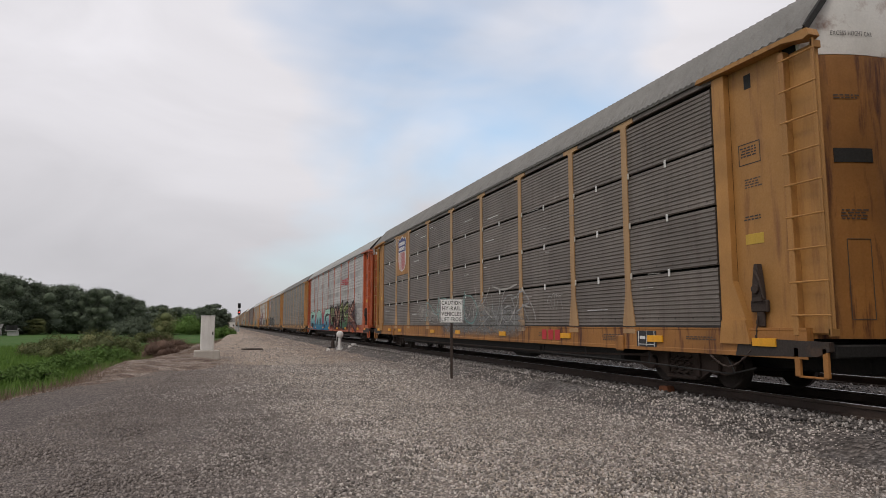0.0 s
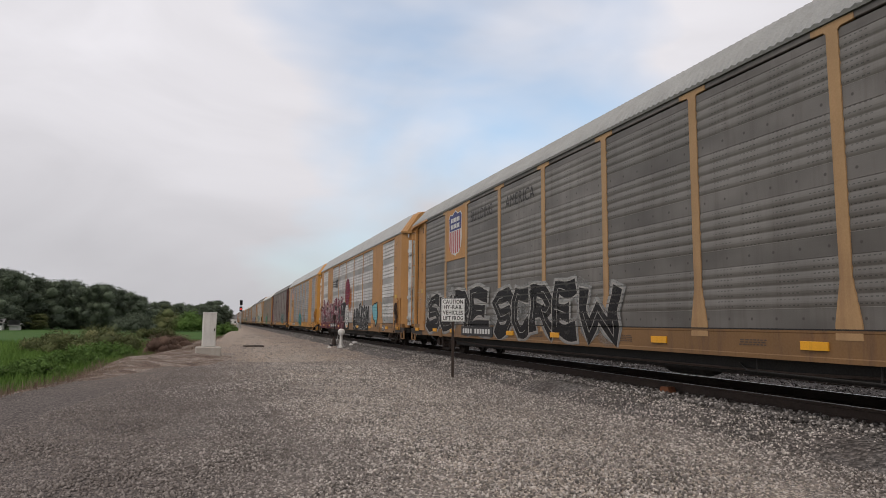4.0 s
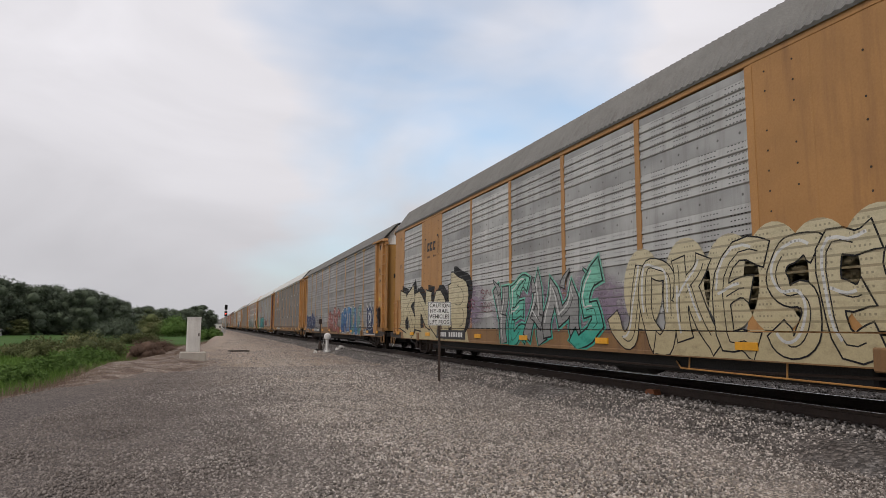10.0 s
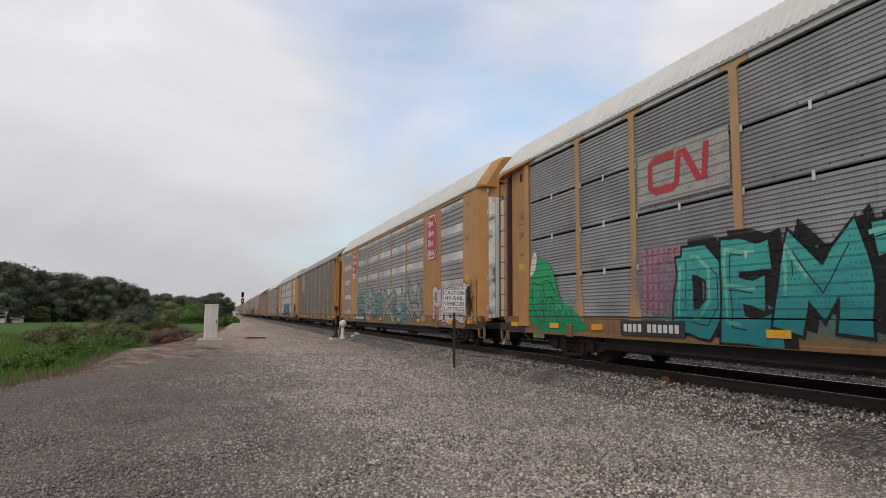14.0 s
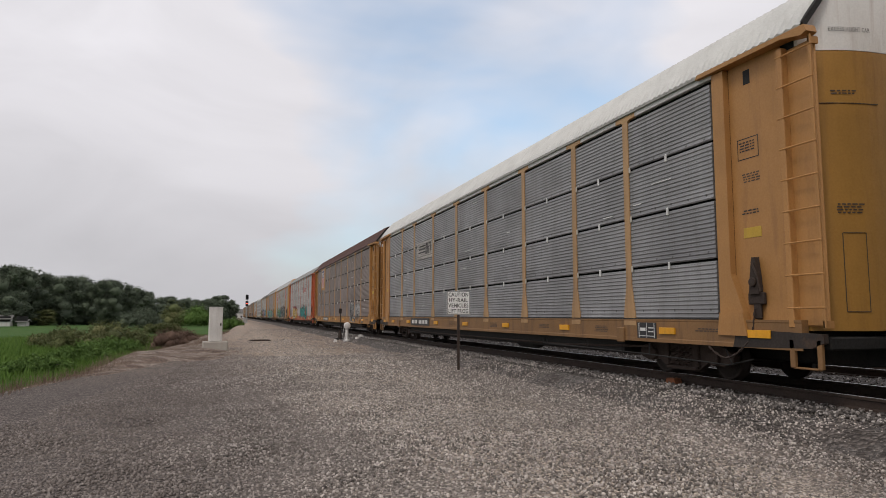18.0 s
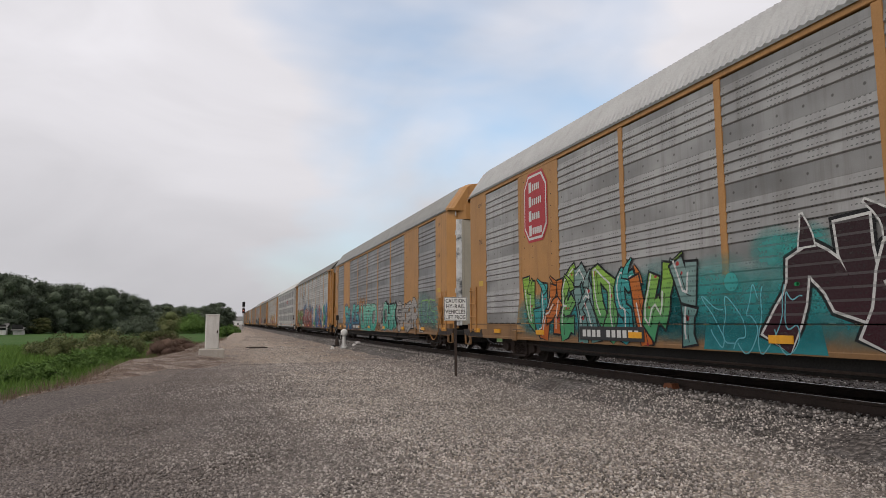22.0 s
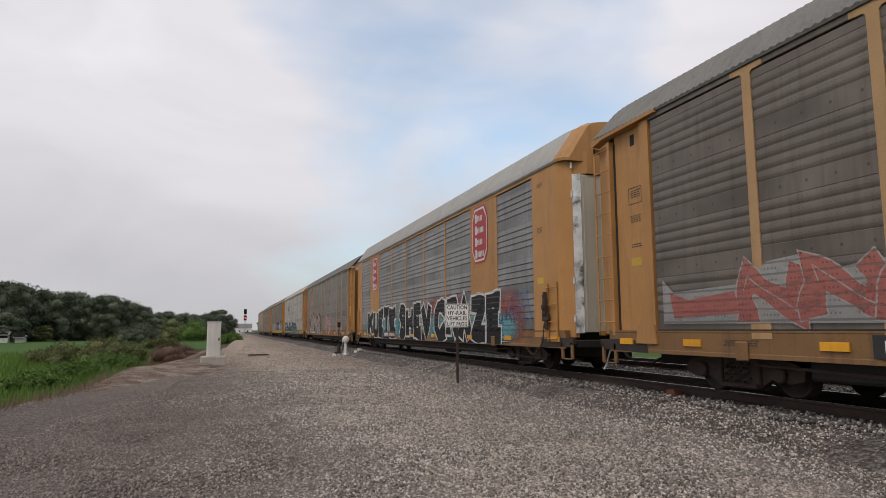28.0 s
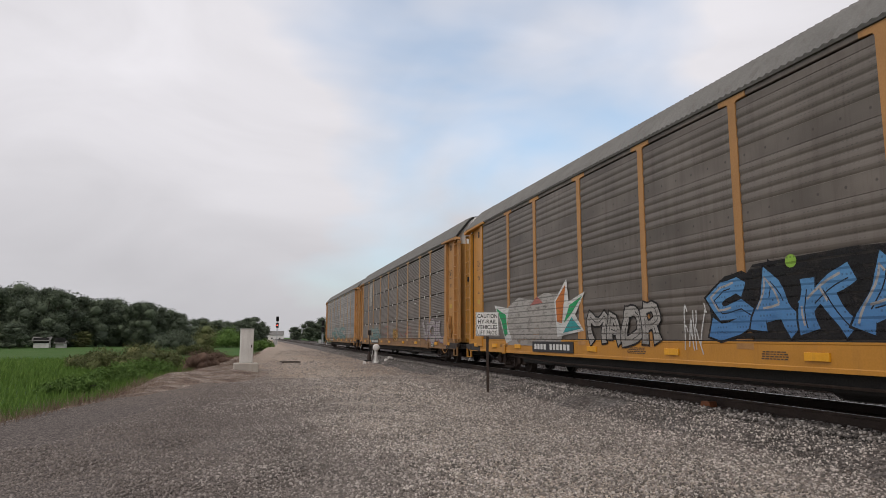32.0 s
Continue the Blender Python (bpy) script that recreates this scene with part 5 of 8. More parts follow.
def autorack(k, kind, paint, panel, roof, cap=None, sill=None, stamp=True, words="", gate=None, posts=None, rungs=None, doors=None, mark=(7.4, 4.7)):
    """One enclosed auto-carrier car: 'slotted' (four rows of panels with gaps), 'ribbed' (whole ribbed panels between T-headed posts) or 'flush' (two solid painted bays, folding end gates)."""
    car = new("autorack_car")
    tagged(car, words, "railcar", "cars of the train")
    CARS.append((k, car))
    ribs = "fine" if k == 7 else "wavy" if panel in (P_BROWN, P_UMBER, P_DARK) else "ribbed"
    sill, cap, posts, rungs = sill or (GRIMY_TAN if paint is TAN else paint), cap or WHITE, posts or (PALE_TAN if paint is TAN and kind != "flush" else paint), rungs or paint
    # a closed box, its near-black colour in place of the unlit inside
    part("inner_shell", held("inner_shell", lambda: Geo().box(-1.36, 1.36, -13.3, 13.3, 1.0, 5.46)), SHADE, car, "solid core painted near-black for the unlit inside of the car")
    part("roof", held(("roof", kind), lambda: roof_shape(13.05 if kind == "flush" else 13.62, kind)), roof, car)
    part("centre_sill", held("centre_sill", lambda: Geo().box(-0.33, 0.33, -13.3, 13.3, 0.64, 0.98, 0.03).box(-1.40, 1.40, -13.3, 13.3, 0.985, 1.05)), DARK, car)
    for y in (-8.4, -5.6, -2.8, 0.0, 2.8, 5.6, 8.4):
        part("cross_bearer", held("cross_bearer", lambda: Geo().extrude([(-1.42, 0.98), (-0.33, 0.66), (0.33, 0.66), (1.42, 0.98)], lambda u, v, w: (u, w, v), -0.06, 0.06)), DARK, car, at=(0, y, 0))
    part("floor_pan", held("floor_pan", lambda: Geo().box(-1.30, 1.30, -8.6, 8.6, 0.62, 0.985, 0.04)), DARK, car, "grimy floor structure under the car")
    part("train_line", held("train_line", lambda: Geo().tube([(-1.40, -12.3, 0.72), (-1.44, -11.8, 0.60), (-1.45, -9.6, 0.66), (-1.45, -5.2, 0.70), (-1.30, -4.9, 0.80)], 0.014, 6).tube([(-1.45, -11.9, 0.61), (-1.43, -11.7, 0.92)], 0.014, 5).tube([(-1.45, -9.7, 0.66), (-1.43, -9.7, 0.92)], 0.014, 5).tube([(-1.45, -7.4, 0.68), (-1.43, -7.4, 0.92)], 0.014, 5).tube([(-1.45, -5.4, 0.70), (-1.43, -5.4, 0.92)], 0.014, 5)), OLD_YELLOW if k in (2, 5, 8, 11, 14, 18, 22) else DARK, car, "pipe hung under the side sill")
    if kind == "slotted":
        # white dashes painted where light passes the louvers
        part("scuffs", held(("scuffs", k), lambda: scuff_shape(k)), LETTER, car, "bright dashes painted for light through the louvers")
    part("brake_pipe", held("brake_pipe", lambda: Geo().tube([(-1.30, -9.6, 0.80), (-1.33, -6, 0.70), (-1.33, 6, 0.70), (-1.30, 9.6, 0.80)], 0.024, 6)), RUST, car)
    part("air_tank", held("air_tank", lambda: Geo().lathe((-0.85, -3.2, 0.68), "y", [(0.05, -0.72), (0.16, -0.66), (0.2, -0.5), (0.2, 0.5), (0.16, 0.66), (0.05, 0.72)], 14)), DARK, car)
    for side, m in ((0, Matrix()), (1, HALF_TURN)):
        part("side_sill", held("side_sill", sill_shape), sill, car, at=m)
        solid = (1, 7) if kind == "flush" else ()
        for b in range(9):
            if b in solid:
                sp = held(("solid_panel", b), lambda: Geo().box(-1.520, -1.47, BAYS[b] + 0.02, BAYS[b + 1] - 0.02, SILL_TOP - 0.02, PANEL_TOP + 0.04, 0.01).box(-1.5235, -1.515, (BAYS[b] + BAYS[b + 1]) / 2 - 0.02, (BAYS[b] + BAYS[b + 1]) / 2 + 0.02, SILL_TOP, PANEL_TOP, 0.004))
                p = part("solid_panel", sp, paint, car, "painted steel panel", at=m)
                for q, (yy, d) in enumerate(((BAYS[b], -1), (BAYS[b + 1], 1)) if not side else ()):
                    part("gusset", held(("gusset", b, q), lambda: Geo().extrude([(yy - 0.10 * d, 2.15), (yy + 0.04 * d, 2.15), (yy + 0.26 * d, 1.36), (yy + 0.28 * d, 1.10), (yy - 0.28 * d, 1.10), (yy - 0.28 * d, 1.36)], lambda u, v, w: (w, u, v), -1.5268, -1.50)), paint, p)
                if not side:
                    tagged(part("rivet", held(("rivets", b), lambda: rivet_shape(b)), RUST, p), "rows of dark rivets", kind="stuff")
                continue
            if kind == "slotted":
                for r in range(4):
                    part("screen_panel", held(("screen_panel", "s", b, r), lambda: screen("slotted", b, r)), panel, car, at=m)
                if not side:
                    for r in range(1, 4):
                        part("clip", held("clip", lambda: Geo().box(-1.53, -1.50, -0.025, 0.025, -0.09, 0.05, 0.008)), LETTER, car, at=(0, (BAYS[b] + BAYS[b + 1]) / 2, SILL_TOP + r * 0.998 - 0.02))
            else:
                part("screen_panel", held(("screen_panel", ribs, b), lambda: screen(ribs, b)), panel, car, at=m)
        shape = held(("post", kind == "flush"), lambda: post_shape(kind))
        for y in BAYS[1:-1]:
            part("post", shape, posts, car, at=m @ Matrix.Translation((0, y, 0)))
        if kind == "slotted" and not side:
            for y in BAYS[1:-1]:
                for r in range(1, 4):
                    part("clip", held("post_clip", lambda: Geo().box(-1.540, -1.515, -0.16, -0.11, -0.07, 0.05, 0.008)), CREAM, car, at=(0, y, SILL_TOP + r * 0.998 - 0.02))
        part("header", held(("header", kind == "flush"), lambda: Geo().box(-1.524 if kind == "flush" else -1.515, -1.42, -11.75, 11.75, PANEL_TOP + 0.035, 5.49, 0.01)), paint if kind == "flush" else roof if roof is ROOF_WHITE else panel, car, at=m)
        if kind == "flush":
            # dark strips on the surface stand in for shaded openings
            tagged(part("sill_slots", held("sill_slots", slot_shape), SHADE, car, at=m), "row of dark strips painted for the shaded openings over the sill", kind="stuff")
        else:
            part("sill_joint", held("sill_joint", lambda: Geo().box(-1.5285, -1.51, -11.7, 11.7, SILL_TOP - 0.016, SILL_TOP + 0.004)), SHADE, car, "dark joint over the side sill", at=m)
        if not side:
            tagged(part("sill_writing", held(("sill_writing", k % 4), lambda: sill_writing(k % 4)), STENCIL, car), "small dark stencilled writing on the sill", kind="stuff")
            part("data_plate", held("data_plate", lambda: Geo().box(-1.5300, -1.52, -10.05, -9.45, 0.96, 1.26, 0.001)), BLACK, car, "black stencilled data patch on the sill")
            tagged(part("data_lines", held("data_lines", lambda: Geo().box(-1.5306, -1.5302, -10.0, -9.98, 0.97, 1.25).box(-1.5306, -1.5302, -9.52, -9.5, 0.97, 1.25).box(-1.5306, -1.5302, -9.76, -9.75, 0.97, 1.25).box(-1.5306, -1.5302, -10.0, -9.5, 1.0, 1.012).box(-1.5306, -1.5302, -9.97, -9.8, 1.08, 1.10).box(-1.5306, -1.5302, -9.97, -9.8, 1.15, 1.17).box(-1.5306, -1.5302, -9.72, -9.55, 1.10, 1.16)), LETTER, car), kind="stuff")
            tape = held("reflector", lambda: Geo().box(-1.552, -1.52, -0.22, 0.22, -0.06, 0.06, 0.003))
            for y in (-12.6, -10.2, -6.6, -3.0, 0.6, 3.7, 8.2, 10.6, 12.6):
                part("reflector", tape, REFLECT, car, at=(0, y + 0.25 * math.sin(k * 2.3 + y), 1.115))
            pad = held("bracket", lambda: Geo().box(-1.57, -1.52, -0.13, 0.13, 0.86, 1.16, 0.02))
            for y in (-8.9, 9.6):
                part("bracket", pad, sill, car, at=(0, y, 0))
        # ends of the side: the train runs towards minus y
        for e, mm in ((0, m), (1, m)):
            def pair(key, make):
                return both_ends(key, make)[e]
            sg = -1 if e else 1
            near = side == 0
            if kind != "flush":
                part("end_post", pair(("end_post",), lambda: Geo().extrude([(11.76, 1.15), (12.30, 1.15), (12.28, 1.42), (12.03, 2.05), (12.03, 5.40), (11.76, 5.40)], lambda u, v, w: (w, u, v), -1.527, -1.42).extrude([(11.72, 1.08), (12.36, 1.08), (12.28, 1.44), (11.78, 1.44)], lambda u, v, w: (w, u, v), -1.562, -1.42)), paint, car, at=mm)
                part("end_panel", pair(("end_panel",), lambda: Geo().box(-1.42, -1.37, 12.03, 13.08, 1.20, 5.44, 0.006)), paint, car, at=mm)
                # a dark strip gives the gap its shade by colour
                part("door_gap", pair(("door_gap",), lambda: Geo().box(-1.425, -1.41, 13.05, 13.12, 1.22, 5.26)), SHADE, car, "dark strip painted for the shaded gap beside the ladder", at=mm)
                part("ladder_panel", pair(("ladder_panel",), lambda: Geo().box(-1.41, -1.36, 13.14, 13.70, 1.24, 5.30, 0.02)), rungs if e == 1 else paint, car, at=mm)
                lad = part("ladder", pair(("ladder",), lambda: Geo().box(-1.53, -1.40, 13.13, 13.23, 1.22, 5.32, 0.012).box(-1.53, -1.50, 13.70, 13.75, 1.22, 5.32, 0.006).box(-1.53, -1.36, 13.70, 13.73, 1.22, 1.32).box(-1.53, -1.36, 13.70, 13.73, 5.2, 5.3)), rungs, car, at=mm)
                rung = held("rung", lambda: Geo().tube([(-1.525, -0.32, 0), (-1.525, 0.32, 0)], 0.014, 6))
                for i in range(9 if near else 0):
                    part("rung", rung, rungs, lad, at=(0, sg * 13.44, 1.50 + i * 0.46))
                part("eave_bracket", pair(("eave_bracket",), lambda: Geo().extrude([(11.45, 5.43), (13.30, 5.40), (13.66, 5.32), (13.76, 5.35), (13.72, 5.46), (11.50, 5.50)], lambda u, v, w: (w, u, v), -1.60, -1.40)), paint, car, at=mm)
                part("vent_hole", pair(("vent_hole",), lambda: Geo().box(-1.425, -1.41, 12.36, 12.50, 5.05, 5.28, 0.004)), SHADE, car, at=mm)
                if near:
                    part("placard", pair(("placard",), lambda: flat_geo(frame_bars(12.40, 4.02, 0.44, 0.34))), INK, car, "stencilled box of small writing", at=mm)
                    part("yellow_plate", pair(("yellow_plate",), lambda: Geo().box(-1.426, -1.418, 12.24, 12.60, 2.60, 2.76, 0.002)), LABEL, car, at=mm)
                    tagged(part("stencil", held(("stencil", k % 4, e), lambda: flat_geo([(sg * 12.42, 3.3, bars(str(k % 4), 0.3, 0.34, 4, 0.02))])), STENCIL, car), kind="stuff")
                if near and e == 1:
                    part("hand_brake", held("hand_brake", brake_shape), OLD_YELLOW if paint in (TAN, YELLOW, OLD_YELLOW) and k % 3 else RUST, car, "rusty hand brake gear with a chain")
            else:
                part("end_panel", pair(("flush_end",), lambda: Geo().extrude([(-1.522, 11.70), (-1.522, 12.98), (-1.515, 13.06), (-1.47, 13.16), (-1.30, 13.46), (-1.20, 13.46), (-1.38, 13.10), (-1.45, 11.70)], lambda u, v, w: (u, v, w), 1.16, 5.56)), paint, car, at=mm)
                part("seam", pair(("seam",), lambda: Geo().box(-1.5245, -1.515, 12.40, 12.415, 1.3, 5.45, 0.002).box(-1.5245, -1.515, 12.96, 12.975, 1.3, 5.45, 0.002)), STENCIL if k % 2 else paint, car, at=mm)
                lad = part("ladder", pair(("short_ladder",), lambda: Geo().box(-1.57, -1.53, 12.50, 12.55, 1.05, 2.50, 0.008).box(-1.57, -1.53, 12.98, 13.03, 1.05, 2.50, 0.008)), paint, car, at=mm)
                rung = held("short_rung", lambda: Geo().tube([(-1.58, -0.26, 0), (-1.58, 0.26, 0)], 0.014, 6))
                for i in range(4 if near else 0):
                    part("rung", rung, paint, lad, at=(0, sg * 12.765, 1.12 + i * 0.42))
                if near:
                    part("yellow_plate", pair(("flush_plate",), lambda: Geo().box(-1.530, -1.519, 11.95, 12.30, 2.50, 2.66, 0.003)), LABEL, car, at=mm)
                    tagged(part("stencil", held(("flush_stencil", k % 3, e), lambda: flat_geo([(sg * 12.12, 3.6, bars(str(k % 3) + "f", 0.35, 0.30, 4, 0.02)), (sg * 12.15, 5.0, bars(str(k % 3) + "g", 0.1, 0.30, 3, 0.02))], -1.526)), STENCIL, car), kind="stuff")
                if near and e == 1:
                    part("hand_brake", held("hand_brake_flush", lambda: brake_shape(-0.13)), OLD_YELLOW if k % 2 else RUST, car, "rusty hand brake gear with a chain")
            part("end_sill", pair(("end_sill",), lambda: Geo().extrude([(12.02, 0.90), (13.50, 0.94), (13.70, 1.02), (13.70, 1.14), (12.62, 1.17), (12.30, 1.10), (12.10, 1.16)], lambda u, v, w: (w, u, v), -1.530, -1.44)), GRIME, car, "black greasy end of the side sill", at=mm)
            part("step", pair(("step",), lambda: Geo().tube([(-1.50, 13.17, 0.98), (-1.50, 13.18, 0.66), (-1.50, 13.62, 0.66), (-1.50, 13.64, 0.98)], 0.02, 6).box(-1.53, -1.47, 13.12, 13.21, 0.66, 1.06, 0.01).box(-1.53, -1.47, 13.58, 13.66, 0.66, 1.06, 0.01)), sill, car, at=mm)
    for e, m in ((1, Matrix()), (0, HALF_TURN)):
        if kind == "flush":
            top = held("gate_top", hood_shape)
            part("gate_top", top, paint, car, at=m)
            for h in (-1, 1):
                g = part("folding_gate", held(("gate_leaf", h), lambda: gate_shape(min(h * 1.10, h * 0.03), max(h * 1.10, h * 0.03))), gate or CREAM, car, "pale folding end gate", at=m)
                for f in (0.06, 0.5, 0.94):
                    part("stiffener", held("stiffener", lambda: Geo().box(-0.025, 0.025, 13.555, 13.572, 1.34, 5.04, 0.006)), gate or CREAM, g, at=(h * (0.03 + 1.07 * f), 0, 0))
                part("edge_strip", held(("edge_strip", h), lambda: Geo().extrude([(h * 1.30, 13.48), (h * 1.12, 13.57), (h * 1.10, 13.53), (h * 1.29, 13.40)], lambda u, v, w: (u, v, w), 1.26, 5.09)), BARE, g, "bare galvanised edge strip")
                tagged(part("notice", held(("notice", h), lambda: notice_shape(h)), STENCIL, g, "rows of small black writing"), kind="stuff")
                for z in (5.3, 4.6, 2.5, 1.6):
                    part("hinge", held(("hinge", h), lambda: Geo().disc((h * 1.31, 13.47, 0), "z", 0.03, 0.16, 10, 0.01)), BARE, g, at=(0, 0, z))
        else:
            d = part("end_door", held("end_door", lambda: end_door(1.18, 5.21, 0.0)), doors or (OCHRE if paint is TAN else paint), car, at=m)
            # added black hoop gives the gap under the roof its shade
            part("roof_hoop", held(("roof_hoop", kind), lambda: roof_hoop(kind)), DARK, car, "black hoop painted for the shaded gap under the roof's end", at=m)
            part("door_seam", held("door_seam", lambda: Geo().box(-0.012, 0.012, 13.70, 13.735, 1.2, 5.20)), INK, d)
            for h in (-1, 1):
                part("hatch_frame", held(("hatch_frame", h), lambda: hatch_shape(h)), STENCIL, d, "dark outline of a small hatch")
                if k not in (15, 23):
                    part("view_slot", held(("view_slot", h), lambda: Geo().extrude([(h * 1.05, 13.567), (h * 0.80, 13.642), (h * 0.50, 13.705), (h * 0.50, 13.66), (h * 1.05, 13.52)], lambda u, v, w: (u, v, w), 3.64, 3.84)), SHADE, d, "dark block painted for the unlit viewing slot")
                tagged(part("notice", held(("door_notice", h), lambda: door_notice(h)), STENCIL, d, "rows of small black writing"), kind="stuff")
                if k in (15, 23, 25):
                    part("door_seam", held(("brow", h), lambda: Geo().extrude([(h * 1.30, 13.455), (h * 1.05, 13.562), (h * 0.70, 13.668), (h * 0.3, 13.725), (h * 0.3, 13.70), (h * 1.30, 13.42)], lambda u, v, w: (u, v, w), 4.42, 4.432)), STENCIL, d)
            c = part("end_cap", held(("end_cap", kind), lambda: end_door(5.215, None, 0.004, kind)), cap, car, "white painted top of the end door", at=m)
            tagged(part("stencil", held("excess", lambda: flat_excess()), INK, c), kind="stuff")
            part("grab_rail", held("grab_rail", lambda: Geo().tube([(-1.0, 13.56, 5.72), (-1.0, 13.66, 5.72), (-0.5, 13.78, 5.72), (-0.5, 13.68, 5.72)], 0.014, 6)), cap, c)
        part("platform", held("platform", lambda: Geo().box(-1.36, 1.36, 13.3, 13.66, 0.92, 1.10, 0.02)), DARK, car, at=m)
        part("coupler", held("coupler", lambda: Geo().box(-0.14, 0.14, 13.3, 14.05, 0.92, 1.16, 0.03).extrude([(-0.16, 14.0), (0.2, 14.0), (0.24, 14.2), (0.10, 14.32), (0.02, 14.22), (-0.06, 14.34), (-0.2, 14.2)], lambda u, v, w: (u, v, w), 0.88, 1.18)), RUST, car, at=m)
        part("air_hose", held("air_hose", lambda: Geo().tube([(0.35, 13.6, 1.0), (0.36, 13.85, 0.96), (0.30, 14.05, 0.72), (0.16, 14.25, 0.60)], 0.03, 7)), BLACK, car, at=m)
        part("cut_lever", held("cut_lever", lambda: Geo().tube([(-0.2, 13.72, 0.95), (-1.15, 13.72, 0.95), (-1.28, 13.74, 0.88), (-1.36, 13.76, 0.62), (-1.42, 13.78, 0.50)], 0.018, 6)), LETTER, car, "pale cut lever rod", at=m)
    for y in (-10.2, 10.2):
        tr = part("truck", held("bolster", lambda: Geo().box(-0.98, 0.98, -0.22, 0.22, 0.38, 0.66, 0.04).box(-0.5, 0.5, -0.9, 0.9, 0.42, 0.5, 0.02)), DARK, car, "grimy two-axle truck", at=(0, y, RAIL - 0.06))
        for m in (Matrix(), HALF_TURN):
            part("side_frame", held("side_frame", truck_frame), RUST, tr, at=m)
            part("spring", held("spring", coil), RUST, tr, at=m)
        for a in (-0.865, 0.865):
            w = part("wheelset", KEPT.setdefault("wheel_pair", wheel_pair().mesh("wheelset", True)), TYRE, tr)
            w.matrix_parent_inverse = Matrix.Translation((0, a, 0.419))
            WHEELS.append(w)
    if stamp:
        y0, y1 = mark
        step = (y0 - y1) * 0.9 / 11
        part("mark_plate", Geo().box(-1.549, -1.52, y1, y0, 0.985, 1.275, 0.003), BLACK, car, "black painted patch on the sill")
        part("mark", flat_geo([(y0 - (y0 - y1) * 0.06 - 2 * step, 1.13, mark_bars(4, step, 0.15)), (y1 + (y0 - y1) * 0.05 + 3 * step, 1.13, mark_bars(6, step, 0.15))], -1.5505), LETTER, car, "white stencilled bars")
    return car


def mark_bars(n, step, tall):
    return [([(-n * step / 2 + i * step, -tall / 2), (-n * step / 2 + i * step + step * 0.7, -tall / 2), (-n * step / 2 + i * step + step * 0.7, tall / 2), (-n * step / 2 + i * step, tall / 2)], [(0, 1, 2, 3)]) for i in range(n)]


def flat_geo(items, x=-1.424):
    """Flat drawings on the near side: (y, z, pieces) each."""
    g = Geo()
    for y, z, pieces in items:
        to = side_to(y, z, x)
        for vs, fs in pieces:
            g.add([to(u, v) for u, v in vs], fs)
    return g


def frame_bars(y, z, w, h):
    t = 0.014
    rim = [([(a, b), (c, b), (c, d), (a, d)], [(0, 1, 2, 3)]) for a, b, c, d in ((-w / 2, h / 2 - t, w / 2, h / 2), (-w / 2, -h / 2, w / 2, -h / 2 + t), (-w / 2, -h / 2 + t, -w / 2 + t, h / 2 - t), (w / 2 - t, -h / 2 + t, w / 2, h / 2 - t))]
    return [(y, z, rim), (y, z, bars("box", 0.09, w * 0.8, 4, 0.022)), (y, z - 1.0, bars("low", 0.0, w * 0.8, 2, 0.022))]


def flat_excess():
    g = Geo()
    for vs, fs in lettering(["EXCESS HEIGHT CAR"], 0.64, 0.07):
        g.add([(u - 0.68, 0, 5.53 + v) for u, v in vs], fs)
    # mirrored so that it reads from outside
    g.v = [(-x, end_curve(x, 0.34, 13.384) + 0.012, z) for x, y, z in g.v]
    return g


def hood_shape():
    """The painted hood that closes the roof at a flush car's end, with the fascia over the gates."""
    xs = [-1.56, -1.36, -1.16, -0.98, -0.80, -0.45, 0, 0.45, 0.80, 0.98, 1.16, 1.36, 1.56]
    ring = [(-1.55, 5.46)] + [(x, roof_height(x, "flush") + 0.035) for x in xs] + [(1.55, 5.46)]
    n = len(ring)
    g = Geo().extrude(ring, lambda u, v, w: (u, w, v), 12.98, 13.12)
    g.add([(u, 13.12, v) for u, v in ring] + [(u * 0.96, 13.40, v - 0.02) for u, v in ring] + [(u * 0.90, 13.56, v - 0.05) for u, v in ring],
          [(r * n + i, r * n + i + 1, (r + 1) * n + i + 1, (r + 1) * n + i) for r in range(2) for i in range(n - 1)] + [tuple(range(2 * n, 3 * n))])
    return g.extrude([(-1.34, 13.40), (-0.95, 13.60), (0.95, 13.60), (1.34, 13.40), (1.34, 13.32), (-1.34, 13.32)], lambda u, v, w: (u, v, w), 5.10, 5.66)


def hatch_shape(h):
    """The outline of a small hatch in the curved end door."""
    g = Geo()
    xs = [h * (0.62 + 0.33 * i / 4) for i in range(5)]
    for x in (xs[0], xs[-1]):
        y = end_curve(x, 0.34, 13.38)
        g.box(x - 0.005, x + 0.005, y - 0.02, y + 0.005, 1.45, 2.55)
    edge = [(x, end_curve(x, 0.34, 13.38) + 0.006) for x in xs] + [(x, end_curve(x, 0.34, 13.38) - 0.02) for x in reversed(xs)]
    for z in (1.44, 2.545):
        g.extrude(edge, lambda u, v, w: (u, v, w), z, z + 0.012)
    return g


def door_notice(h):
    g = Geo()
    for z, n in ((2.95, 4), (4.6, 2)):
        for vs, fs in bars("door" + str(n), 0.0, 0.34, n, 0.02):
            g.add([(h * 0.85 - u, end_curve(h * 0.85 - u, 0.34, 13.38) + 0.010, z + v) for u, v in vs], fs)
    return g


def gate_shape(x0, x1):
    """One flat folding leaf."""
    return Geo().box(x0, x1, 13.50, 13.56, 1.28, 5.08, 0.01)


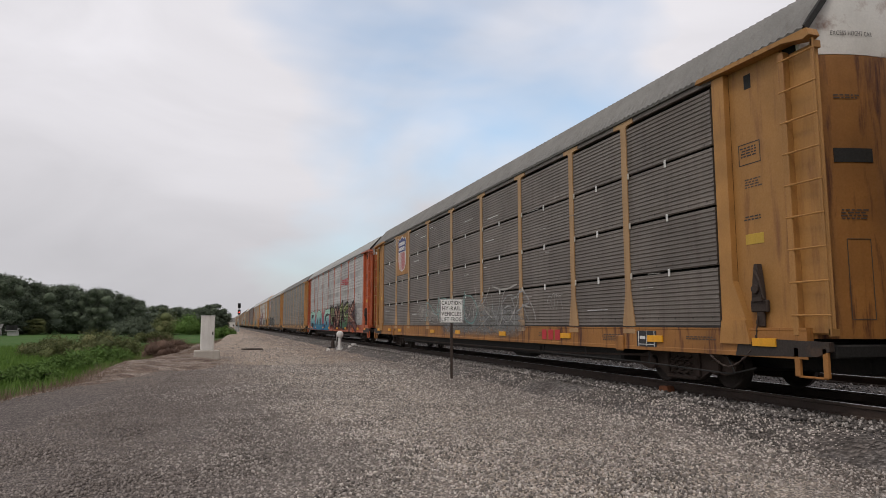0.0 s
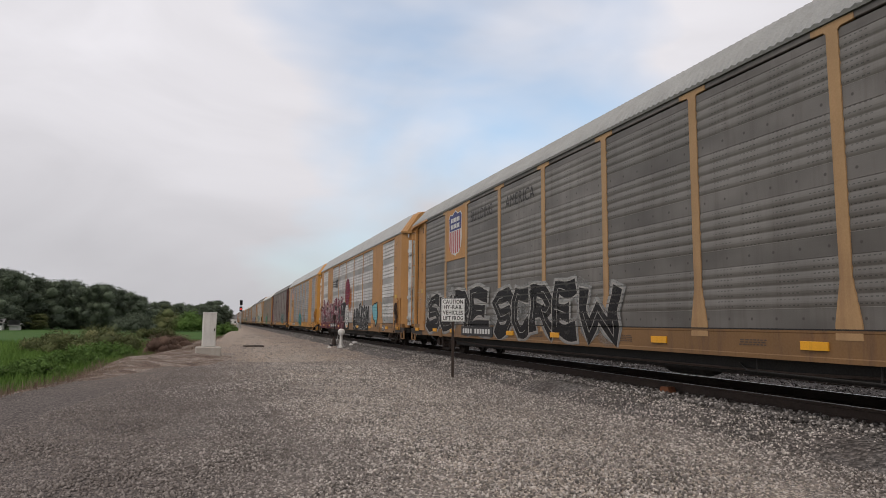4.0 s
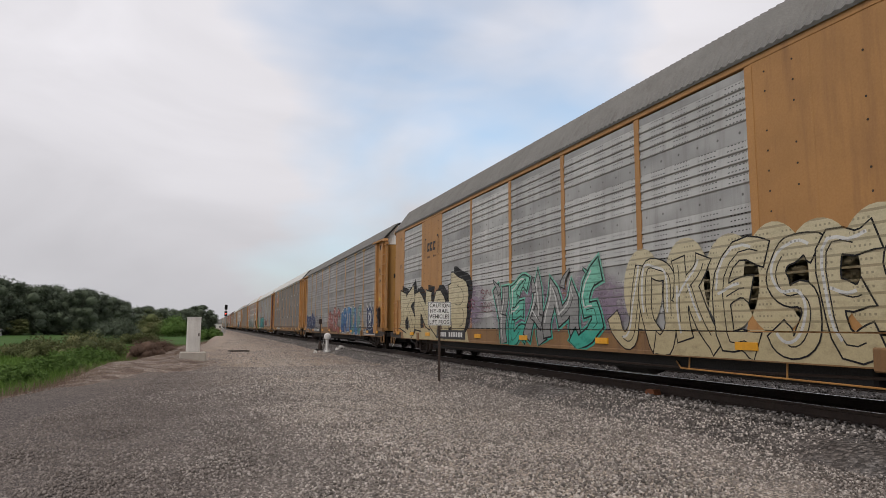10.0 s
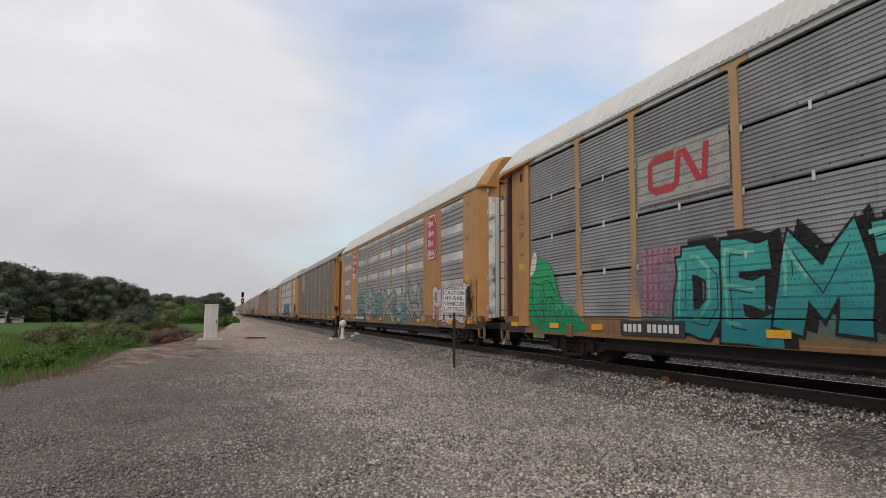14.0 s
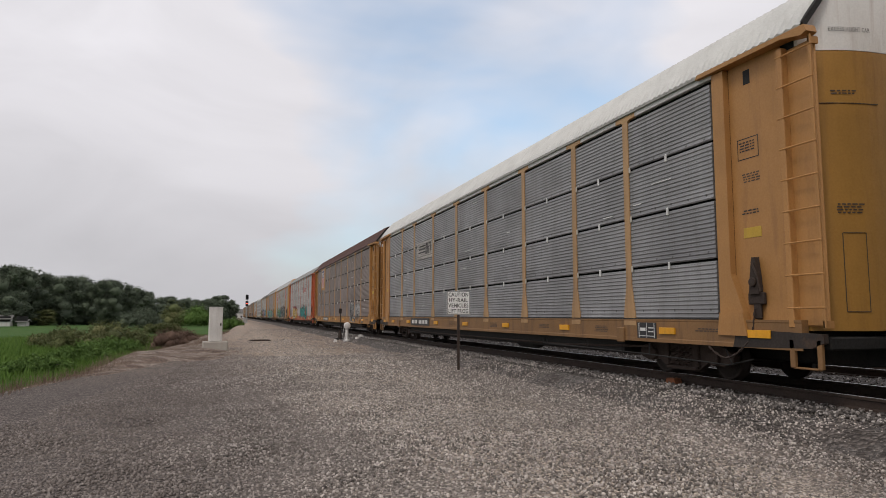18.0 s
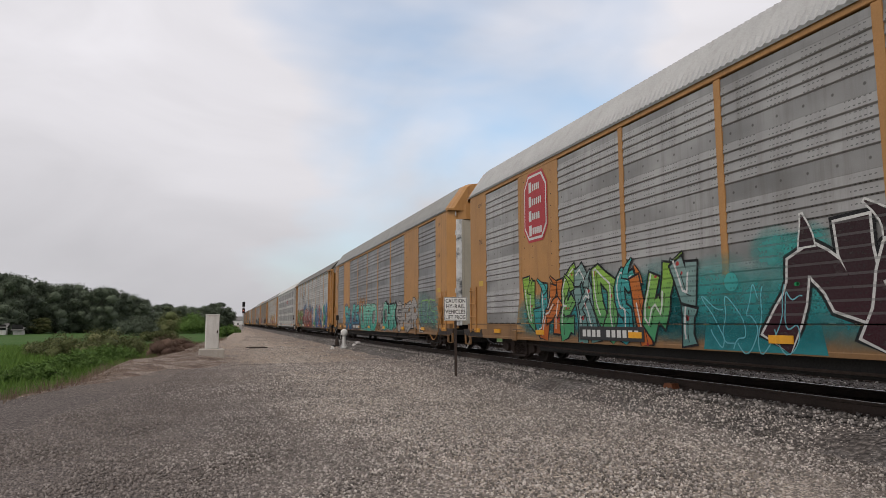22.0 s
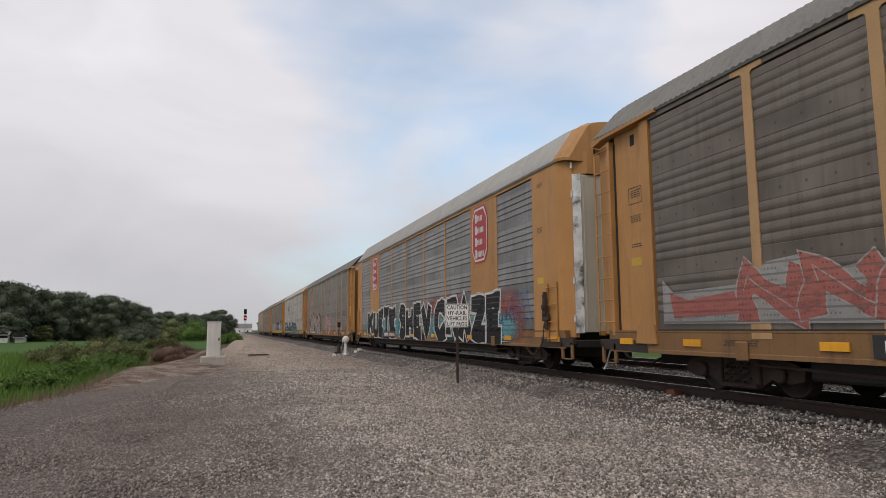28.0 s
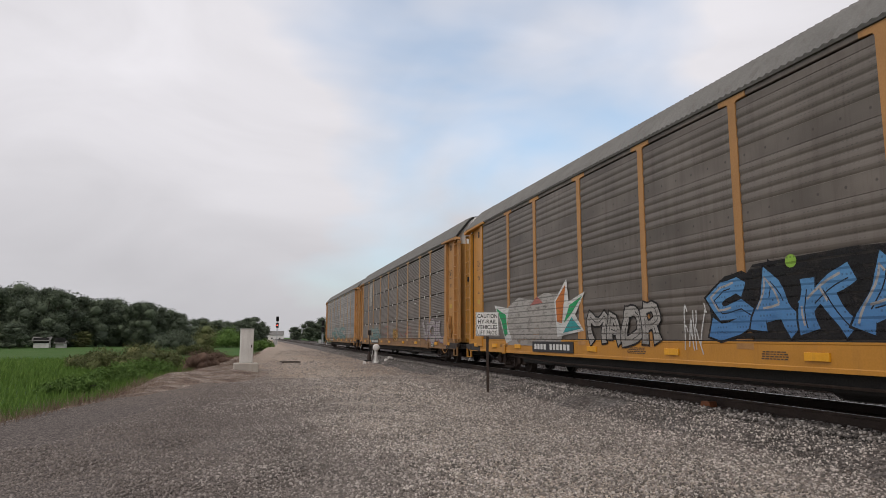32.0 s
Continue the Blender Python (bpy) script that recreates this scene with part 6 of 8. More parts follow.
def notice_shape(h):
    g = Geo()
    for z, n in ((3.35, 6), (2.8, 3), (2.45, 3)):
        for vs, fs in bars("notice" + str(n), 0.0, 0.34, n, 0.03):
            g.add([(h * 0.36 - u, 13.564, z + v) for u, v in vs], fs)
    return g


def brake_shape(dx=0.0):
    """A wedge-shaped brake housing on its bracket, with a lever, and the chain that hangs along the sill to the truck."""
    x = -1.46 + dx
    g = Geo().extrude([(-12.60, 1.72), (-12.40, 1.72), (-12.44, 2.05), (-12.48, 2.28), (-12.54, 2.28), (-12.58, 2.0)], lambda u, v, w: (w, u, v), x - 0.07, x + 0.02)
    g.box(x - 0.04, x + 0.03, -12.66, -12.34, 1.56, 1.74, 0.015).disc((x - 0.09, -12.50, 1.90), "x", 0.07, 0.04, 14, 0.01).box(x - 0.03, x + 0.02, -12.58, -12.44, 1.34, 1.58, 0.015)
    g.tube([(x - 0.09, -12.50, 2.2), (x - 0.12, -12.62, 2.02), (x - 0.11, -12.68, 1.75)], 0.016, 6)
    links = [(x - 0.06, -12.50 + 0.2 * t + 1.3 * max(0.0, t - 0.35), 1.5 - 0.62 * min(1.0, t / 0.5) - 0.16 * math.sin(math.pi * min(1.0, max(0.0, t - 0.5) / 0.5)) ) for t in [q / 22 for q in range(23)]]
    for q, p in enumerate(links[:-1]):
        g.tube([p, links[q + 1]], 0.020 if q % 2 else 0.012, 5)
    return g


# ---- lettering, emblems and sprayed pictures on the car sides ----
def outline(points, inset=0.0):
    return [([tuple(p) for p in points], [tuple(range(len(points)))])]


def stick(car, name, pieces, y, z, material, layer=0, label=""):
    ob = part(name, flat_mesh(name, pieces, side_to(y, z, FACE - 0.0012 - 0.006 * layer)), material, car, label)
    return tagged(ob, label, kind="stuff") if len(pieces) > 3 else ob


def shield(car, y=8.12, z=4.52, w=1.36, h=1.62, back=None, faded=False):
    """A railway shield: blue field above, red and white stripes below."""
    if back:
        part("emblem_panel", Geo().box(FACE, -1.50, 7.16, 9.09, 3.58, 5.40, 0.006), back, car, "painted panel behind the emblem")
    def shape(s):
        pts = [(-0.50, 0.36), (-0.40, 0.44), (-0.22, 0.42), (0, 0.5), (0.22, 0.42), (0.40, 0.44), (0.50, 0.36), (0.46, 0.15), (0.49, -0.1), (0.44, -0.32), (0.28, -0.44), (0.08, -0.47), (0, -0.5), (-0.08, -0.47), (-0.28, -0.44), (-0.44, -0.32), (-0.49, -0.1), (-0.46, 0.15)]
        return [(u * w * s, v * h * s) for u, v in pts]
    pale = KEPT.get("faded_white") or surf("faded_white", (0.42, 0.38, 0.32), 0.7, dirty=0.6)
    KEPT["faded_white"] = pale
    white, blue, red = (pale, INK, surf("faded_red_stencil", (0.20, 0.10, 0.075), 0.7, dirty=0.5)) if faded else (LETTER, BLUE, RED)
    stick(car, "emblem_rim", outline(shape(1.0)), y, z, white, 0)
    top = [p for p in shape(0.95) if p[1] > 0.05 * h]
    stick(car, "emblem_field", outline(sorted_ring(top + [(-0.44 * w, 0.06 * h), (0.44 * w, 0.06 * h)])), y, z, blue, 1)
    rows = [([(-0.32 * w + i * 0.115 * w, q * h), (-0.32 * w + i * 0.115 * w + 0.085 * w, q * h), (-0.32 * w + i * 0.115 * w + 0.085 * w, (q + 0.095) * h), (-0.32 * w + i * 0.115 * w, (q + 0.095) * h)], [(0, 1, 2, 3)]) for q in (0.24, 0.10) for i in range(6)]
    stick(car, "emblem_bars", rows, y, z, white, 2)
    stripes = []
    for i in range(6):
        u0 = (-0.43 + i * 0.150) * w
        u1 = u0 + 0.075 * w
        dep = lambda u: -0.44 * h * (1 - 0.55 * max(0.0, abs(u) / w - 0.2) ** 1.3 * 3)
        stripes.append(([(u0, dep(u0)), (u1, dep(u1)), (u1, 0.04 * h), (u0, 0.04 * h)], [(0, 1, 2, 3)]))
    stick(car, "emblem_stripes", stripes, y, z, red, 1)


def sorted_ring(pts):
    cu, cv = sum(p[0] for p in pts) / len(pts), sum(p[1] for p in pts) / len(pts)
    return sorted(pts, key=lambda p: math.atan2(p[1] - cv, p[0] - cu))


def octagon(car, y, z=4.38, w=1.38, h=1.85):
    """A red eight-sided badge with white rim and bars."""
    def ring(s):
        return [(u * w / 2 * s, v * h / 2 * s) for u, v in ((-1, -0.62), (-0.6, -1), (0.6, -1), (1, -0.62), (1, 0.62), (0.6, 1), (-0.6, 1), (-1, 0.62))]
    stick(car, "badge_edge", outline(ring(1.0)), y, z, RED, 0)
    stick(car, "badge_rim", outline(ring(0.93)), y, z, LETTER, 1)
    stick(car, "badge_field", outline(ring(0.86)), y, z, RED, 2)
    rows = []
    for i in range(4):
        v = 0.42 - i * 0.26
        rows.append(([(-0.62 * w / 2, (v - 0.02) * h), (-0.36 * w / 2, (v - 0.02) * h), (-0.36 * w / 2, (v + 0.17) * h), (-0.62 * w / 2, (v + 0.17) * h)], [(0, 1, 2, 3)]))
        for j in range(4 + i % 2):
            u = (-0.28 + j * 0.19) * w / 2
            rows.append(([(u, v * h), (u + 0.13 * w / 2, v * h), (u + 0.13 * w / 2, (v + 0.12) * h), (u, (v + 0.12) * h)], [(0, 1, 2, 3)]))
    stick(car, "badge_bars", [([(u * 0.86 + 0.02 * w, (v - 0.13 * h) * 0.80) for u, v in p], f) for p, f in rows], y, z, LETTER, 3)


def speed_lines(car, y, z, w, h, material):
    """A slanted emblem of two letter-like blocks with trailing lines, no lettering."""
    sk = lambda u, v: (u + 0.22 * v, v)
    out = []
    for i in range(3):
        v0, v1 = h * (0.30 - i * 0.26), h * (0.42 - i * 0.26)
        out.append(([sk(-w / 2, v0), sk(w * 0.05, v0), sk(w * 0.05, v1), sk(-w / 2, v1)], [(0, 1, 2, 3)]))
    for u0, u1 in ((0.08, 0.14), (0.22, 0.28), (0.32, 0.38), (0.46, 0.52)):
        out.append(([sk(u0 * w, -0.4 * h), sk(u1 * w, -0.4 * h), sk(u1 * w, 0.5 * h), sk(u0 * w, 0.5 * h)], [(0, 1, 2, 3)]))
    out.append(([sk(0.14 * w, 0.5 * h), sk(0.20 * w, 0.5 * h), sk(0.24 * w, -0.4 * h), sk(0.18 * w, -0.4 * h)], [(0, 1, 2, 3)]))
    out.append(([sk(0.32 * w, 0.38 * h), sk(0.52 * w, 0.38 * h), sk(0.52 * w, 0.5 * h), sk(0.32 * w, 0.5 * h)], [(0, 1, 2, 3)]))
    stick(car, "emblem", out, y, z, material)


def bracket_mark(car, y, z, w, h):
    """An emblem between square brackets, with two dots below it."""
    out = []
    for s in (-1, 1):
        out += [([(s * w / 2, -h * 0.42), (s * (w / 2 - 0.05), -h * 0.42), (s * (w / 2 - 0.05), h * 0.5), (s * w / 2, h * 0.5)], [(0, 1, 2, 3)]),
                ([(s * w / 2, h * 0.42), (s * (w / 2 - 0.16), h * 0.42), (s * (w / 2 - 0.16), h * 0.5), (s * w / 2, h * 0.5)], [(0, 1, 2, 3)])]
        for q in (-0.05, 0.09):
            c = s * w * 0.22 + q
            out.append(([(c + 0.05 * math.cos(a), -h * 0.48 + 0.05 * math.sin(a)) for a in [i * math.pi / 4 for i in range(8)]], [tuple(range(8))]))
    for i in range(3):
        u = -w * 0.30 + i * w * 0.21
        out += [([(u, -h * 0.2), (u + w * 0.15, -h * 0.2), (u + w * 0.17, -h * 0.08), (u + 0.02, -h * 0.08)], [(0, 1, 2, 3)]), ([(u + 0.02, h * 0.1), (u + w * 0.17, h * 0.1), (u + w * 0.18, h * 0.22), (u + 0.03, h * 0.22)], [(0, 1, 2, 3)]),
                ([(u, -h * 0.2), (u + w * 0.06, -h * 0.2), (u + w * 0.08, h * 0.22), (u + 0.02, h * 0.22)], [(0, 1, 2, 3)])]
    stick(car, "emblem", out, y, z, INK)


def noodle(car, y, z, w, h, material):
    """A rounded two-loop emblem drawn with one thick line, no lettering."""
    path = [(-0.05, 0.38), (-0.38, 0.38), (-0.47, 0.28), (-0.47, -0.28), (-0.38, -0.38), (-0.10, -0.38), (-0.02, -0.30), (0.02, 0.38), (0.10, 0.38), (0.32, -0.34), (0.40, -0.34), (0.44, 0.42)]
    pieces = ribbon([(u * w, v * h) for u, v in path], 0.085 * w)
    stick(car, "emblem", pieces, y, z, material, 1)


def ribbon(path, width):
    """A band of even width along a path, mitred at its bends."""
    n, left, right = len(path), [], []
    closed = path[0] == path[-1]
    for i, (a, b) in enumerate(path):
        p, q = path[i - 1] if i else (path[-2] if closed else path[0]), path[i + 1] if i < n - 1 else (path[1] if closed else path[-1])
        t = math.atan2(q[1] - p[1], q[0] - p[0])
        nx, ny = -math.sin(t) * width / 2, math.cos(t) * width / 2
        left.append((a + nx, b + ny)); right.append((a - nx, b - ny))
    return [(left + right, [(n + i, n + i + 1, i + 1, i) for i in range(n - 1)])]


def slogan(car, lines, y, z, w, h):
    stick(car, "slogan", lettering(lines, w, h), y, z, INK, 1, "black stencilled slogan")


def splash(w, h, seed, spikes=26, floor=-99.0):
    """An uneven sprayed background."""
    r = random.Random(seed)
    ring = []
    for i in range(spikes * 2):
        a = math.pi * i / spikes
        k = r.uniform(0.80, 1.0) if i % 2 else r.uniform(0.95, 1.18)
        c, s = math.cos(a), math.sin(a)
        p = 2 / 3.2
        ring.append((w / 2 * k * math.copysign(abs(c) ** p, c), h / 2 * (k if s > 0 else min(k, 1.0)) * math.copysign(abs(s) ** p, s)))
    ring = [(u, max(floor, v)) for u, v in ring]
    return [(ring + [(0, 0)], [(i, (i + 1) % len(ring), len(ring)) for i in range(len(ring))])]


PAINTS = {
    "maroonblack": ((0.030, 0.014, 0.017), (0.038, 0.010, 0.016)), "black": ((0.009, 0.009, 0.010), (0.012, 0.011, 0.012)), "white": ((0.60, 0.60, 0.58), (0.50, 0.50, 0.49)), "grey": ((0.30, 0.30, 0.29), (0.22, 0.22, 0.215)), "dimwhite": ((0.36, 0.345, 0.32), (0.30, 0.28, 0.26)),
    "teal": ((0.06, 0.36, 0.33), (0.02, 0.19, 0.21)), "mint": ((0.20, 0.50, 0.38), (0.05, 0.34, 0.26)), "bluefade": ((0.10, 0.42, 0.36), (0.02, 0.10, 0.22)), "blue": ((0.05, 0.17, 0.36), (0.02, 0.07, 0.22)), "sky": ((0.10, 0.26, 0.48), (0.06, 0.16, 0.36)),
    "navy": ((0.012, 0.03, 0.11), (0.01, 0.02, 0.06)), "green": ((0.02, 0.32, 0.11), (0.012, 0.22, 0.09)), "lime": ((0.24, 0.42, 0.06), (0.06, 0.26, 0.12)), "olive": ((0.13, 0.17, 0.035), (0.04, 0.13, 0.08)), "red": ((0.36, 0.04, 0.035), (0.24, 0.025, 0.025)),
    "wine": ((0.16, 0.012, 0.035), (0.10, 0.008, 0.025)), "pink": ((0.52, 0.16, 0.20), (0.42, 0.10, 0.15)), "salmon": ((0.36, 0.13, 0.11), (0.28, 0.09, 0.08)), "orange": ((0.48, 0.15, 0.03), (0.40, 0.10, 0.02)), "gold": ((0.50, 0.32, 0.07), (0.36, 0.20, 0.05)), "cream": ((0.52, 0.46, 0.31), (0.44, 0.37, 0.22)),
    "yellow": ((0.55, 0.42, 0.10), (0.50, 0.33, 0.06)), "mauve": ((0.30, 0.24, 0.30), (0.22, 0.16, 0.24)), "brownred": ((0.19, 0.065, 0.045), (0.15, 0.05, 0.04)), "peach": ((0.44, 0.24, 0.12), (0.36, 0.18, 0.08)), "seafade": ((0.36, 0.60, 0.49), (0.018, 0.155, 0.27)), "aqua": ((0.17, 0.42, 0.47), (0.13, 0.36, 0.42)), "silverteal": ((0.20, 0.30, 0.28), (0.10, 0.22, 0.21)),
}


def can(name, worn=0.3, fades=False):
    return spray("sprayed_" + name + ("_mist" if fades else "_paint") + ("_worn" if worn > 0.5 else ""), *PAINTS[name], worn=worn, fades=fades)


# centre lines of sprayed letters on a grid of eight by eight
SKEL = {"A": "003880 2363", "B": "0008 0868856404 0464827000", "C": "8758280602205081", "D": "0008 085886825000", "E": "88080080 0464", "F": "880800 0464", "G": "87582806022050828444", "H": "0008 8088 0484", "I": "4048",
        "J": "8882602002", "K": "0008 8803 3580", "L": "080080", "M": "0008448880", "N": "00088088", "O": "200206286886826020", "P": "0008 0868856404", "Q": "200206286886826020 5380", "R": "0008 0868856404 4480",
        "S": "87682806246482602001", "T": "0888 4840", "U": "080220608288", "V": "084088", "W": "0820446088", "X": "0880 8800", "Y": "084488 4440", "Z": "08880080", " ": ""}


def letter_strokes(text, w, h, rng, sw, soft, sway):
    """Centre lines and widths of every stroke, letter by letter, bent by hand."""
    share = [{"I": 0.45, "M": 1.25, "W": 1.3, " ": 0.5}.get(c, 1.0) * rng.uniform(0.88, 1.14) for c in text]
    scale, u, out = w / sum(share), -w / 2, []
    for c, a in zip(text, share):
        lw = a * scale
        iw, tall = max(0.04, lw - sw * 0.75), (h - sw) * rng.uniform(0.86, 1.0)
        foot = -h / 2 + sw / 2 + rng.uniform(0, h - sw - tall)
        lean, p1, p2, fat = rng.uniform(-0.16, 0.16) * sway, rng.uniform(0, 6.28), rng.uniform(0, 6.28), rng.uniform(-0.22, 0.22) * sway
        letter = []
        for word in SKEL[c].split():
            pts = [(int(word[i]) / 8, int(word[i + 1]) / 8) for i in range(0, len(word), 2)]
            pts = [(x + rng.uniform(-0.06, 0.06) * sway, y + rng.uniform(-0.05, 0.05) * sway) for x, y in pts]
            for q in range(soft):
                cut = [pts[0]]
                for (x0, y0), (x1, y1) in zip(pts, pts[1:]):
                    cut += [(x0 * 0.75 + x1 * 0.25, y0 * 0.75 + y1 * 0.25), (x0 * 0.25 + x1 * 0.75, y0 * 0.25 + y1 * 0.75)]
                pts = cut + [pts[-1]]
            fine = []
            for (x0, y0), (x1, y1) in zip(pts, pts[1:]):
                n = max(1, int(math.hypot(x1 - x0, y1 - y0) / 0.16))
                fine += [(x0 + (x1 - x0) * i / n, y0 + (y1 - y0) * i / n) for i in range(n)]
            fine.append(pts[-1])
            path, wide = [], []
            p3 = rng.uniform(0, 6.28)
            for i, (x, y) in enumerate(fine):
                x, y = x - 0.5, y - 0.5
                x2 = x * (1 + fat * y * 2) + 0.05 * sway * math.sin(y * 6 + p1)
                y2 = y + 0.05 * sway * math.sin(x * 5 + p2)
                path.append((u + lw / 2 + x2 * iw + lean * y2 * tall, foot + (y2 + 0.5) * tall))
                end = abs(2 * i / max(1, len(fine) - 1) - 1) ** 4
                wide.append(sw * (0.92 + 0.14 * math.sin(i * 0.9 + p3) + (0.26 * end if y < 0 else 0.10 * end)))
            letter.append((path, wide))
        out.append(letter)
        u += lw
    return out


def thick(path, wide, grow=0.0, low=-99.0, cap=True, shift=(0, 0)):
    """A stroke of changing width with blunt or rounded ends, as one piece."""
    n, left, right = len(path), [], []
    for i, (x, y) in enumerate(path):
        p, q = path[max(0, i - 1)], path[min(n - 1, i + 1)]
        t = math.atan2(q[1] - p[1], q[0] - p[0])
        if 0 < i < n - 1:
            t0, t1 = math.atan2(y - p[1], x - p[0]), math.atan2(q[1] - y, q[0] - x)
            half = abs((t1 - t0 + math.pi) % (2 * math.pi) - math.pi) / 2
            t = t0 + ((t1 - t0 + math.pi) % (2 * math.pi) - math.pi) / 2
            k = min(1.55, 1 / max(0.2, math.cos(half)))
        else:
            k = 1.0
        r = (wide[i] / 2 + grow) * k
        ex = 0.0 if 0 < i < n - 1 else (grow + (wide[i] * 0.12 if cap else 0.0)) * (-1 if i == 0 else 1)
        x, y = x + math.cos(t) * ex + shift[0], y + math.sin(t) * ex + shift[1]
        left.append((x - math.sin(t) * r, max(low, y + math.cos(t) * r)))
        right.append((x + math.sin(t) * r, max(low, y - math.cos(t) * r)))
    return (left + right, [(n + i, n + i + 1, i + 1, i) for i in range(n - 1)], n)


def lay(car, name, items, yc, zc, material, label=""):
    """Pieces (depth in millimetres, shape) laid on the near side of a car."""
    if not items:
        return
    g = Geo()
    for mm, (vs, fs, *n) in items:
        # a stroke climbs a hair along its way, so that it passes over itself
        g.add([side_to(yc, zc, FACE - 0.0012 - mm * 0.001 - (0.00002 * (i % n[0]) if n else 0.0))(u, v) for i, (u, v) in enumerate(vs)], fs)
    ob = part(name, g, material, car, label)
    if name in ("graffiti_linework", "graffiti_shine", "graffiti_dots", "graffiti_halo", "graffiti_outline", "graffiti_shadow", "graffiti_background", "tag"):
        tagged(ob, kind="stuff")


def disc_piece(u, v, a, b, low=-99.0, n=14):
    return ([(u + a * math.cos(t), max(low, v + b * math.sin(t))) for t in [i * 2 * math.pi / n for i in range(n)]], [tuple(range(n))])


def graffiti(car, text, y0, y1, z0, z1, fill, rim="black", back=None, shine=None, rim_width=0.04, worn=0.3, seed=1, sway=1.0, fat=1.0, soft=1, halo=None, weave=False, dots=None, shadow=None, cloud=0.22, inner=True, blots=()):
    """Sprayed letters from y0 (towards the tail) to y1: background, cast edge, halo, outline, one or more fills, highlights and dots, each as a painted layer."""
    rng = random.Random(seed * 7 + len(text))
    yc, zc, w, h = (y0 + y1) / 2, (z0 + z1) / 2, y0 - y1, z1 - z0
    low = 0.915 - zc
    sw = min(0.31 * w / max(1, len(text)), 0.25 * h) * (0.35 + 0.62 * fat)
    letters = letter_strokes(text, w, h, rng, sw, soft, sway)
    fills = (fill,) if isinstance(fill, str) else fill
    if back:
        bg = [(0.2 * (i % 5), thick(p, d, cloud * rng.uniform(0.5, 0.8), low)) for i, lt in enumerate(letters) for p, d in lt]
        lay(car, "graffiti_background", bg, yc, zc, can(back, max(worn, 0.55)), "sprayed background colour")
        mist(car, [(1.4 + 0.1 * (i % 5), yc - rng.uniform(-w / 2, w / 2), zc + rng.uniform(-0.3, 0.5) * h, rng.uniform(0.3, 0.7), rng.uniform(0.2, 0.45)) for i in range(len(text) * 2)], back)
    base = 1.2
    if halo:
        lay(car, "graffiti_halo", [(base + 0.15 * (j % 6), thick(p, d, rim_width + 0.045, low)) for lt in letters for j, (p, d) in enumerate(lt)], yc, zc, can(halo, worn))
        base += 0.9
    if shadow:
        lay(car, "graffiti_shadow", [(base + 0.15 * (j % 6), thick(p, d, rim_width, low, True, (sw * 0.42, sw * 0.20))) for lt in letters for j, (p, d) in enumerate(lt)], yc, zc, can(shadow, worn))
        base += 0.9
    patches = {}
    rims, tones, lines, glints, spots = [], [[] for c in text], [], [], []
    for i, lt in enumerate(letters):
        for j, (p, d) in enumerate(lt):
            at = base + i * 0.9 + (j * 0.5 if weave else 0.07 * j)
            if rim:
                rims.append((at, thick(p, d, rim_width, low)))
            tones[i].append((at + (0.25 if weave else 0.5), thick(p, d, 0.0, low)))
            n = len(p)
            if inner and rim and n > 3:
                a, b = int(n * rng.uniform(0.1, 0.35)), int(n * rng.uniform(0.65, 0.95))
                if b - a > 1:
                    off = sw * rng.uniform(-0.12, 0.2)
                    lines.append((at + 0.85, thick([(x + off, y - off * 0.4) for x, y in p[a:b + 1]], [0.020] * (b + 1 - a), 0, low)))
            if shine and n > 2:
                a, b = int(n * rng.uniform(0.0, 0.2)), int(n * rng.uniform(0.45, 0.95))
                if b - a > 0:
                    glints.append((at + 0.9, thick([(x - sw * 0.26, y + sw * 0.18) for x, y in p[a:b + 1]], [max(0.024, sw * 0.13)] * (b + 1 - a), 0, low)))
            for q, ink in enumerate(blots):
                x, y = p[rng.randrange(n)]
                patches.setdefault(ink, []).append((at + (0.29 if weave else 0.58) + 0.03 * q + 0.0011 * len(patches[ink] if ink in patches else ()), disc_piece(x, y, sw * rng.uniform(0.26, 0.44), sw * rng.uniform(0.30, 0.46), low, 12)))
            if dots:
                for q in range(2):
                    x, y = p[rng.randrange(n)]
                    spots.append((at + 0.95, disc_piece(x + rng.uniform(-0.2, 0.2) * sw, y, sw * rng.uniform(0.06, 0.16), sw * rng.uniform(0.06, 0.18), low, 9)))
    for q in range(len(text) if sway >= 1.5 else 0):
        # curved horns above the letters
        u, v, t = (q + rng.uniform(0.2, 0.8)) / len(text) * w - w / 2, h * rng.uniform(0.22, 0.36), rng.uniform(-0.5, 0.5)
        p = [(u + math.sin(t * k) * 0.1 * k, v + 0.085 * k * h / 1.6) for k in range(5)]
        at = base + rng.uniform(0, len(text)) * 0.9
        rims.append((at, thick(p, [sw * 0.62, sw * 0.5, sw * 0.36, sw * 0.2, 0.02], rim_width * 0.7, low)))
        tones[q].append((at + 0.25, thick(p, [sw * 0.62, sw * 0.5, sw * 0.36, sw * 0.2, 0.02], 0.0, low)))
    if rim:
        lay(car, "graffiti_outline", rims, yc, zc, can(rim, worn))
    for i, items in enumerate(tones):
        lay(car, "graffiti_letter", items, yc, zc, can(fills[i % len(fills)], worn), "sprayed graffiti letter")
    if rim:
        lay(car, "graffiti_linework", lines, yc, zc, can(rim, worn))
    if shine:
        lay(car, "graffiti_shine", glints, yc, zc, can(shine, worn))
    for ink, items in patches.items():
        lay(car, "graffiti_dots", items, yc, zc, can(ink, worn))
    if dots:
        lay(car, "graffiti_dots", spots, yc, zc, can(dots, worn))


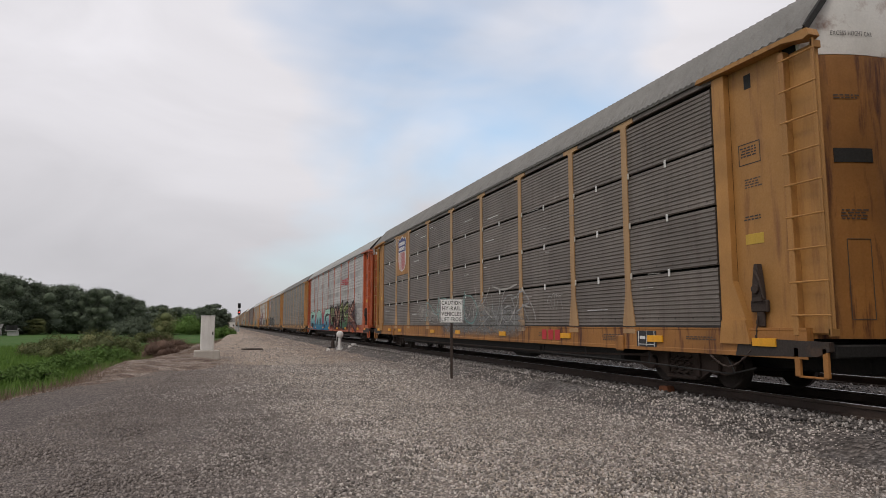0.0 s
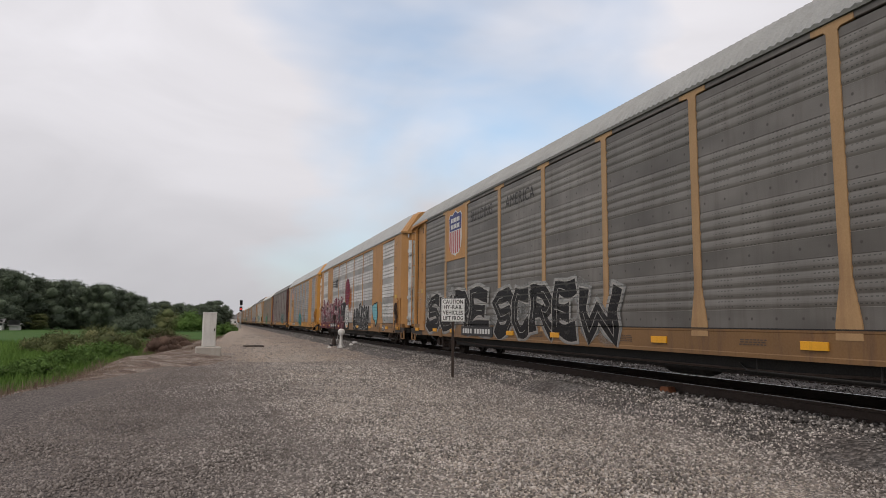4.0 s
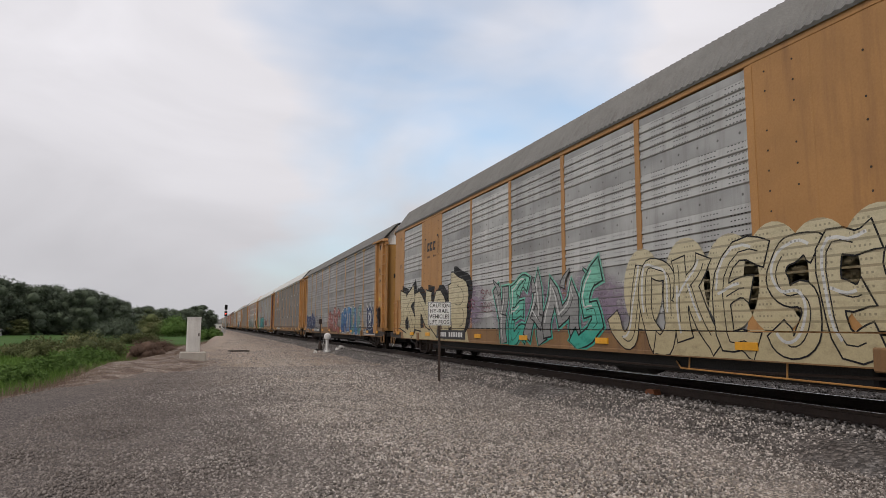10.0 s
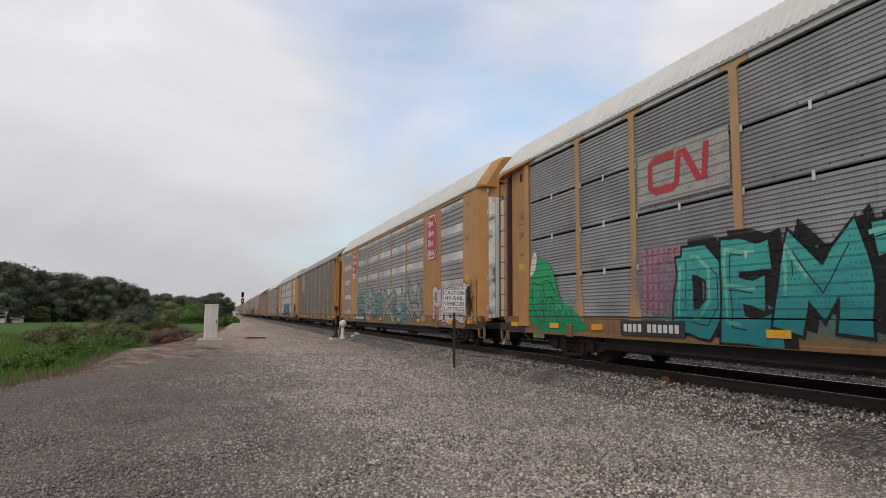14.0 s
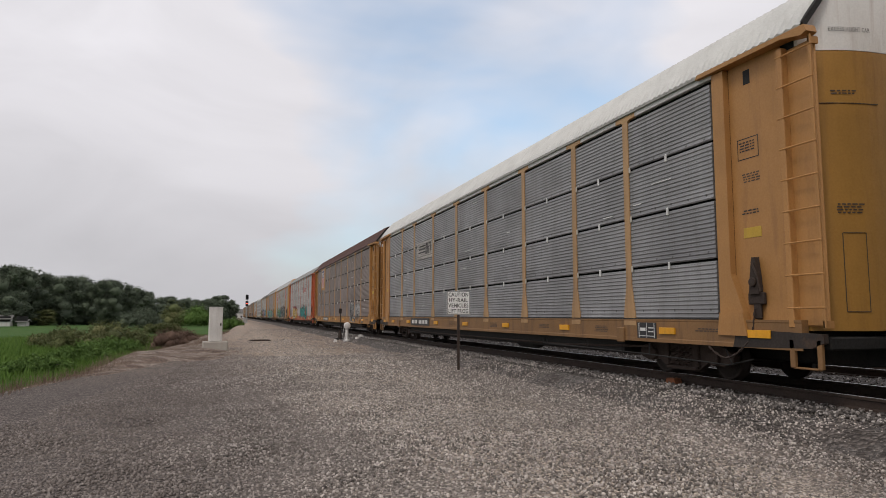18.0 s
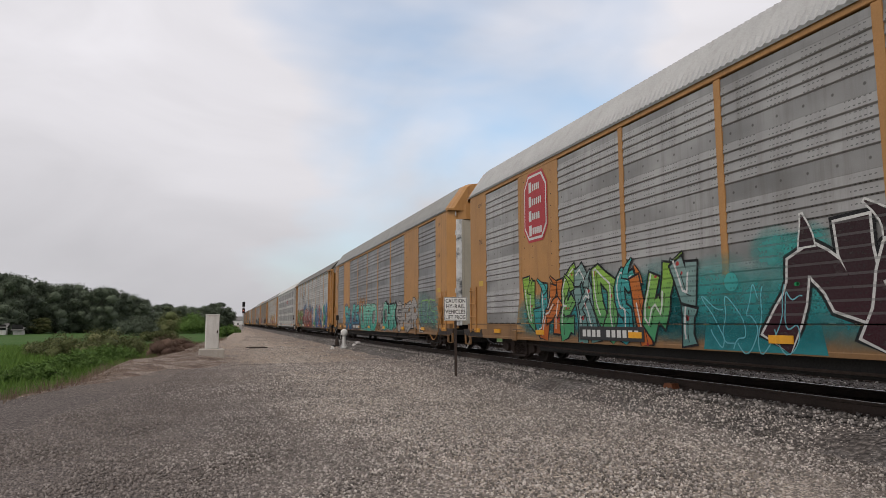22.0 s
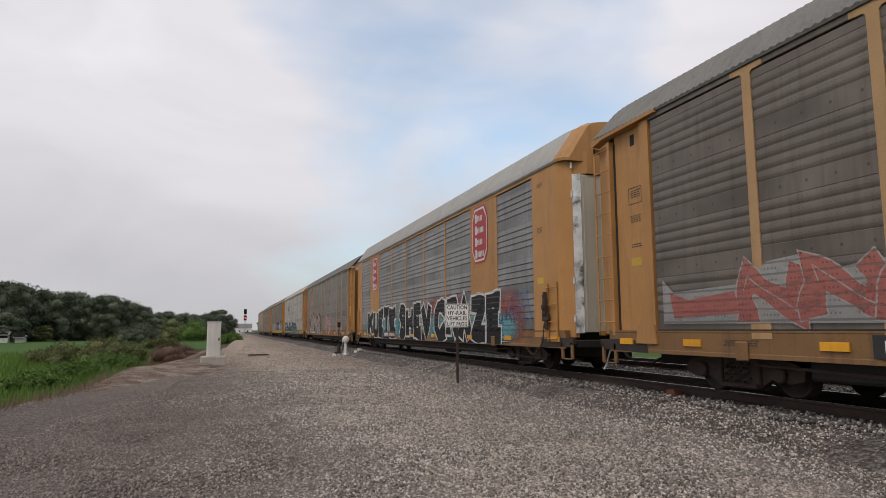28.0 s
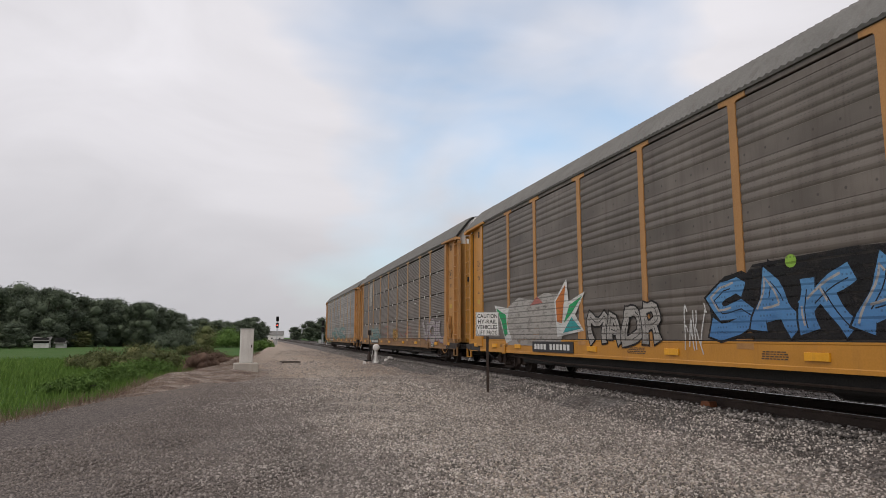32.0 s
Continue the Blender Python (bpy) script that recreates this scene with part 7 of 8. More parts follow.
def tag(car, text, y0, y1, z0, z1, colour, seed, width=0.03, sway=1.6):
    """A tag or sketch of thin sprayed lines."""
    rng = random.Random(seed)
    letters = letter_strokes(text, y0 - y1, z1 - z0, rng, width, 2, sway)
    lay(car, "tag", [(3 + 0.2 * (i % 7), thick(p, [width] * len(p))) for i, (p, d) in enumerate(q for lt in letters for q in lt)], (y0 + y1) / 2, (z0 + z1) / 2, can(colour), "sprayed line tag")


def soft_disc(g, fade, x, y, z, a, b, low, rings=((0.35, 1.0), (0.7, 0.62), (1.0, 0.0)), n=18):
    """A round breath of paint that fades to its rim."""
    vs, fs = [(x, y, max(low, z))], []
    fade.append(1.0)
    for r, k in rings:
        for i in range(n):
            t = i * 2 * math.pi / n
            vs.append((x, y - a * r * math.cos(t), max(low, z + b * r * math.sin(t))))
            fade.append(k if z + b * r * math.sin(t) > low else min(k + 0.3, 1.0))
    for i in range(n):
        j = (i + 1) % n
        fs.append((0, 1 + i, 1 + j))
        for r in range(len(rings) - 1):
            o = 1 + r * n
            fs.append((o + i, o + n + i, o + n + j, o + j))
    g.add(vs, fs)


def mist(car, spots, colour, worn=0.6, label="cloud of sprayed colour"):
    """Breaths of overspray: (depth in millimetres, y, z, half width, half height)."""
    g, fade = Geo(), []
    for mm, y, z, a, b in spots:
        soft_disc(g, fade, FACE - 0.0008 - mm * 0.001, y, z, a, b, 0.915)
    me = g.mesh("overspray")
    at = me.attributes.new("fade", "FLOAT", "POINT")
    if len(me.vertices) == len(fade):
        at.data.foreach_set("value", fade)
    tagged(part("overspray", me, can(colour, worn, True), car), label, kind="stuff")


def wash(car, y0, y1, z0, z1, colour, seed=0, worn=0.8, layer=0, n=9):
    """A cloud of overspray along a stretch of the side."""
    r = random.Random(seed)
    spots = []
    for i in range(n):
        y = y0 + (i + 0.5) / n * (y1 - y0)
        a, b = (y0 - y1) / n * r.uniform(1.0, 1.6), (z1 - z0) / 2 * r.uniform(0.85, 1.2)
        spots.append((layer * 6 + 0.25 * (i % 6), y, z0 + b, a, b))
    mist(car, spots, colour, worn)


def lines(car, points, colour, width=0.03):
    """One sprayed line through (y, z) corners, eased at its bends."""
    for q in range(2):
        cut = [points[0]]
        for (a, b), (d, e) in zip(points, points[1:]):
            cut += [(a * 0.75 + d * 0.25, b * 0.75 + e * 0.25), (a * 0.25 + d * 0.75, b * 0.25 + e * 0.75)]
        points = cut + [points[-1]]
    stick(car, "line_drawing", ribbon([(-y, z) for y, z in points], width), 0, 0, can(colour), 3, "sprayed outline drawing")


def ovals(car, list_of, colour, width=0.04):
    """Drawn ring shapes: (y, z, half width, half height)."""
    out = []
    for y, z, a, b in list_of:
        ring = [(-y + a * math.cos(t), z + b * math.sin(t)) for t in [i * math.pi / 12 for i in range(25)]]
        out += ribbon(ring, width)
    stick(car, "line_drawing", out, 0, 0, can(colour), 3, "sprayed outline drawing")


def poly(car, points, colour, layer=2, worn=0.3, soft=0):
    """A filled sprayed outline of (y, z) corners, rounded where soft."""
    for q in range(soft):
        ring = list(zip(points, points[1:] + points[:1]))
        points = [c for (a, b), (d, e) in ring for c in ((a * 0.75 + d * 0.25, b * 0.75 + e * 0.25), (a * 0.25 + d * 0.75, b * 0.25 + e * 0.75))]
    stick(car, "sprayed_shape", [([(-y, z) for y, z in points], [tuple(range(len(points)))])], 0, 0, can(colour, worn), layer)


def patch(car, y, z, w, h, colour, seed=0, spikes=14, layer=1, round_=False, worn=0.3):
    """A filled sprayed shape."""
    if round_:
        p = [([(w / 2 * math.cos(t), h / 2 * math.sin(t)) for t in [i * math.pi / 16 for i in range(32)]], [tuple(range(32))])]
    else:
        p = splash(w, h, seed, spikes, 0.915 - z)
    stick(car, "sprayed_shape", p, y, z, can(colour, worn), layer)


def scratches(car, seed, n):
    """Short pale scrapes along the slats."""
    r = random.Random(seed)
    pieces = []
    for i in range(n):
        y, z, w = r.uniform(-11.2, 6.6), 1.5 + r.random() * 3.0, r.uniform(0.2, 0.7)
        pieces.append(([(-y, z), (-y - w, z + 0.006), (-y - w, z + 0.022), (-y, z + 0.016)], [(0, 1, 2, 3)]))
    stick(car, "scratches", pieces, 0, 0, can("dimwhite", 0.5), 0, "pale scrapes along the slats")


def train():
    S, R, F = "slotted", "ribbed", "flush"
    c = {}

    def make(k, kind, paint, panel, roof, words, **more):
        c[k] = autorack(k, kind, paint, panel, roof, words=words, **more)
        return c[k]

    make(-1, R, TAN, P_DARK, ROOF_GREY, "grey ribbed auto-carrier car with tan posts")
    a = make(0, S, OLD_YELLOW, P_BROWN, ROOF_DARK, "weathered yellow auto-carrier car with brown-grey slotted panels", stamp=False, doors=RUSTED, cap=PEELING, posts=PALE_TAN, sill=RUSTED)
    shield(a, back=OLD_YELLOW)
    wash(a, 5.2, -1.5, 1.4, 2.15, "dimwhite", 150, 1.1, 0, 9); wash(a, 2.0, -4.0, 0.95, 1.9, "grey", 151, 1.1, 0, 7)
    scratches(a, 152, 18)
    tag(a, "NEHO", 4.4, -1.0, 1.45, 2.4, "silverteal", 2, 0.05); tag(a, "SCRW", 4.0, -0.6, 1.4, 2.1, "dimwhite", 42, 0.03)
    tag(a, "KTA", -0.9, -5.2, 1.4, 2.5, "dimwhite", 3, 0.05); tag(a, "OVER", -1.2, -4.8, 1.4, 2.2, "grey", 43, 0.04)
    tag(a, "ROTT", -5.8, -6.6, 1.7, 2.1, "dimwhite", 4, 0.02); stick(a, "logo_bars", mark_bars(3, 0.34, 0.24), -6.0, 1.13, RED, 1)
    tag(a, "SMZ", 9.6, 8.6, 5.0, 5.3, "white", 41, 0.02)
    a = make(1, R, ORANGE, P_PALE, ROOF_GREY, "grey ribbed auto-carrier car with orange posts and ends", stamp=False)
    speed_lines(a, -5.75, 4.1, 2.4, 0.5, RED)
    wash(a, 9.2, 7.6, 1.2, 2.2, "pink", 97, 0.7, 0, 2); wash(a, 4.4, 0.2, 1.2, 2.5, "pink", 101, 0.7, 0, 4)
    poly(a, [(11.4, 0.92), (11.4, 1.38), (0.66, 1.38), (0.5, 0.92)], "blue", 0, 0.2)
    # a B, a round arch and a hooked letter, pale above and blue below
    for grow, ink, deep in ((0.045, "black", 0), (0.0, "seafade", 1)):
        poly(a, [(11.35 + grow, 0.92), (11.35 + grow, 2.4 + grow), (9.3, 2.46 + grow), (8.5 - grow, 2.25 + grow), (8.35 - grow, 1.9), (8.75, 1.7), (8.3 - grow, 1.45), (8.35 - grow, 0.92)], ink, deep, 0.2)
        poly(a, [(8.12 + grow, 0.92), (7.95 + grow, 1.5), (7.5 + grow, 2.1 + grow), (6.9, 2.42 + grow), (6.05, 2.50 + grow), (5.1, 2.40 + grow), (4.45 - grow, 2.05 + grow), (4.0 - grow, 1.4), (3.65 - grow, 0.92)], ink, deep, 0.2, 1)
        poly(a, [(3.2 + grow, 1.1), (3.25 + grow, 1.9), (2.86 + grow, 2.25 + grow), (2.37, 2.47 + grow), (1.13, 2.50 + grow), (0.14 - grow, 2.46 + grow), (0.16 - grow, 2.15), (0.62, 2.1), (0.66 - grow, 0.92), (2.9, 0.92)], ink, deep, 0.2)
    for hole in ([(10.6, 1.85), (9.6, 1.9), (9.2, 2.08), (9.6, 2.22), (10.6, 2.2)], [(10.6, 1.15), (9.5, 1.12), (9.1, 1.35), (9.5, 1.5), (10.6, 1.5)], [(7.25, 1.36), (6.95, 1.7), (6.65, 1.98), (6.62, 1.36)], [(5.6, 1.36), (5.55, 1.98), (5.2, 1.95), (4.95, 1.7), (4.82, 1.36)],
                 [(2.6, 1.65), (2.55, 1.98), (1.9, 2.22), (0.2, 2.14), (0.68, 2.02), (1.95, 2.0), (2.25, 1.62), (2.5, 1.52)], [(2.3, 1.33), (1.55, 1.72), (1.5, 1.36)], [(3.1, 1.34), (2.3, 1.33), (2.45, 1.12), (2.8, 1.08)]):
        poly(a, hole, "black", 2, 0.2, 1)
    tag(a, "THLK", 1.2, 0.75, 1.6, 1.95, "black", 98, 0.02); tag(a, "VOO DIZEL", 7.2, 5.2, 1.05, 1.2, "brownred", 99, 0.03, 0.5)
    wash(a, 0.0, -9.6, 0.93, 2.75, "maroonblack", 60, 0.3, 0, 11); wash(a, -2.0, -7.0, 0.93, 1.9, "brownred", 61, 0.5, 0, 5)
    graffiti(a, "VNTSK", 0.1, -9.4, 0.95, 2.75, ("olive", "brownred", "olive"), "black", "maroonblack", "cream", seed=5, worn=0.6, weave=True, sway=1.7, fat=0.9, soft=2)
    tag(a, "HWD", -9.6, -11.5, 1.7, 2.6, "grey", 8, 0.035); tag(a, "INK", -9.8, -11.2, 1.0, 1.5, "black", 9, 0.03)
    a = make(2, R, TAN, P_DARK, ROOF_DARK, "grey ribbed auto-carrier car with tan posts and ends", stamp=False)
    tag(a, "MOUSE", -2.0, -4.4, 1.45, 2.0, "dimwhite", 11, 0.04); tag(a, "ICE", -5.6, -6.6, 1.45, 2.1, "dimwhite", 12, 0.03); tag(a, "DRE", -6.8, -7.8, 1.5, 2.1, "black", 13, 0.03); tag(a, "SKR", 6.0, 2.4, 1.2, 1.9, "dimwhite", 14, 0.03)
    ovals(a, [(-10.1, 1.98, 0.30, 0.52), (-10.72, 1.98, 0.32, 0.52), (-9.95, 1.55, 0.3, 0.22), (-10.6, 1.55, 0.35, 0.22), (-11.2, 1.62, 0.40, 0.38), (-11.15, 1.5, 0.2, 0.22)], "black", 0.03)
    tag(a, "JET", -9.4, -9.8, 1.8, 2.3, "black", 15, 0.02); tag(a, "ME", -11.3, -11.8, 1.95, 2.3, "black", 16, 0.03); tag(a, "AMTX", -5.6, -7.0, 0.98, 1.2, "dimwhite", 17, 0.03)
    a = make(3, R, TAN, P_DARK, ROOF_GREY, "dark grey ribbed auto-carrier car with tan posts and a shield emblem")
    shield(a, back=TAN)
    slogan(a, ["BUILDING"], 5.65, 4.85, 1.9, 0.36); slogan(a, ["AMERICA"], 2.8, 4.85, 1.9, 0.36)
    graffiti(a, "SURE", 11.4, 4.9, 1.05, 2.5, "black", "dimwhite", "grey", worn=0.5, seed=6, fat=1.15, soft=0, rim_width=0.05, cloud=0.16)
    graffiti(a, "SCREW", 4.6, -2.0, 0.98, 2.4, "black", "dimwhite", "grey", worn=0.6, seed=7, fat=1.1, soft=0, cloud=0.16)
    tag(a, "GETS", 12.75, 12.05, 2.45, 2.75, "dimwhite", 18, 0.02); tag(a, "ETC", 12.6, 12.1, 2.0, 2.35, "dimwhite", 19, 0.02)
    a = make(4, F, TAN, P_WHITE, ROOF_PALE, "tan auto-carrier car with bright panels and large graffiti")
    speed_lines(a, 5.75, 4.05, 2.2, 0.62, INK)
    # a black field over a wine red sill, with wine red letters edged in white
    poly(a, [(12.72, 1.36), (12.75, 2.3), (12.5, 2.72), (11.9, 2.5), (10.6, 2.62), (8.9, 2.45), (7.0, 2.75), (5.4, 2.5), (4.2, 2.72), (2.6, 2.62), (1.4, 2.75), (0.2, 2.3), (-0.2, 1.36)], "black", 0, 0.2, 1)
    poly(a, [(12.55, 0.915), (12.6, 1.4), (1.6, 1.4), (2.0, 0.915)], "wine", 0, 0.2); poly(a, [(2.0, 0.915), (1.6, 1.36), (-0.2, 1.36), (-0.2, 0.915)], "black", 0, 0.2)
    tag(a, "WEALL", 2.54, 1.75, 3.25, 3.5, "brownred", 121, 0.03, 0.6); tag(a, "SOLD", 2.54, 1.8, 2.85, 3.15, "brownred", 122, 0.03, 0.6); tag(a, "RTH", 2.6, 2.2, 2.15, 2.5, "white", 123, 0.035, 0.6)
    tag(a, "PERS", 8.2, 7.4, 3.1, 3.35, "brownred", 124, 0.02); tag(a, "EWR", 12.1, 11.7, 2.85, 3.1, "wine", 125, 0.03); tag(a, "AWR", 12.6, 12.2, 1.95, 2.25, "white", 126, 0.035)
    graffiti(a, "APEKMSEC", 12.4, 2.1, 0.95, 3.1, "wine", "white", None, "white", seed=8, rim_width=0.022, weave=True, sway=1.4, soft=2, fat=1.35)
    patch(a, 0.55, 3.32, 1.62, 1.75, "wine", layer=3, round_=True)
    wash(a, 0.0, -0.8, 1.9, 3.4, "orange", 5, 0.4, 1, 3)
    patch(a, 0.65, 1.75, 1.35, 1.55, "white", layer=3, round_=True); ovals(a, [(0.95, 1.95, 0.2, 0.26), (0.40, 1.95, 0.2, 0.26), (0.65, 1.45, 0.34, 0.16)], "black", 0.04); tag(a, "MW", 1.0, 0.3, 1.1, 1.4, "black", 20, 0.03)
    poly(a, [(-1.6, 0.92), (-1.65, 1.7), (-6.0, 1.7), (-6.15, 0.92)], "black", 0, 0.2); graffiti(a, "AMEKEN", -1.6, -6.15, 0.93, 2.5, "black", "white", None, seed=9, rim_width=0.024, soft=2, fat=1.9)
    poly(a, [(-6.98, 2.3), (-7.3, 2.28), (-7.5, 2.42), (-8.0, 2.4), (-8.35, 2.5), (-8.3, 2.2), (-8.5, 1.8), (-8.3, 1.4), (-7.95, 1.05), (-7.8, 1.4), (-7.35, 1.5), (-7.12, 1.85)], "black", 1, 0.1, 2)
    poly(a, [(-7.05, 2.24), (-7.34, 2.22), (-7.52, 2.35), (-7.98, 2.33), (-8.27, 2.4), (-8.23, 2.18), (-8.42, 1.8), (-8.24, 1.44), (-7.97, 1.2), (-7.84, 1.48), (-7.4, 1.56), (-7.2, 1.87)], "aqua", 2, 0.1, 2); tag(a, "OE", -7.4, -8.2, 1.55, 2.15, "black", 96, 0.05, 1.0)
    tag(a, "DEK", -8.9, -10.6, 1.5, 2.4, "silverteal", 13, 0.03)
    a = make(5, F, YELLOW, P_GREY, ROOF_PALE, "bright yellow auto-carrier car with grey ribbed panels")
    shield(a, 8.12, 4.62, 1.25, 1.62); slogan(a, ["BUILDING", "AMERICA"], 8.12, 3.42, 1.7, 0.86)
    graffiti(a, "ED", 1.3, -1.5, 0.93, 2.25, "teal", "navy", None, seed=10, fat=1.9, soft=3, rim_width=0.03, inner=False); ovals(a, [(0.5, 1.9, 0.22, 0.16), (-0.5, 1.8, 0.25, 0.22), (-0.6, 1.45, 0.3, 0.1)], "navy", 0.03); tag(a, "BOE", 1.0, -0.8, 1.55, 1.95, "navy", 61, 0.025)
    tag(a, "DRG", -1.8, -2.5, 1.65, 1.95, "black", 14, 0.02); tag(a, "VKB", -2.9, -4.3, 1.2, 2.2, "black", 15, 0.035); tag(a, "LFE", -4.2, -5.2, 0.98, 1.25, "brownred", 16, 0.02)
    a = make(6, R, MAROON, P_UMBER, ROOF_DARK, "brown-grey ribbed auto-carrier car with maroon posts and ends", sill=OLD_YELLOW, mark=(7.56, 4.79))
    speed_lines(a, 5.7, 4.3, 2.0, 0.4, INK)
    graffiti(a, "HUTS", 11.7, 9.2, 1.42, 2.5, "pink", "dimwhite", None, worn=0.7, seed=11)
    graffiti(a, "ONM", 6.6, 4.8, 1.45, 2.2, "white", "black", None, worn=0.6, seed=12)
    heads = []
    for y, g in ((8.2, 1), (4.9, 0.8), (3.3, 0.9), (2.05, 1), (0.8, 0.9), (-0.6, 1), (-2.0, 0.9), (-3.3, 1), (-9.85, 1.0), (-11.2, 1.25)):
        heads += [(y, 1.85, 0.42 * g, 0.46 * g), (y - 0.17 * g, 1.92, 0.11 * g, 0.17 * g), (y + 0.17 * g, 1.92, 0.11 * g, 0.17 * g), (y, 1.68, 0.05, 0.04), (y, 1.56, 0.20 * g, 0.05 * g)]
    ovals(a, heads, "dimwhite", 0.028)
    graffiti(a, "RASKE", -4.6, -8.8, 1.05, 2.4, "silverteal", "black", "grey", worn=0.5, seed=13, soft=0, weave=True, rim_width=0.03, cloud=0.08); tag(a, "FG", -12.35, -12.8, 1.55, 2.2, "dimwhite", 21, 0.03)
    a = make(7, R, TAN, P_BROWN, ROOF_WHITE, "grey ribbed auto-carrier car with tan posts and pale roof", mark=(7.7, 4.44))
    speed_lines(a, 5.7, 3.7, 2.0, 0.62, INK)
    graffiti(a, "ESK", 1.5, -1.6, 0.93, 2.42, "green", None, None, seed=14, fat=1.75, soft=0, sway=0.3); poly(a, [(1.45, 0.915), (1.45, 1.28), (-0.3, 1.28), (-0.9, 0.915)], "green", 1, 0.2); poly(a, [(-0.9, 2.0), (-1.1, 2.6), (-1.45, 2.65), (-1.7, 2.3), (-1.5, 1.95)], "green", 1, 0.2, 1); tag(a, "E", 1.4, 0.75, 0.95, 2.3, "black", 140, 0.02, 0.3)
    # a pale sketched head, its body dripping over the sill
    wash(a, -1.9, -4.0, 1.45, 2.75, "dimwhite", 92, 0.5, 0, 5); wash(a, -1.9, -3.2, 1.3, 2.1, "dimwhite", 127, 0.4, 0, 3)
    poly(a, [(-1.85, 1.5), (-1.8, 1.9), (-2.05, 2.25), (-2.5, 2.3), (-2.9, 2.65), (-3.4, 2.7), (-3.85, 2.35), (-4.0, 1.8), (-3.7, 1.38), (-2.2, 1.36)], "grey", 0, 0.8, 2); lines(a, [(-1.85, 1.5), (-1.8, 1.9), (-2.05, 2.25), (-2.3, 2.2), (-2.5, 2.42), (-2.9, 2.65), (-3.4, 2.7), (-3.85, 2.35), (-4.0, 1.8)], "dimwhite", 0.03); lines(a, [(-2.3, 2.2), (-2.7, 2.15), (-3.1, 1.9), (-3.15, 1.5)], "grey", 0.02); ovals(a, [(-2.2, 1.95, 0.10, 0.08)], "black", 0.02); tag(a, "WNW", -1.95, -2.9, 2.2, 2.6, "dimwhite", 93, 0.03)
    tag(a, "CV LUMS", -4.9, -6.7, 1.75, 2.0, "dimwhite", 23, 0.025, 0.8); tag(a, "CRAX", -5.5, -6.5, 1.4, 1.7, "dimwhite", 24, 0.025, 0.8)
    graffiti(a, "VUNZ", 6.8, 3.2, 1.35, 2.3, "grey", "dimwhite", None, worn=0.8, seed=15)
    a = make(8, F, TAN, P_PALE, ROOF_DARK, "tan auto-carrier car with galvanised panels and cream graffiti")
    bracket_mark(a, 8.1, 4.3, 1.55, 0.75)
    wash(a, 9.5, 3.6, 1.3, 2.7, "mauve", 6, 1.0, 0, 8)
    poly(a, [(11.6, 0.92), (11.8, 1.36), (4.6, 1.36), (4.4, 0.92)], "cream", 0, 0.3); graffiti(a, "KNAB", 12.0, 4.5, 0.95, 3.1, "cream", "black", None, seed=16, fat=1.6, soft=2, rim_width=0.05, shadow="black", sway=0.6)
    wash(a, 2.2, -3.6, 1.2, 2.6, "mauve", 7, 1.0, 0, 8)
    graffiti(a, "YEAMS", 2.5, -3.0, 0.95, 2.6, ("grey", "mint", "grey"), "black", None, "white", worn=0.4, seed=17, halo="mint", weave=True, sway=1.6, soft=0)
    tag(a, "HI", 4.9, 4.3, 2.3, 2.7, "black", 25, 0.025); tag(a, "ERGO", 4.8, 3.9, 1.9, 2.25, "wine", 26, 0.02); tag(a, "SIN", 3.4, 2.7, 2.2, 2.5, "wine", 27, 0.02); tag(a, "ZEKO", 3.4, 2.6, 1.8, 2.1, "wine", 28, 0.02)
    poly(a, [(-4.9, 0.92), (-5.1, 1.36), (-12.9, 1.36), (-12.9, 0.92)], "cream", 0, 0.3)
    for q, y in enumerate((-4.3, -5.5, -6.5, -7.35, -8.1, -8.95, -9.8, -10.7, -11.6, -12.4)):
        patch(a, y, 2.1, 1.15, 1.5 + 0.12 * (q % 2), "cream", layer=0, round_=True)
    graffiti(a, "JOKESESSEN", -3.3, -12.9, 0.95, 2.75, "cream", "black", None, "white", seed=18, soft=2, fat=1.3, rim_width=0.025)
    a = make(9, R, TAN, P_GREY, ROOF_DARK, "grey ribbed auto-carrier car with tan posts and blue graffiti")
    graffiti(a, "SUKEM", 11.5, 6.9, 0.93, 2.4, "navy", "white", None, worn=0.4, seed=19, fat=2.3, rim_width=0.03, soft=1, sway=0.6)
    graffiti(a, "VAN", 6.7, 4.4, 1.0, 2.2, "dimwhite", "navy", None, worn=0.6, seed=63, fat=1.2, rim_width=0.05); tag(a, "SRL", 3.9, 2.6, 1.3, 1.7, "white", 29, 0.025); tag(a, "EDKG", 2.9, 1.8, 1.6, 2.2, "white", 30, 0.025)
    graffiti(a, "NABC", 1.2, -2.9, 0.93, 2.55, "salmon", "black", None, "white", worn=0.2, seed=20, fat=1.1, soft=1)
    graffiti(a, "ARTICLE", -3.3, -8.9, 0.93, 2.5, ("blue", "blue", "sky", "blue", "silverteal", "sky", "silverteal"), "navy", None, "silverteal", seed=21, soft=2, fat=1.7, halo="white", rim_width=0.04, sway=0.7)
    poly(a, [(-9.75, 0.96), (-10.2, 1.35), (-10.1, 1.7), (-10.25, 2.05), (-10.08, 2.6), (-10.55, 2.28), (-10.9, 2.62), (-11.25, 2.28), (-11.68, 2.6), (-11.55, 2.05), (-11.7, 1.7), (-11.6, 1.35), (-12.0, 0.96)], "white", 0, 0.2)
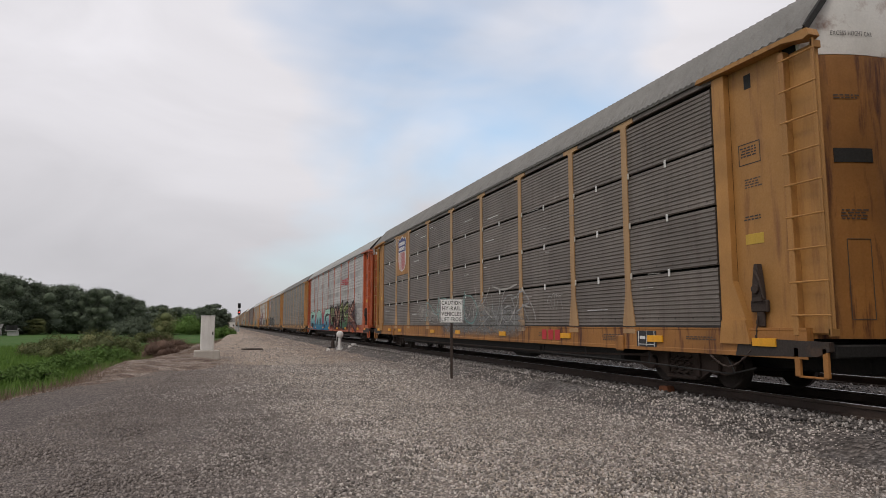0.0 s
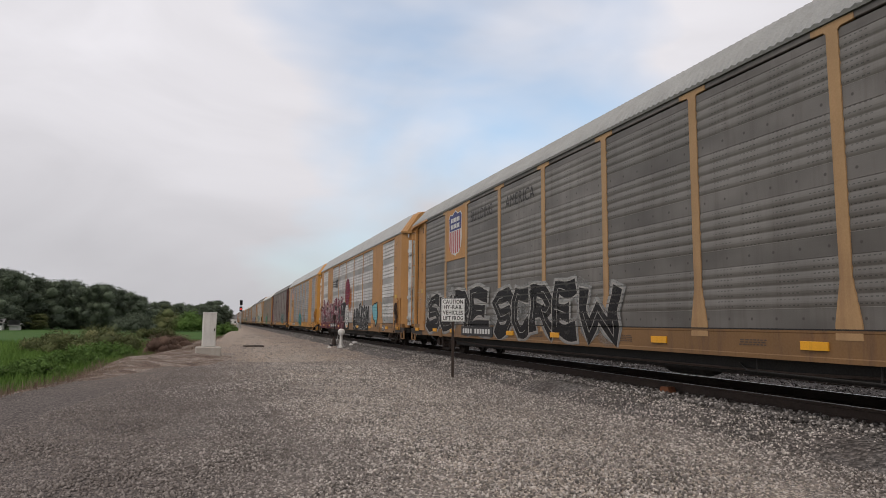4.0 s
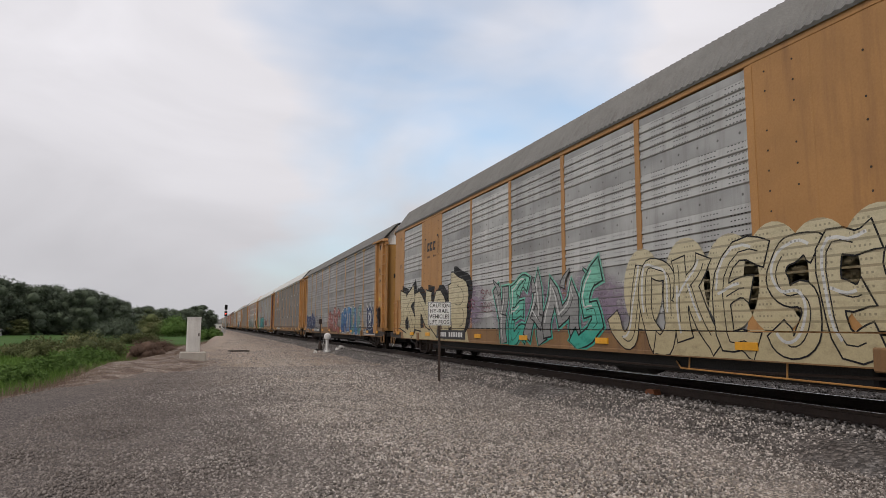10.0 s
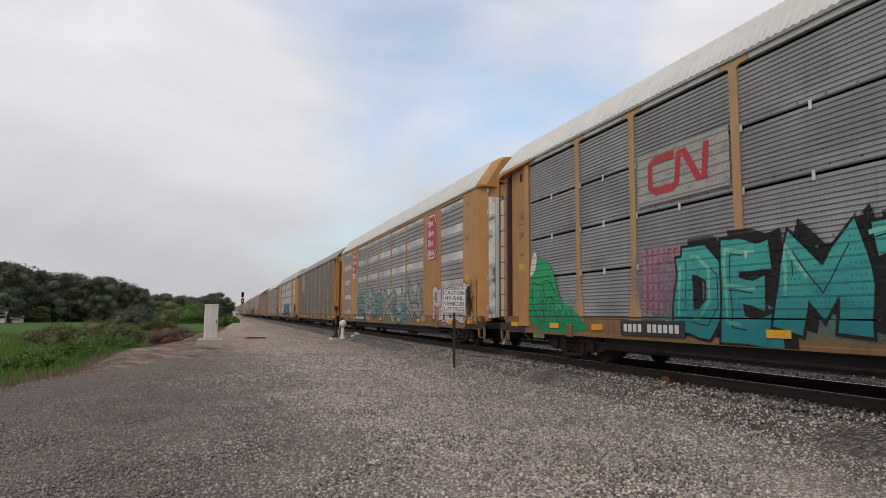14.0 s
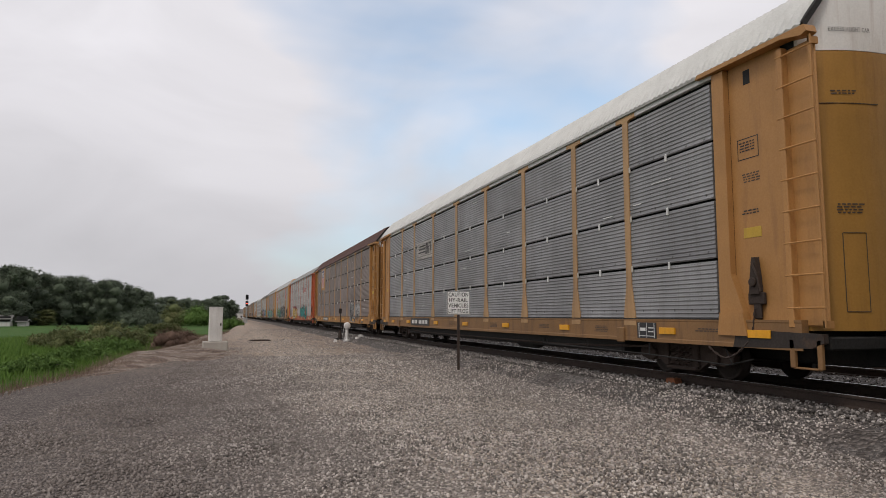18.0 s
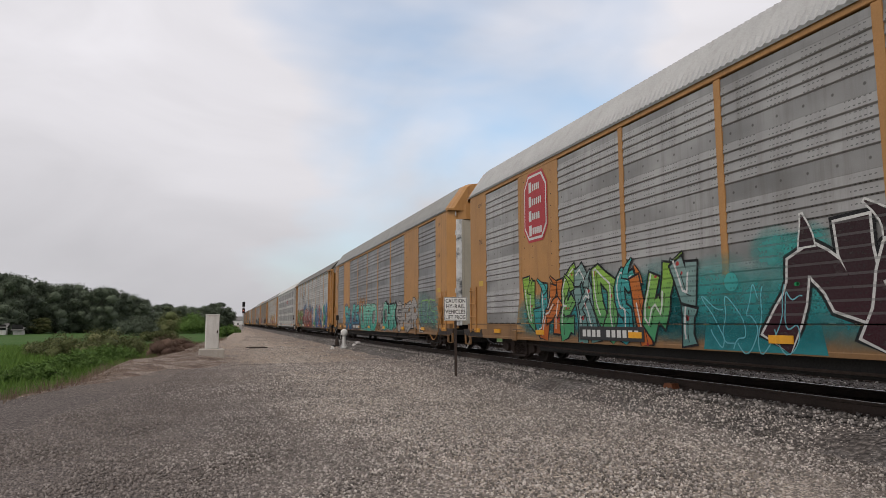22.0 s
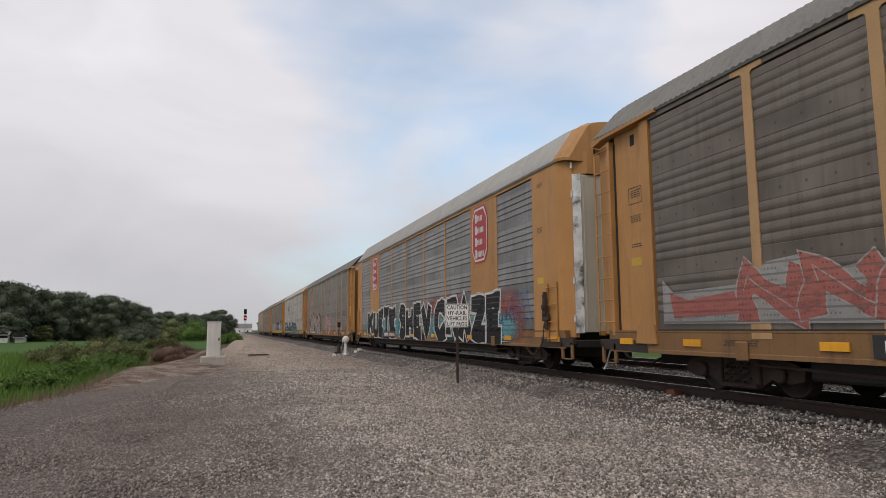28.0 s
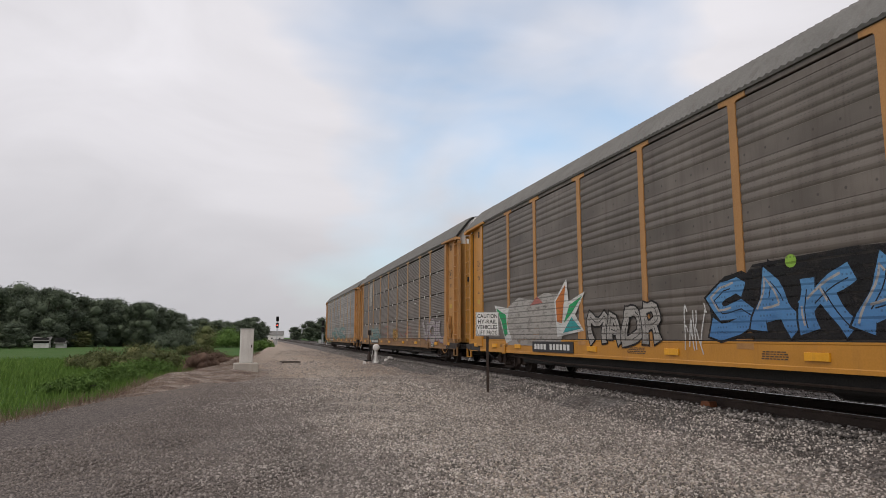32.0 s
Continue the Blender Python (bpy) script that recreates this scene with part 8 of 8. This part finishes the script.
    poly(a, [(-9.95, 1.02), (-10.3, 1.35), (-10.2, 1.7), (-10.35, 2.05), (-10.2, 2.42), (-10.6, 2.18), (-10.9, 2.5), (-11.2, 2.18), (-11.55, 2.42), (-11.45, 2.05), (-11.6, 1.7), (-11.5, 1.35), (-11.9, 1.02)], "navy", 2); patch(a, -10.95, 1.82, 0.62, 0.55, "white", layer=3, round_=True); patch(a, -10.95, 1.82, 0.3, 0.3, "navy", layer=4, round_=True); ovals(a, [(-10.95, 1.30, 0.42, 0.10), (-10.95, 1.80, 0.42, 0.36)], "white", 0.03)
    tag(a, "ARKS", -12.15, -12.85, 2.05, 2.35, "black", 17, 0.04); tag(a, "MTLB", -12.2, -12.85, 1.75, 2.0, "black", 128, 0.035); tag(a, "WSF", -12.25, -12.85, 1.5, 1.72, "black", 129, 0.035); tag(a, "GN", -9.4, -10.0, 1.4, 2.3, "grey", 18, 0.03)
    a = make(10, S, TAN, P_BROWN, ROOF_WHITE, "tan auto-carrier car with dark slotted panels and pale roof", mark=(7.75, 3.9))
    shield(a, 8.12, 4.66, 0.90, 1.08, back=TAN); slogan(a, ["BUILDING AMERICA"], 8.12, 3.86, 1.75, 0.17)
    a = make(11, S, TAN, P_SLATE, ROOF_WHITE, "tan auto-carrier car with grey slotted panels and teal graffiti", rungs=MAROON, mark=(7.53, 5.58))
    poly(a, [(6.85, 3.46), (4.38, 3.46), (4.38, 4.44), (6.85, 4.44)], "dimwhite", 0, 0.1); noodle(a, 5.65, 3.98, 1.7, 0.78, RED)
    wash(a, 6.9, 5.3, 1.3, 2.7, "mauve", 13, 0.9, 0, 4); [poly(a, [(6.75 - q * 0.17, 1.4), (6.68 - q * 0.17, 1.4), (6.66 - q * 0.17, 2.6), (6.73 - q * 0.17, 2.62)], "pink", 0, 0.6) for q in range(8)]; wash(a, 6.4, -1.0, 0.95, 2.2, "silverteal", 14, 0.8, 0, 8)
    graffiti(a, "DEMTO", 5.75, -0.3, 0.93, 2.6, "teal", "black", None, "mint", seed=22, fat=1.45, soft=0, shadow="black", sway=0.5, rim_width=0.05)
    poly(a, [(11.85, 0.95), (11.75, 2.1), (11.4, 2.75), (10.9, 2.85), (10.4, 2.45), (10.1, 1.7), (9.4, 1.5), (8.6, 0.95)], "green", 0, 0.2, 1); poly(a, [(11.75, 2.3), (11.5, 3.0), (11.25, 2.95), (11.35, 2.5)], "white", 1, 0.3, 1); tag(a, "GR", 11.5, 10.2, 1.2, 2.2, "black", 64, 0.02); tag(a, "WK", 10.4, 9.2, 1.3, 1.9, "mint", 130, 0.03)
    wash(a, -2.8, -6.0, 1.3, 2.2, "salmon", 19, 1.3, 0, 5); tag(a, "VRK", -9.0, -11.2, 1.1, 2.5, "black", 31, 0.035); tag(a, "ULY", -9.3, -10.4, 1.9, 2.5, "black", 32, 0.025)
    a = make(12, F, TAN, P_STRIPE, ROOF_WHITE, "tan auto-carrier car with pale-banded panels and red badges", gate=WHITE)
    octagon(a, -8.12); octagon(a, 8.12)
    graffiti(a, "PINDER", -8.4, -12.6, 1.05, 2.4, "white", "wine", None, seed=23, rim_width=0.03, soft=0)
    graffiti(a, "ENAXLW", 6.8, -7.0, 1.0, 2.6, ("silverteal", "dimwhite"), "black", "silverteal", worn=0.7, seed=24, weave=True, sway=1.5)
    a = make(13, R, TAN, P_BROWN, ROOF_GREY, "tan auto-carrier car with dark brown panels and a shield emblem")
    shield(a, 7.95, 4.55, 1.3, 1.62, back=TAN)
    ovals(a, [(12.4, 2.7, 0.18, 0.3), (12.35, 2.6, 0.1, 0.14), (12.4, 3.1, 0.16, 0.12)], "dimwhite", 0.02); tag(a, "AZEP", 12.8, 12.1, 1.7, 2.05, "dimwhite", 20, 0.025)
    a = make(14, F, TAN, P_WHITE, ROOF_PALE, "tan auto-carrier car with bright panels and blue graffiti")
    noodle(a, 8.12, 4.6, 1.5, 0.75, RED)
    graffiti(a, "WKAYZRN", 2.7, -4.9, 0.93, 2.65, ("navy", "blue"), "aqua", "blue", "mint", seed=25, sway=1.9, soft=0, weave=True, fat=0.95, rim_width=0.025, cloud=0.14); tag(a, "VXW", 2.6, -4.4, 1.0, 2.5, "mint", 33, 0.03); tag(a, "NKVA", 2.4, -4.7, 1.0, 2.2, "navy", 131, 0.05)
    a = make(15, S, TAN, P_SLATE, ROOF_WHITE, "tan auto-carrier car with slate grey slotted panels")
    poly(a, [(6.6, 3.74), (4.3, 3.74), (4.3, 4.45), (6.6, 4.45)], "dimwhite", 0, 0.1); speed_lines(a, 5.4, 4.1, 1.7, 0.5, INK)
    a = make(16, S, OLD_YELLOW, P_UMBER, ROOF_BROWN, "yellow auto-carrier car with brown slotted panels and rusted roof", posts=PALE_TAN)
    scratches(a, 153, 22)
    shield(a, 8.2, 4.53, 1.4, 1.66, back=YELLOW)
    graffiti(a, "NAL", -5.6, -7.3, 0.95, 2.3, "black", "white", None, seed=65, fat=1.4, soft=0, rim_width=0.05)
    wash(a, -7.4, -8.9, 1.1, 2.2, "white", 16, 0.5, 0, 4); ovals(a, [(-8.0, 1.9, 0.25, 0.2), (-8.4, 1.6, 0.3, 0.16), (-8.1, 1.3, 0.35, 0.14)], "black", 0.03); tag(a, "RW", -7.6, -8.8, 1.1, 2.0, "black", 34, 0.025)
    tag(a, "OKR", 5.0, 2.0, 1.6, 2.3, "grey", 23, 0.025)
    a = make(17, R, ORANGE, P_PALE, ROOF_GREY, "grey ribbed auto-carrier car with orange posts and teal graffiti", mark=(6.74, 4.42))
    speed_lines(a, -5.5, 4.05, 2.4, 0.5, RED)
    graffiti(a, "NAKU", -1.2, -8.0, 0.93, 2.5, "teal", "black", None, "mint", seed=26, fat=1.2, soft=1, shadow="black", rim_width=0.025, sway=0.8)
    wash(a, 7.7, 2.4, 1.2, 2.5, "red", 132, 0.3, 0, 7); graffiti(a, "GREAK", 7.6, 2.2, 0.93, 2.35, "yellow", "brownred", None, "white", seed=27, fat=1.6, soft=1, shadow="wine", halo="red", sway=0.8, rim_width=0.03)
    graffiti(a, "SUB", 11.6, 9.4, 1.0, 2.3, "grey", "black", None, worn=0.6, seed=133, fat=1.7, soft=2, rim_width=0.025, inner=False)
    tag(a, "US", -12.2, -12.7, 2.4, 2.85, "white", 35, 0.03); tag(a, "PAK", -12.1, -12.7, 1.9, 2.15, "peach", 36, 0.02); tag(a, "ZO", -12.2, -12.7, 1.4, 1.7, "peach", 37, 0.02)
    a = make(18, F, TAN, P_MID, ROOF_PALE, "tan auto-carrier car with grey panels, red badges and green graffiti", mark=(6.05, 3.63))
    octagon(a, -8.12); octagon(a, 8.2)
    wash(a, 8.9, 2.2, 0.95, 2.3, "teal", 141, 0.3, 0, 8); graffiti(a, "VJHEROSIWY", 8.9, 2.0, 0.93, 2.55, ("lime", "teal", "orange", "lime", "silverteal"), "black", None, "white", seed=28, sway=1.9, soft=1, weave=True, fat=1.9, rim_width=0.045, dots="red")
    wash(a, 3.6, -7.6, 0.95, 2.4, "teal", 17, 0.3, 0, 14); poly(a, [(2.0, 0.92), (1.9, 1.45), (0.9, 1.5), (0.2, 1.9), (-0.3, 1.4), (-0.4, 0.92)], "teal", 0, 0.2); tag(a, "SOSUS", 1.9, 0.0, 0.98, 1.8, "aqua", 142, 0.02, 2.4); patch(a, 1.3, 2.0, 0.3, 0.3, "teal", layer=1, round_=True); wash(a, 0.6, -0.4, 2.0, 2.7, "teal", 143, 0.4, 0, 3)
    graffiti(a, "NASMEK", 0.2, -7.6, 0.93, 2.9, "maroonblack", "white", None, seed=29, sway=1.5, soft=1, weave=True, fat=1.15, rim_width=0.04, dots="green", inner=False, halo="black")
    a = make(19, F, TAN, P_STEEL, ROOF_GREY, "tan auto-carrier car with grey panels and mint green graffiti", mark=(5.74, 3.22))
    graffiti(a, "BLES", 8.4, 3.6, 0.93, 2.5, "bluefade", "black", "mauve", "mint", seed=30, soft=3, fat=1.2, cloud=0.10)
    wash(a, 4.0, 2.0, 1.8, 2.9, "peach", 31, 0.9, 0, 4)
    poly(a, [(3.1, 0.92), (3.1, 1.36), (-0.9, 1.36), (-0.9, 0.92)], "mint", 0, 0.2); graffiti(a, "UIRD", 3.1, -1.3, 0.93, 2.5, "mint", "black", None, "dimwhite", seed=31, halo="dimwhite", fat=1.4, soft=1, sway=0.7)
    graffiti(a, "E", -2.1, -2.8, 0.95, 2.25, "dimwhite", "black", None, seed=66, soft=2, fat=1.6); poly(a, [(-1.7, 1.95), (-1.9, 2.05), (-2.1, 1.95), (-2.0, 1.75)], "dimwhite", 1, 0.2, 2)
    graffiti(a, "CHIK", -2.85, -5.5, 0.93, 2.36, "mint", "black", None, "dimwhite", seed=32, fat=1.7, soft=0, halo="dimwhite", shadow="black", sway=0.5)
    graffiti(a, "SKBR", -5.7, -9.2, 0.95, 2.35, "dimwhite", "black", None, worn=0.3, seed=67, soft=2, fat=1.3); wash(a, -9.5, -12.0, 0.98, 2.5, "silverteal", 68, 1.0, 0, 5); tag(a, "OS", -9.8, -11.8, 1.3, 2.4, "lime", 69, 0.04)
    tag(a, "KEK", -1.3, -2.2, 1.0, 1.4, "black", 24, 0.025)
    a = make(20, R, TAN, P_PALE, ROOF_DARK, "pale ribbed auto-carrier car with tan posts and bright graffiti", mark=(6.73, 4.59))
    bracket_mark(a, 5.75, 3.95, 1.5, 0.8)
    wash(a, 11.2, 5.0, 0.95, 2.5, "red", 70, 0.6, 0, 9)
    graffiti(a, "REST", 10.8, 5.3, 0.93, 2.75, "olive", "black", None, "cream", seed=33, fat=1.7, soft=1, halo="red", sway=0.7)
    wash(a, 5.4, -2.4, 0.95, 3.1, "blue", 71, 0.6, 0, 9)
    graffiti(a, "OZGSAK", 4.4, -1.8, 0.93, 2.75, ("red", "brownred"), "black", None, "white", seed=34, fat=1.7, soft=1, halo="cream", blots=("salmon", "brownred"), sway=0.8)
    wash(a, -1.6, -11.6, 0.95, 2.8, "wine", 72, 0.5, 0, 12)
    # colours that run down over the sill below the letters, side by side
    poly(a, [(4.2, 0.93), (4.1, 1.5), (2.6, 1.7), (1.0, 1.5), (-0.6, 1.8), (-1.95, 1.4), (-1.93, 0.93)], "brownred", 0.5, 0.3)
    down = -1.98
    for colour, end, top in (("cream", -2.3, 2.3), ("blue", -3.4, 2.6), ("green", -3.9, 2.7), ("cream", -4.5, 2.2), ("blue", -5.5, 2.7), ("salmon", -6.1, 2.5), ("blue", -6.65, 2.6), ("green", -7.2, 1.9), ("salmon", -8.0, 2.5), ("blue", -9.1, 2.4), ("salmon", -9.9, 2.6), ("blue", -10.8, 2.4), ("green", -11.5, 2.2)):
        mid = (down + end) / 2
        poly(a, [(down, 0.93), (down + 0.06, 1.3), (down + 0.30, 1.9), (mid + 0.25, top), (end + 0.32, top - 0.1), (end + 0.22, 1.8), (end + 0.05, 1.3), (end, 0.93)], colour, 0.5, 0.25)
        down = end - 0.012
    graffiti(a, "RNITLEACKS", -1.9, -11.6, 0.93, 2.85, ("blue", "cream", "green", "blue", "sky", "salmon"), "black", None, "white", seed=35, fat=2.1, weave=True, sway=1.4, soft=2, halo="white", rim_width=0.05, blots=("salmon", "blue", "blue", "green"))
    a = make(21, R, SILVER, P_STRIPE, ROOF_WHITE, "silver auto-carrier car with pale-banded grey panels", cap=YELLOW)
    speed_lines(a, -3.0, 4.0, 2.4, 0.4, RED)
    a = make(22, R, TAN, P_PALE, ROOF_GREY, "pale ribbed auto-carrier car with tan posts and golden graffiti", stamp=False)
    bracket_mark(a, 5.7, 3.95, 1.5, 0.8)
    wash(a, 2.2, -8.2, 0.95, 2.6, "pink", 73, 0.7, 0, 10)
    graffiti(a, "LEMNS", 2.0, -8.0, 0.93, 2.85, ("gold", "cream"), "black", None, "cream", seed=36, sway=1.5, fat=1.1, weave=True, dots="teal", halo="pink")
    tag(a, "ASKYB", 11.65, 10.5, 1.42, 2.4, "black", 25, 0.075); tag(a, "DRW", 3.6, 2.4, 1.6, 2.5, "black", 26, 0.035)
    a = make(23, R, TAN, P_BROWN, ROOF_DARK, "brown-grey ribbed auto-carrier car with tan posts")
    poly(a, [(11.5, 1.45), (11.5, 2.25), (11.2, 2.0), (9.6, 2.05), (9.0, 2.35), (8.35, 2.4), (8.2, 2.1), (7.4, 2.2), (4.6, 2.4), (4.5, 1.4)], "grey", 0, 0.5); poly(a, [(11.2, 1.55), (11.3, 2.0), (10.8, 1.85), (9.7, 1.95), (9.6, 1.6)], "salmon", 1, 0.5); graffiti(a, "NNEL", 9.6, 4.6, 1.36, 2.4, "salmon", "dimwhite", None, worn=0.6, seed=37, fat=1.7, soft=0, rim_width=0.025)
    wash(a, 4.5, -5.2, 0.95, 2.1, "dimwhite", 74, 1.1, 0, 12); graffiti(a, "AUSTRO", 4.4, -5.3, 1.0, 2.5, "dimwhite", "grey", None, worn=0.8, seed=38, soft=0)
    wash(a, -5.5, -11.7, 1.1, 2.25, "brownred", 75, 0.8, 0, 8); tag(a, "NOID", -7.5, -11.0, 1.4, 2.4, "grey", 76, 0.035)
    a = make(24, F, TAN, P_STEEL, ROOF_GREY, "tan auto-carrier car with grey panels, red badges and black graffiti", mark=(5.75, 3.3))
    octagon(a, -7.85); octagon(a, 8.05)
    wash(a, 9.9, -10.4, 0.95, 2.0, "aqua", 26, 0.9, 0, 24); wash(a, -2.0, -6.0, 1.4, 2.6, "salmon", 77, 0.9, 0, 5); wash(a, -9.0, -10.9, 0.95, 2.5, "salmon", 78, 0.5, 0, 3)
    for text, y0, y1, n in (("KUETE", 9.8, 3.2, 39), ("SHEV", 2.55, -2.5, 40), ("CRAZE", -3.0, -9.6, 41)):
        graffiti(a, text, y0, y1, 0.90, 2.5, "black", "white", None, seed=n, sway=0.35, fat=1.5, soft=0, rim_width=0.085, inner=False)
    poly(a, [(9.6, 1.2), (9.7, 1.9), (7.6, 2.1), (3.4, 2.2), (3.3, 1.2)], "white", 0, 0.4); poly(a, [(2.5, 1.2), (2.4, 2.15), (-2.2, 2.2), (-2.0, 1.2)], "dimwhite", 0, 0.4); poly(a, [(-3.0, 1.2), (-3.2, 2.1), (-9.4, 2.2), (-9.6, 1.2)], "dimwhite", 0, 0.4)
    poly(a, [(9.0, 0.915), (8.8, 1.3), (3.2, 1.3), (3.2, 0.915)], "black", 0, 0.2); poly(a, [(2.4, 0.915), (2.4, 1.3), (-1.4, 1.3), (-1.6, 0.915)], "black", 0, 0.2); poly(a, [(-3.3, 0.915), (-3.3, 1.3), (-9.6, 1.3), (-9.6, 0.915)], "black", 0, 0.2)
    tag(a, "UNKT", -9.3, -10.6, 1.5, 2.0, "navy", 80, 0.03); tag(a, "DIZEL", -10.3, -11.7, 1.6, 2.4, "blue", 81, 0.03)
    a = make(25, R, TAN, P_DARK, ROOF_DARK, "brown-grey ribbed auto-carrier car with tan posts and faded emblem", mark=(7.59, 5.08))
    shield(a, 8.1, 4.55, 1.3, 1.62, back=TAN, faded=True)
    wash(a, 9.6, 1.8, 0.95, 2.6, "brownred", 134, 0.5, 0, 12); graffiti(a, "JIEMAS", 9.6, 1.9, 0.95, 2.75, "dimwhite", "brownred", None, worn=0.4, seed=42, soft=1, fat=1.5, weave=True, sway=1.3, rim_width=0.06, halo="dimwhite", shadow="brownred"); wash(a, 1.9, 1.2, 1.2, 1.9, "mint", 135, 0.9, 0, 2)
    graffiti(a, "SNUF", -1.5, -4.6, 0.95, 2.5, ("gold", "pink", "mauve", "pink"), "dimwhite", None, "white", seed=43, soft=2, fat=1.5, rim_width=0.02, worn=0.3)
    tag(a, "OUR", -9.3, -11.9, 1.45, 2.6, "dimwhite", 27, 0.028); ovals(a, [(-9.9, 2.0, 0.45, 0.55), (-10.9, 2.0, 0.3, 0.55)], "dimwhite", 0.025)
    a = make(26, R, TAN, P_PALE, ROOF_TAN, "pale ribbed auto-carrier car with tan posts and black graffiti", stamp=True, mark=(6.56, 4.35))
    speed_lines(a, 5.85, 4.05, 2.2, 0.62, INK)
    wash(a, 10.2, -5.7, 0.93, 1.9, "teal", 30, 0.5, 0, 20)
    graffiti(a, "STAR", 10.2, 5.8, 0.93, 2.45, "black", "white", None, seed=44, sway=0.8, fat=1.6, soft=1, rim_width=0.06, inner=False)
    graffiti(a, "STX", 4.45, 1.25, 0.93, 2.45, "black", "white", None, seed=45, sway=0.8, fat=1.6, soft=1, rim_width=0.06, inner=False)
    graffiti(a, "SEVEN", 0.2, -4.7, 0.93, 2.42, "black", "white", None, seed=46, sway=0.7, fat=1.6, soft=1, rim_width=0.06, inner=False); poly(a, [(10.3, 0.92), (10.2, 1.36), (-5.0, 1.36), (-5.0, 0.92)], "teal", 0, 0.3); poly(a, [(9.9, 0.918), (9.7, 1.3), (1.5, 1.3), (1.3, 0.918)], "black", 0, 0.2)
    tag(a, "RO", -12.05, -12.75, 1.5, 2.55, "white", 28, 0.06); tag(a, "FEZ", -9.25, -9.85, 1.5, 2.1, "wine", 29, 0.03); tag(a, "JW", 12.8, 12.1, 1.6, 2.3, "white", 30, 0.03)
    a = make(27, R, YELLOW, P_BROWN, ROOF_DARK, "grey ribbed auto-carrier car with yellow posts and blue graffiti", posts=TAN, mark=(7.26, 4.69))
    # a buffed pale block with green and orange spikes left showing at its ends
    poly(a, [(9.3, 1.15), (5.5, 1.15), (5.2, 1.6), (5.35, 2.5), (6.4, 2.62), (7.2, 2.45), (8.3, 2.6), (9.2, 2.35)], "dimwhite", 0, 0.6)
    poly(a, [(9.4, 1.2), (8.9, 1.3), (9.3, 1.8), (9.15, 2.3), (10.5, 2.45), (9.9, 1.9)], "white", 1, 0.5)
    poly(a, [(9.5, 1.4), (9.25, 1.5), (9.4, 2.1), (10.3, 2.35), (9.8, 1.9)], "green", 2, 0.4)
    poly(a, [(5.6, 1.4), (4.1, 1.55), (4.55, 1.95), (4.0, 2.5), (4.9, 2.3), (5.0, 2.9), (5.75, 2.35)], "white", 1, 0.5)
    poly(a, [(5.25, 1.5), (4.25, 1.6), (4.75, 1.9)], "teal", 2, 0.4); poly(a, [(5.2, 1.75), (4.8, 1.95), (4.15, 2.4), (4.85, 2.2)], "green", 2, 0.4)
    poly(a, [(5.6, 1.8), (5.3, 1.75), (5.05, 2.75), (5.65, 2.35)], "orange", 2, 0.5); poly(a, [(7.4, 2.3), (6.5, 2.35), (6.9, 2.55)], "salmon", 2, 0.5)
    tag(a, "FAKT", 0.15, -0.45, 1.1, 1.95, "white", 61, 0.03)
    graffiti(a, "MADR", 3.9, 0.9, 1.2, 2.1, "dimwhite", "black", None, worn=0.6, seed=47)
    poly(a, [(-0.65, 1.36), (-0.6, 1.9), (-1.2, 2.1), (-1.7, 2.55), (-3.6, 2.6), (-5.6, 2.5), (-5.7, 1.36)], "black", 0, 0.6); graffiti(a, "SAKAN", -0.6, -5.6, 1.36, 2.42, "sky", "black", None, "dimwhite", worn=0.3, fat=1.2, shadow="black", seed=48, soft=0, sway=1.0); patch(a, -2.5, 2.52, 0.22, 0.2, "lime", layer=1, round_=True)
    graffiti(a, "WMNUW", -6.4, -12.0, 1.15, 2.75, ("white", "dimwhite", "silverteal"), "black", None, seed=49, weave=True, sway=1.5, soft=0, shadow="black", fat=1.2)
    a = make(28, S, TAN, P_BROWN, ROOF_DARK, "tan auto-carrier car with brown-grey slotted panels")
    poly(a, [(8.7, 3.65), (7.5, 3.65), (7.5, 5.15), (8.7, 5.15)], "dimwhite", 0, 0.5)
    graffiti(a, "VOIL", -7.9, -12.2, 1.1, 2.2, "dimwhite", "mauve", None, worn=0.6, seed=50)
    graffiti(a, "OSEN", 8.0, 4.0, 1.1, 2.0, "silverteal", "grey", None, worn=0.8, seed=51); wash(a, -0.4, -1.6, 1.1, 2.0, "gold", 38, 1.0, 0, 3)
    tag(a, "RUNA", 3.0, -6.0, 1.2, 2.1, "salmon", 31, 0.03)
    a = make(29, R, TAN, P_GREY, ROOF_DARK, "grey ribbed auto-carrier car at the tail of the train")
    graffiti(a, "HENSO", 6.0, -6.0, 1.2, 2.4, "silverteal", "grey", None, worn=0.8, seed=52)
    lamp = part("tail_marker", Geo().box(-0.12, 0.12, 13.98, 14.10, 0.95, 1.2, 0.02), DARK, a, "dark marker box on the rear coupler")


train()


def run(t):
    """How far the train has come by t seconds, in car lengths: it slowly gathers speed."""
    return ((-1.98031745e-06 * t + 1.64294021e-03) * t + 8.03974482e-01) * t - 1.17969875


def motions():
    """The train runs past towards the camera; its wheels turn."""
    times = [i * 0.5 for i in range(65)]
    for k, car in CARS:
        walk(car, [(t, pose(MID, PITCH * (k - 0.5 - run(t)) + 0.92, 0)) for t in times])
    # wheels turn by less than a quarter turn from key to key
    first = WHEELS[0]
    walk(first, [(i / FPS, pose(0, 0, 0, 82.0 * i % 360)) for i in range(32 * FPS + 1)])
    keys = first.animation_data
    for w in WHEELS[1:]:
        w.rotation_mode = "QUATERNION"
        w.animation_data_create()
        w.animation_data.action, w.animation_data.action_slot = keys.action, keys.action_slot


motions()
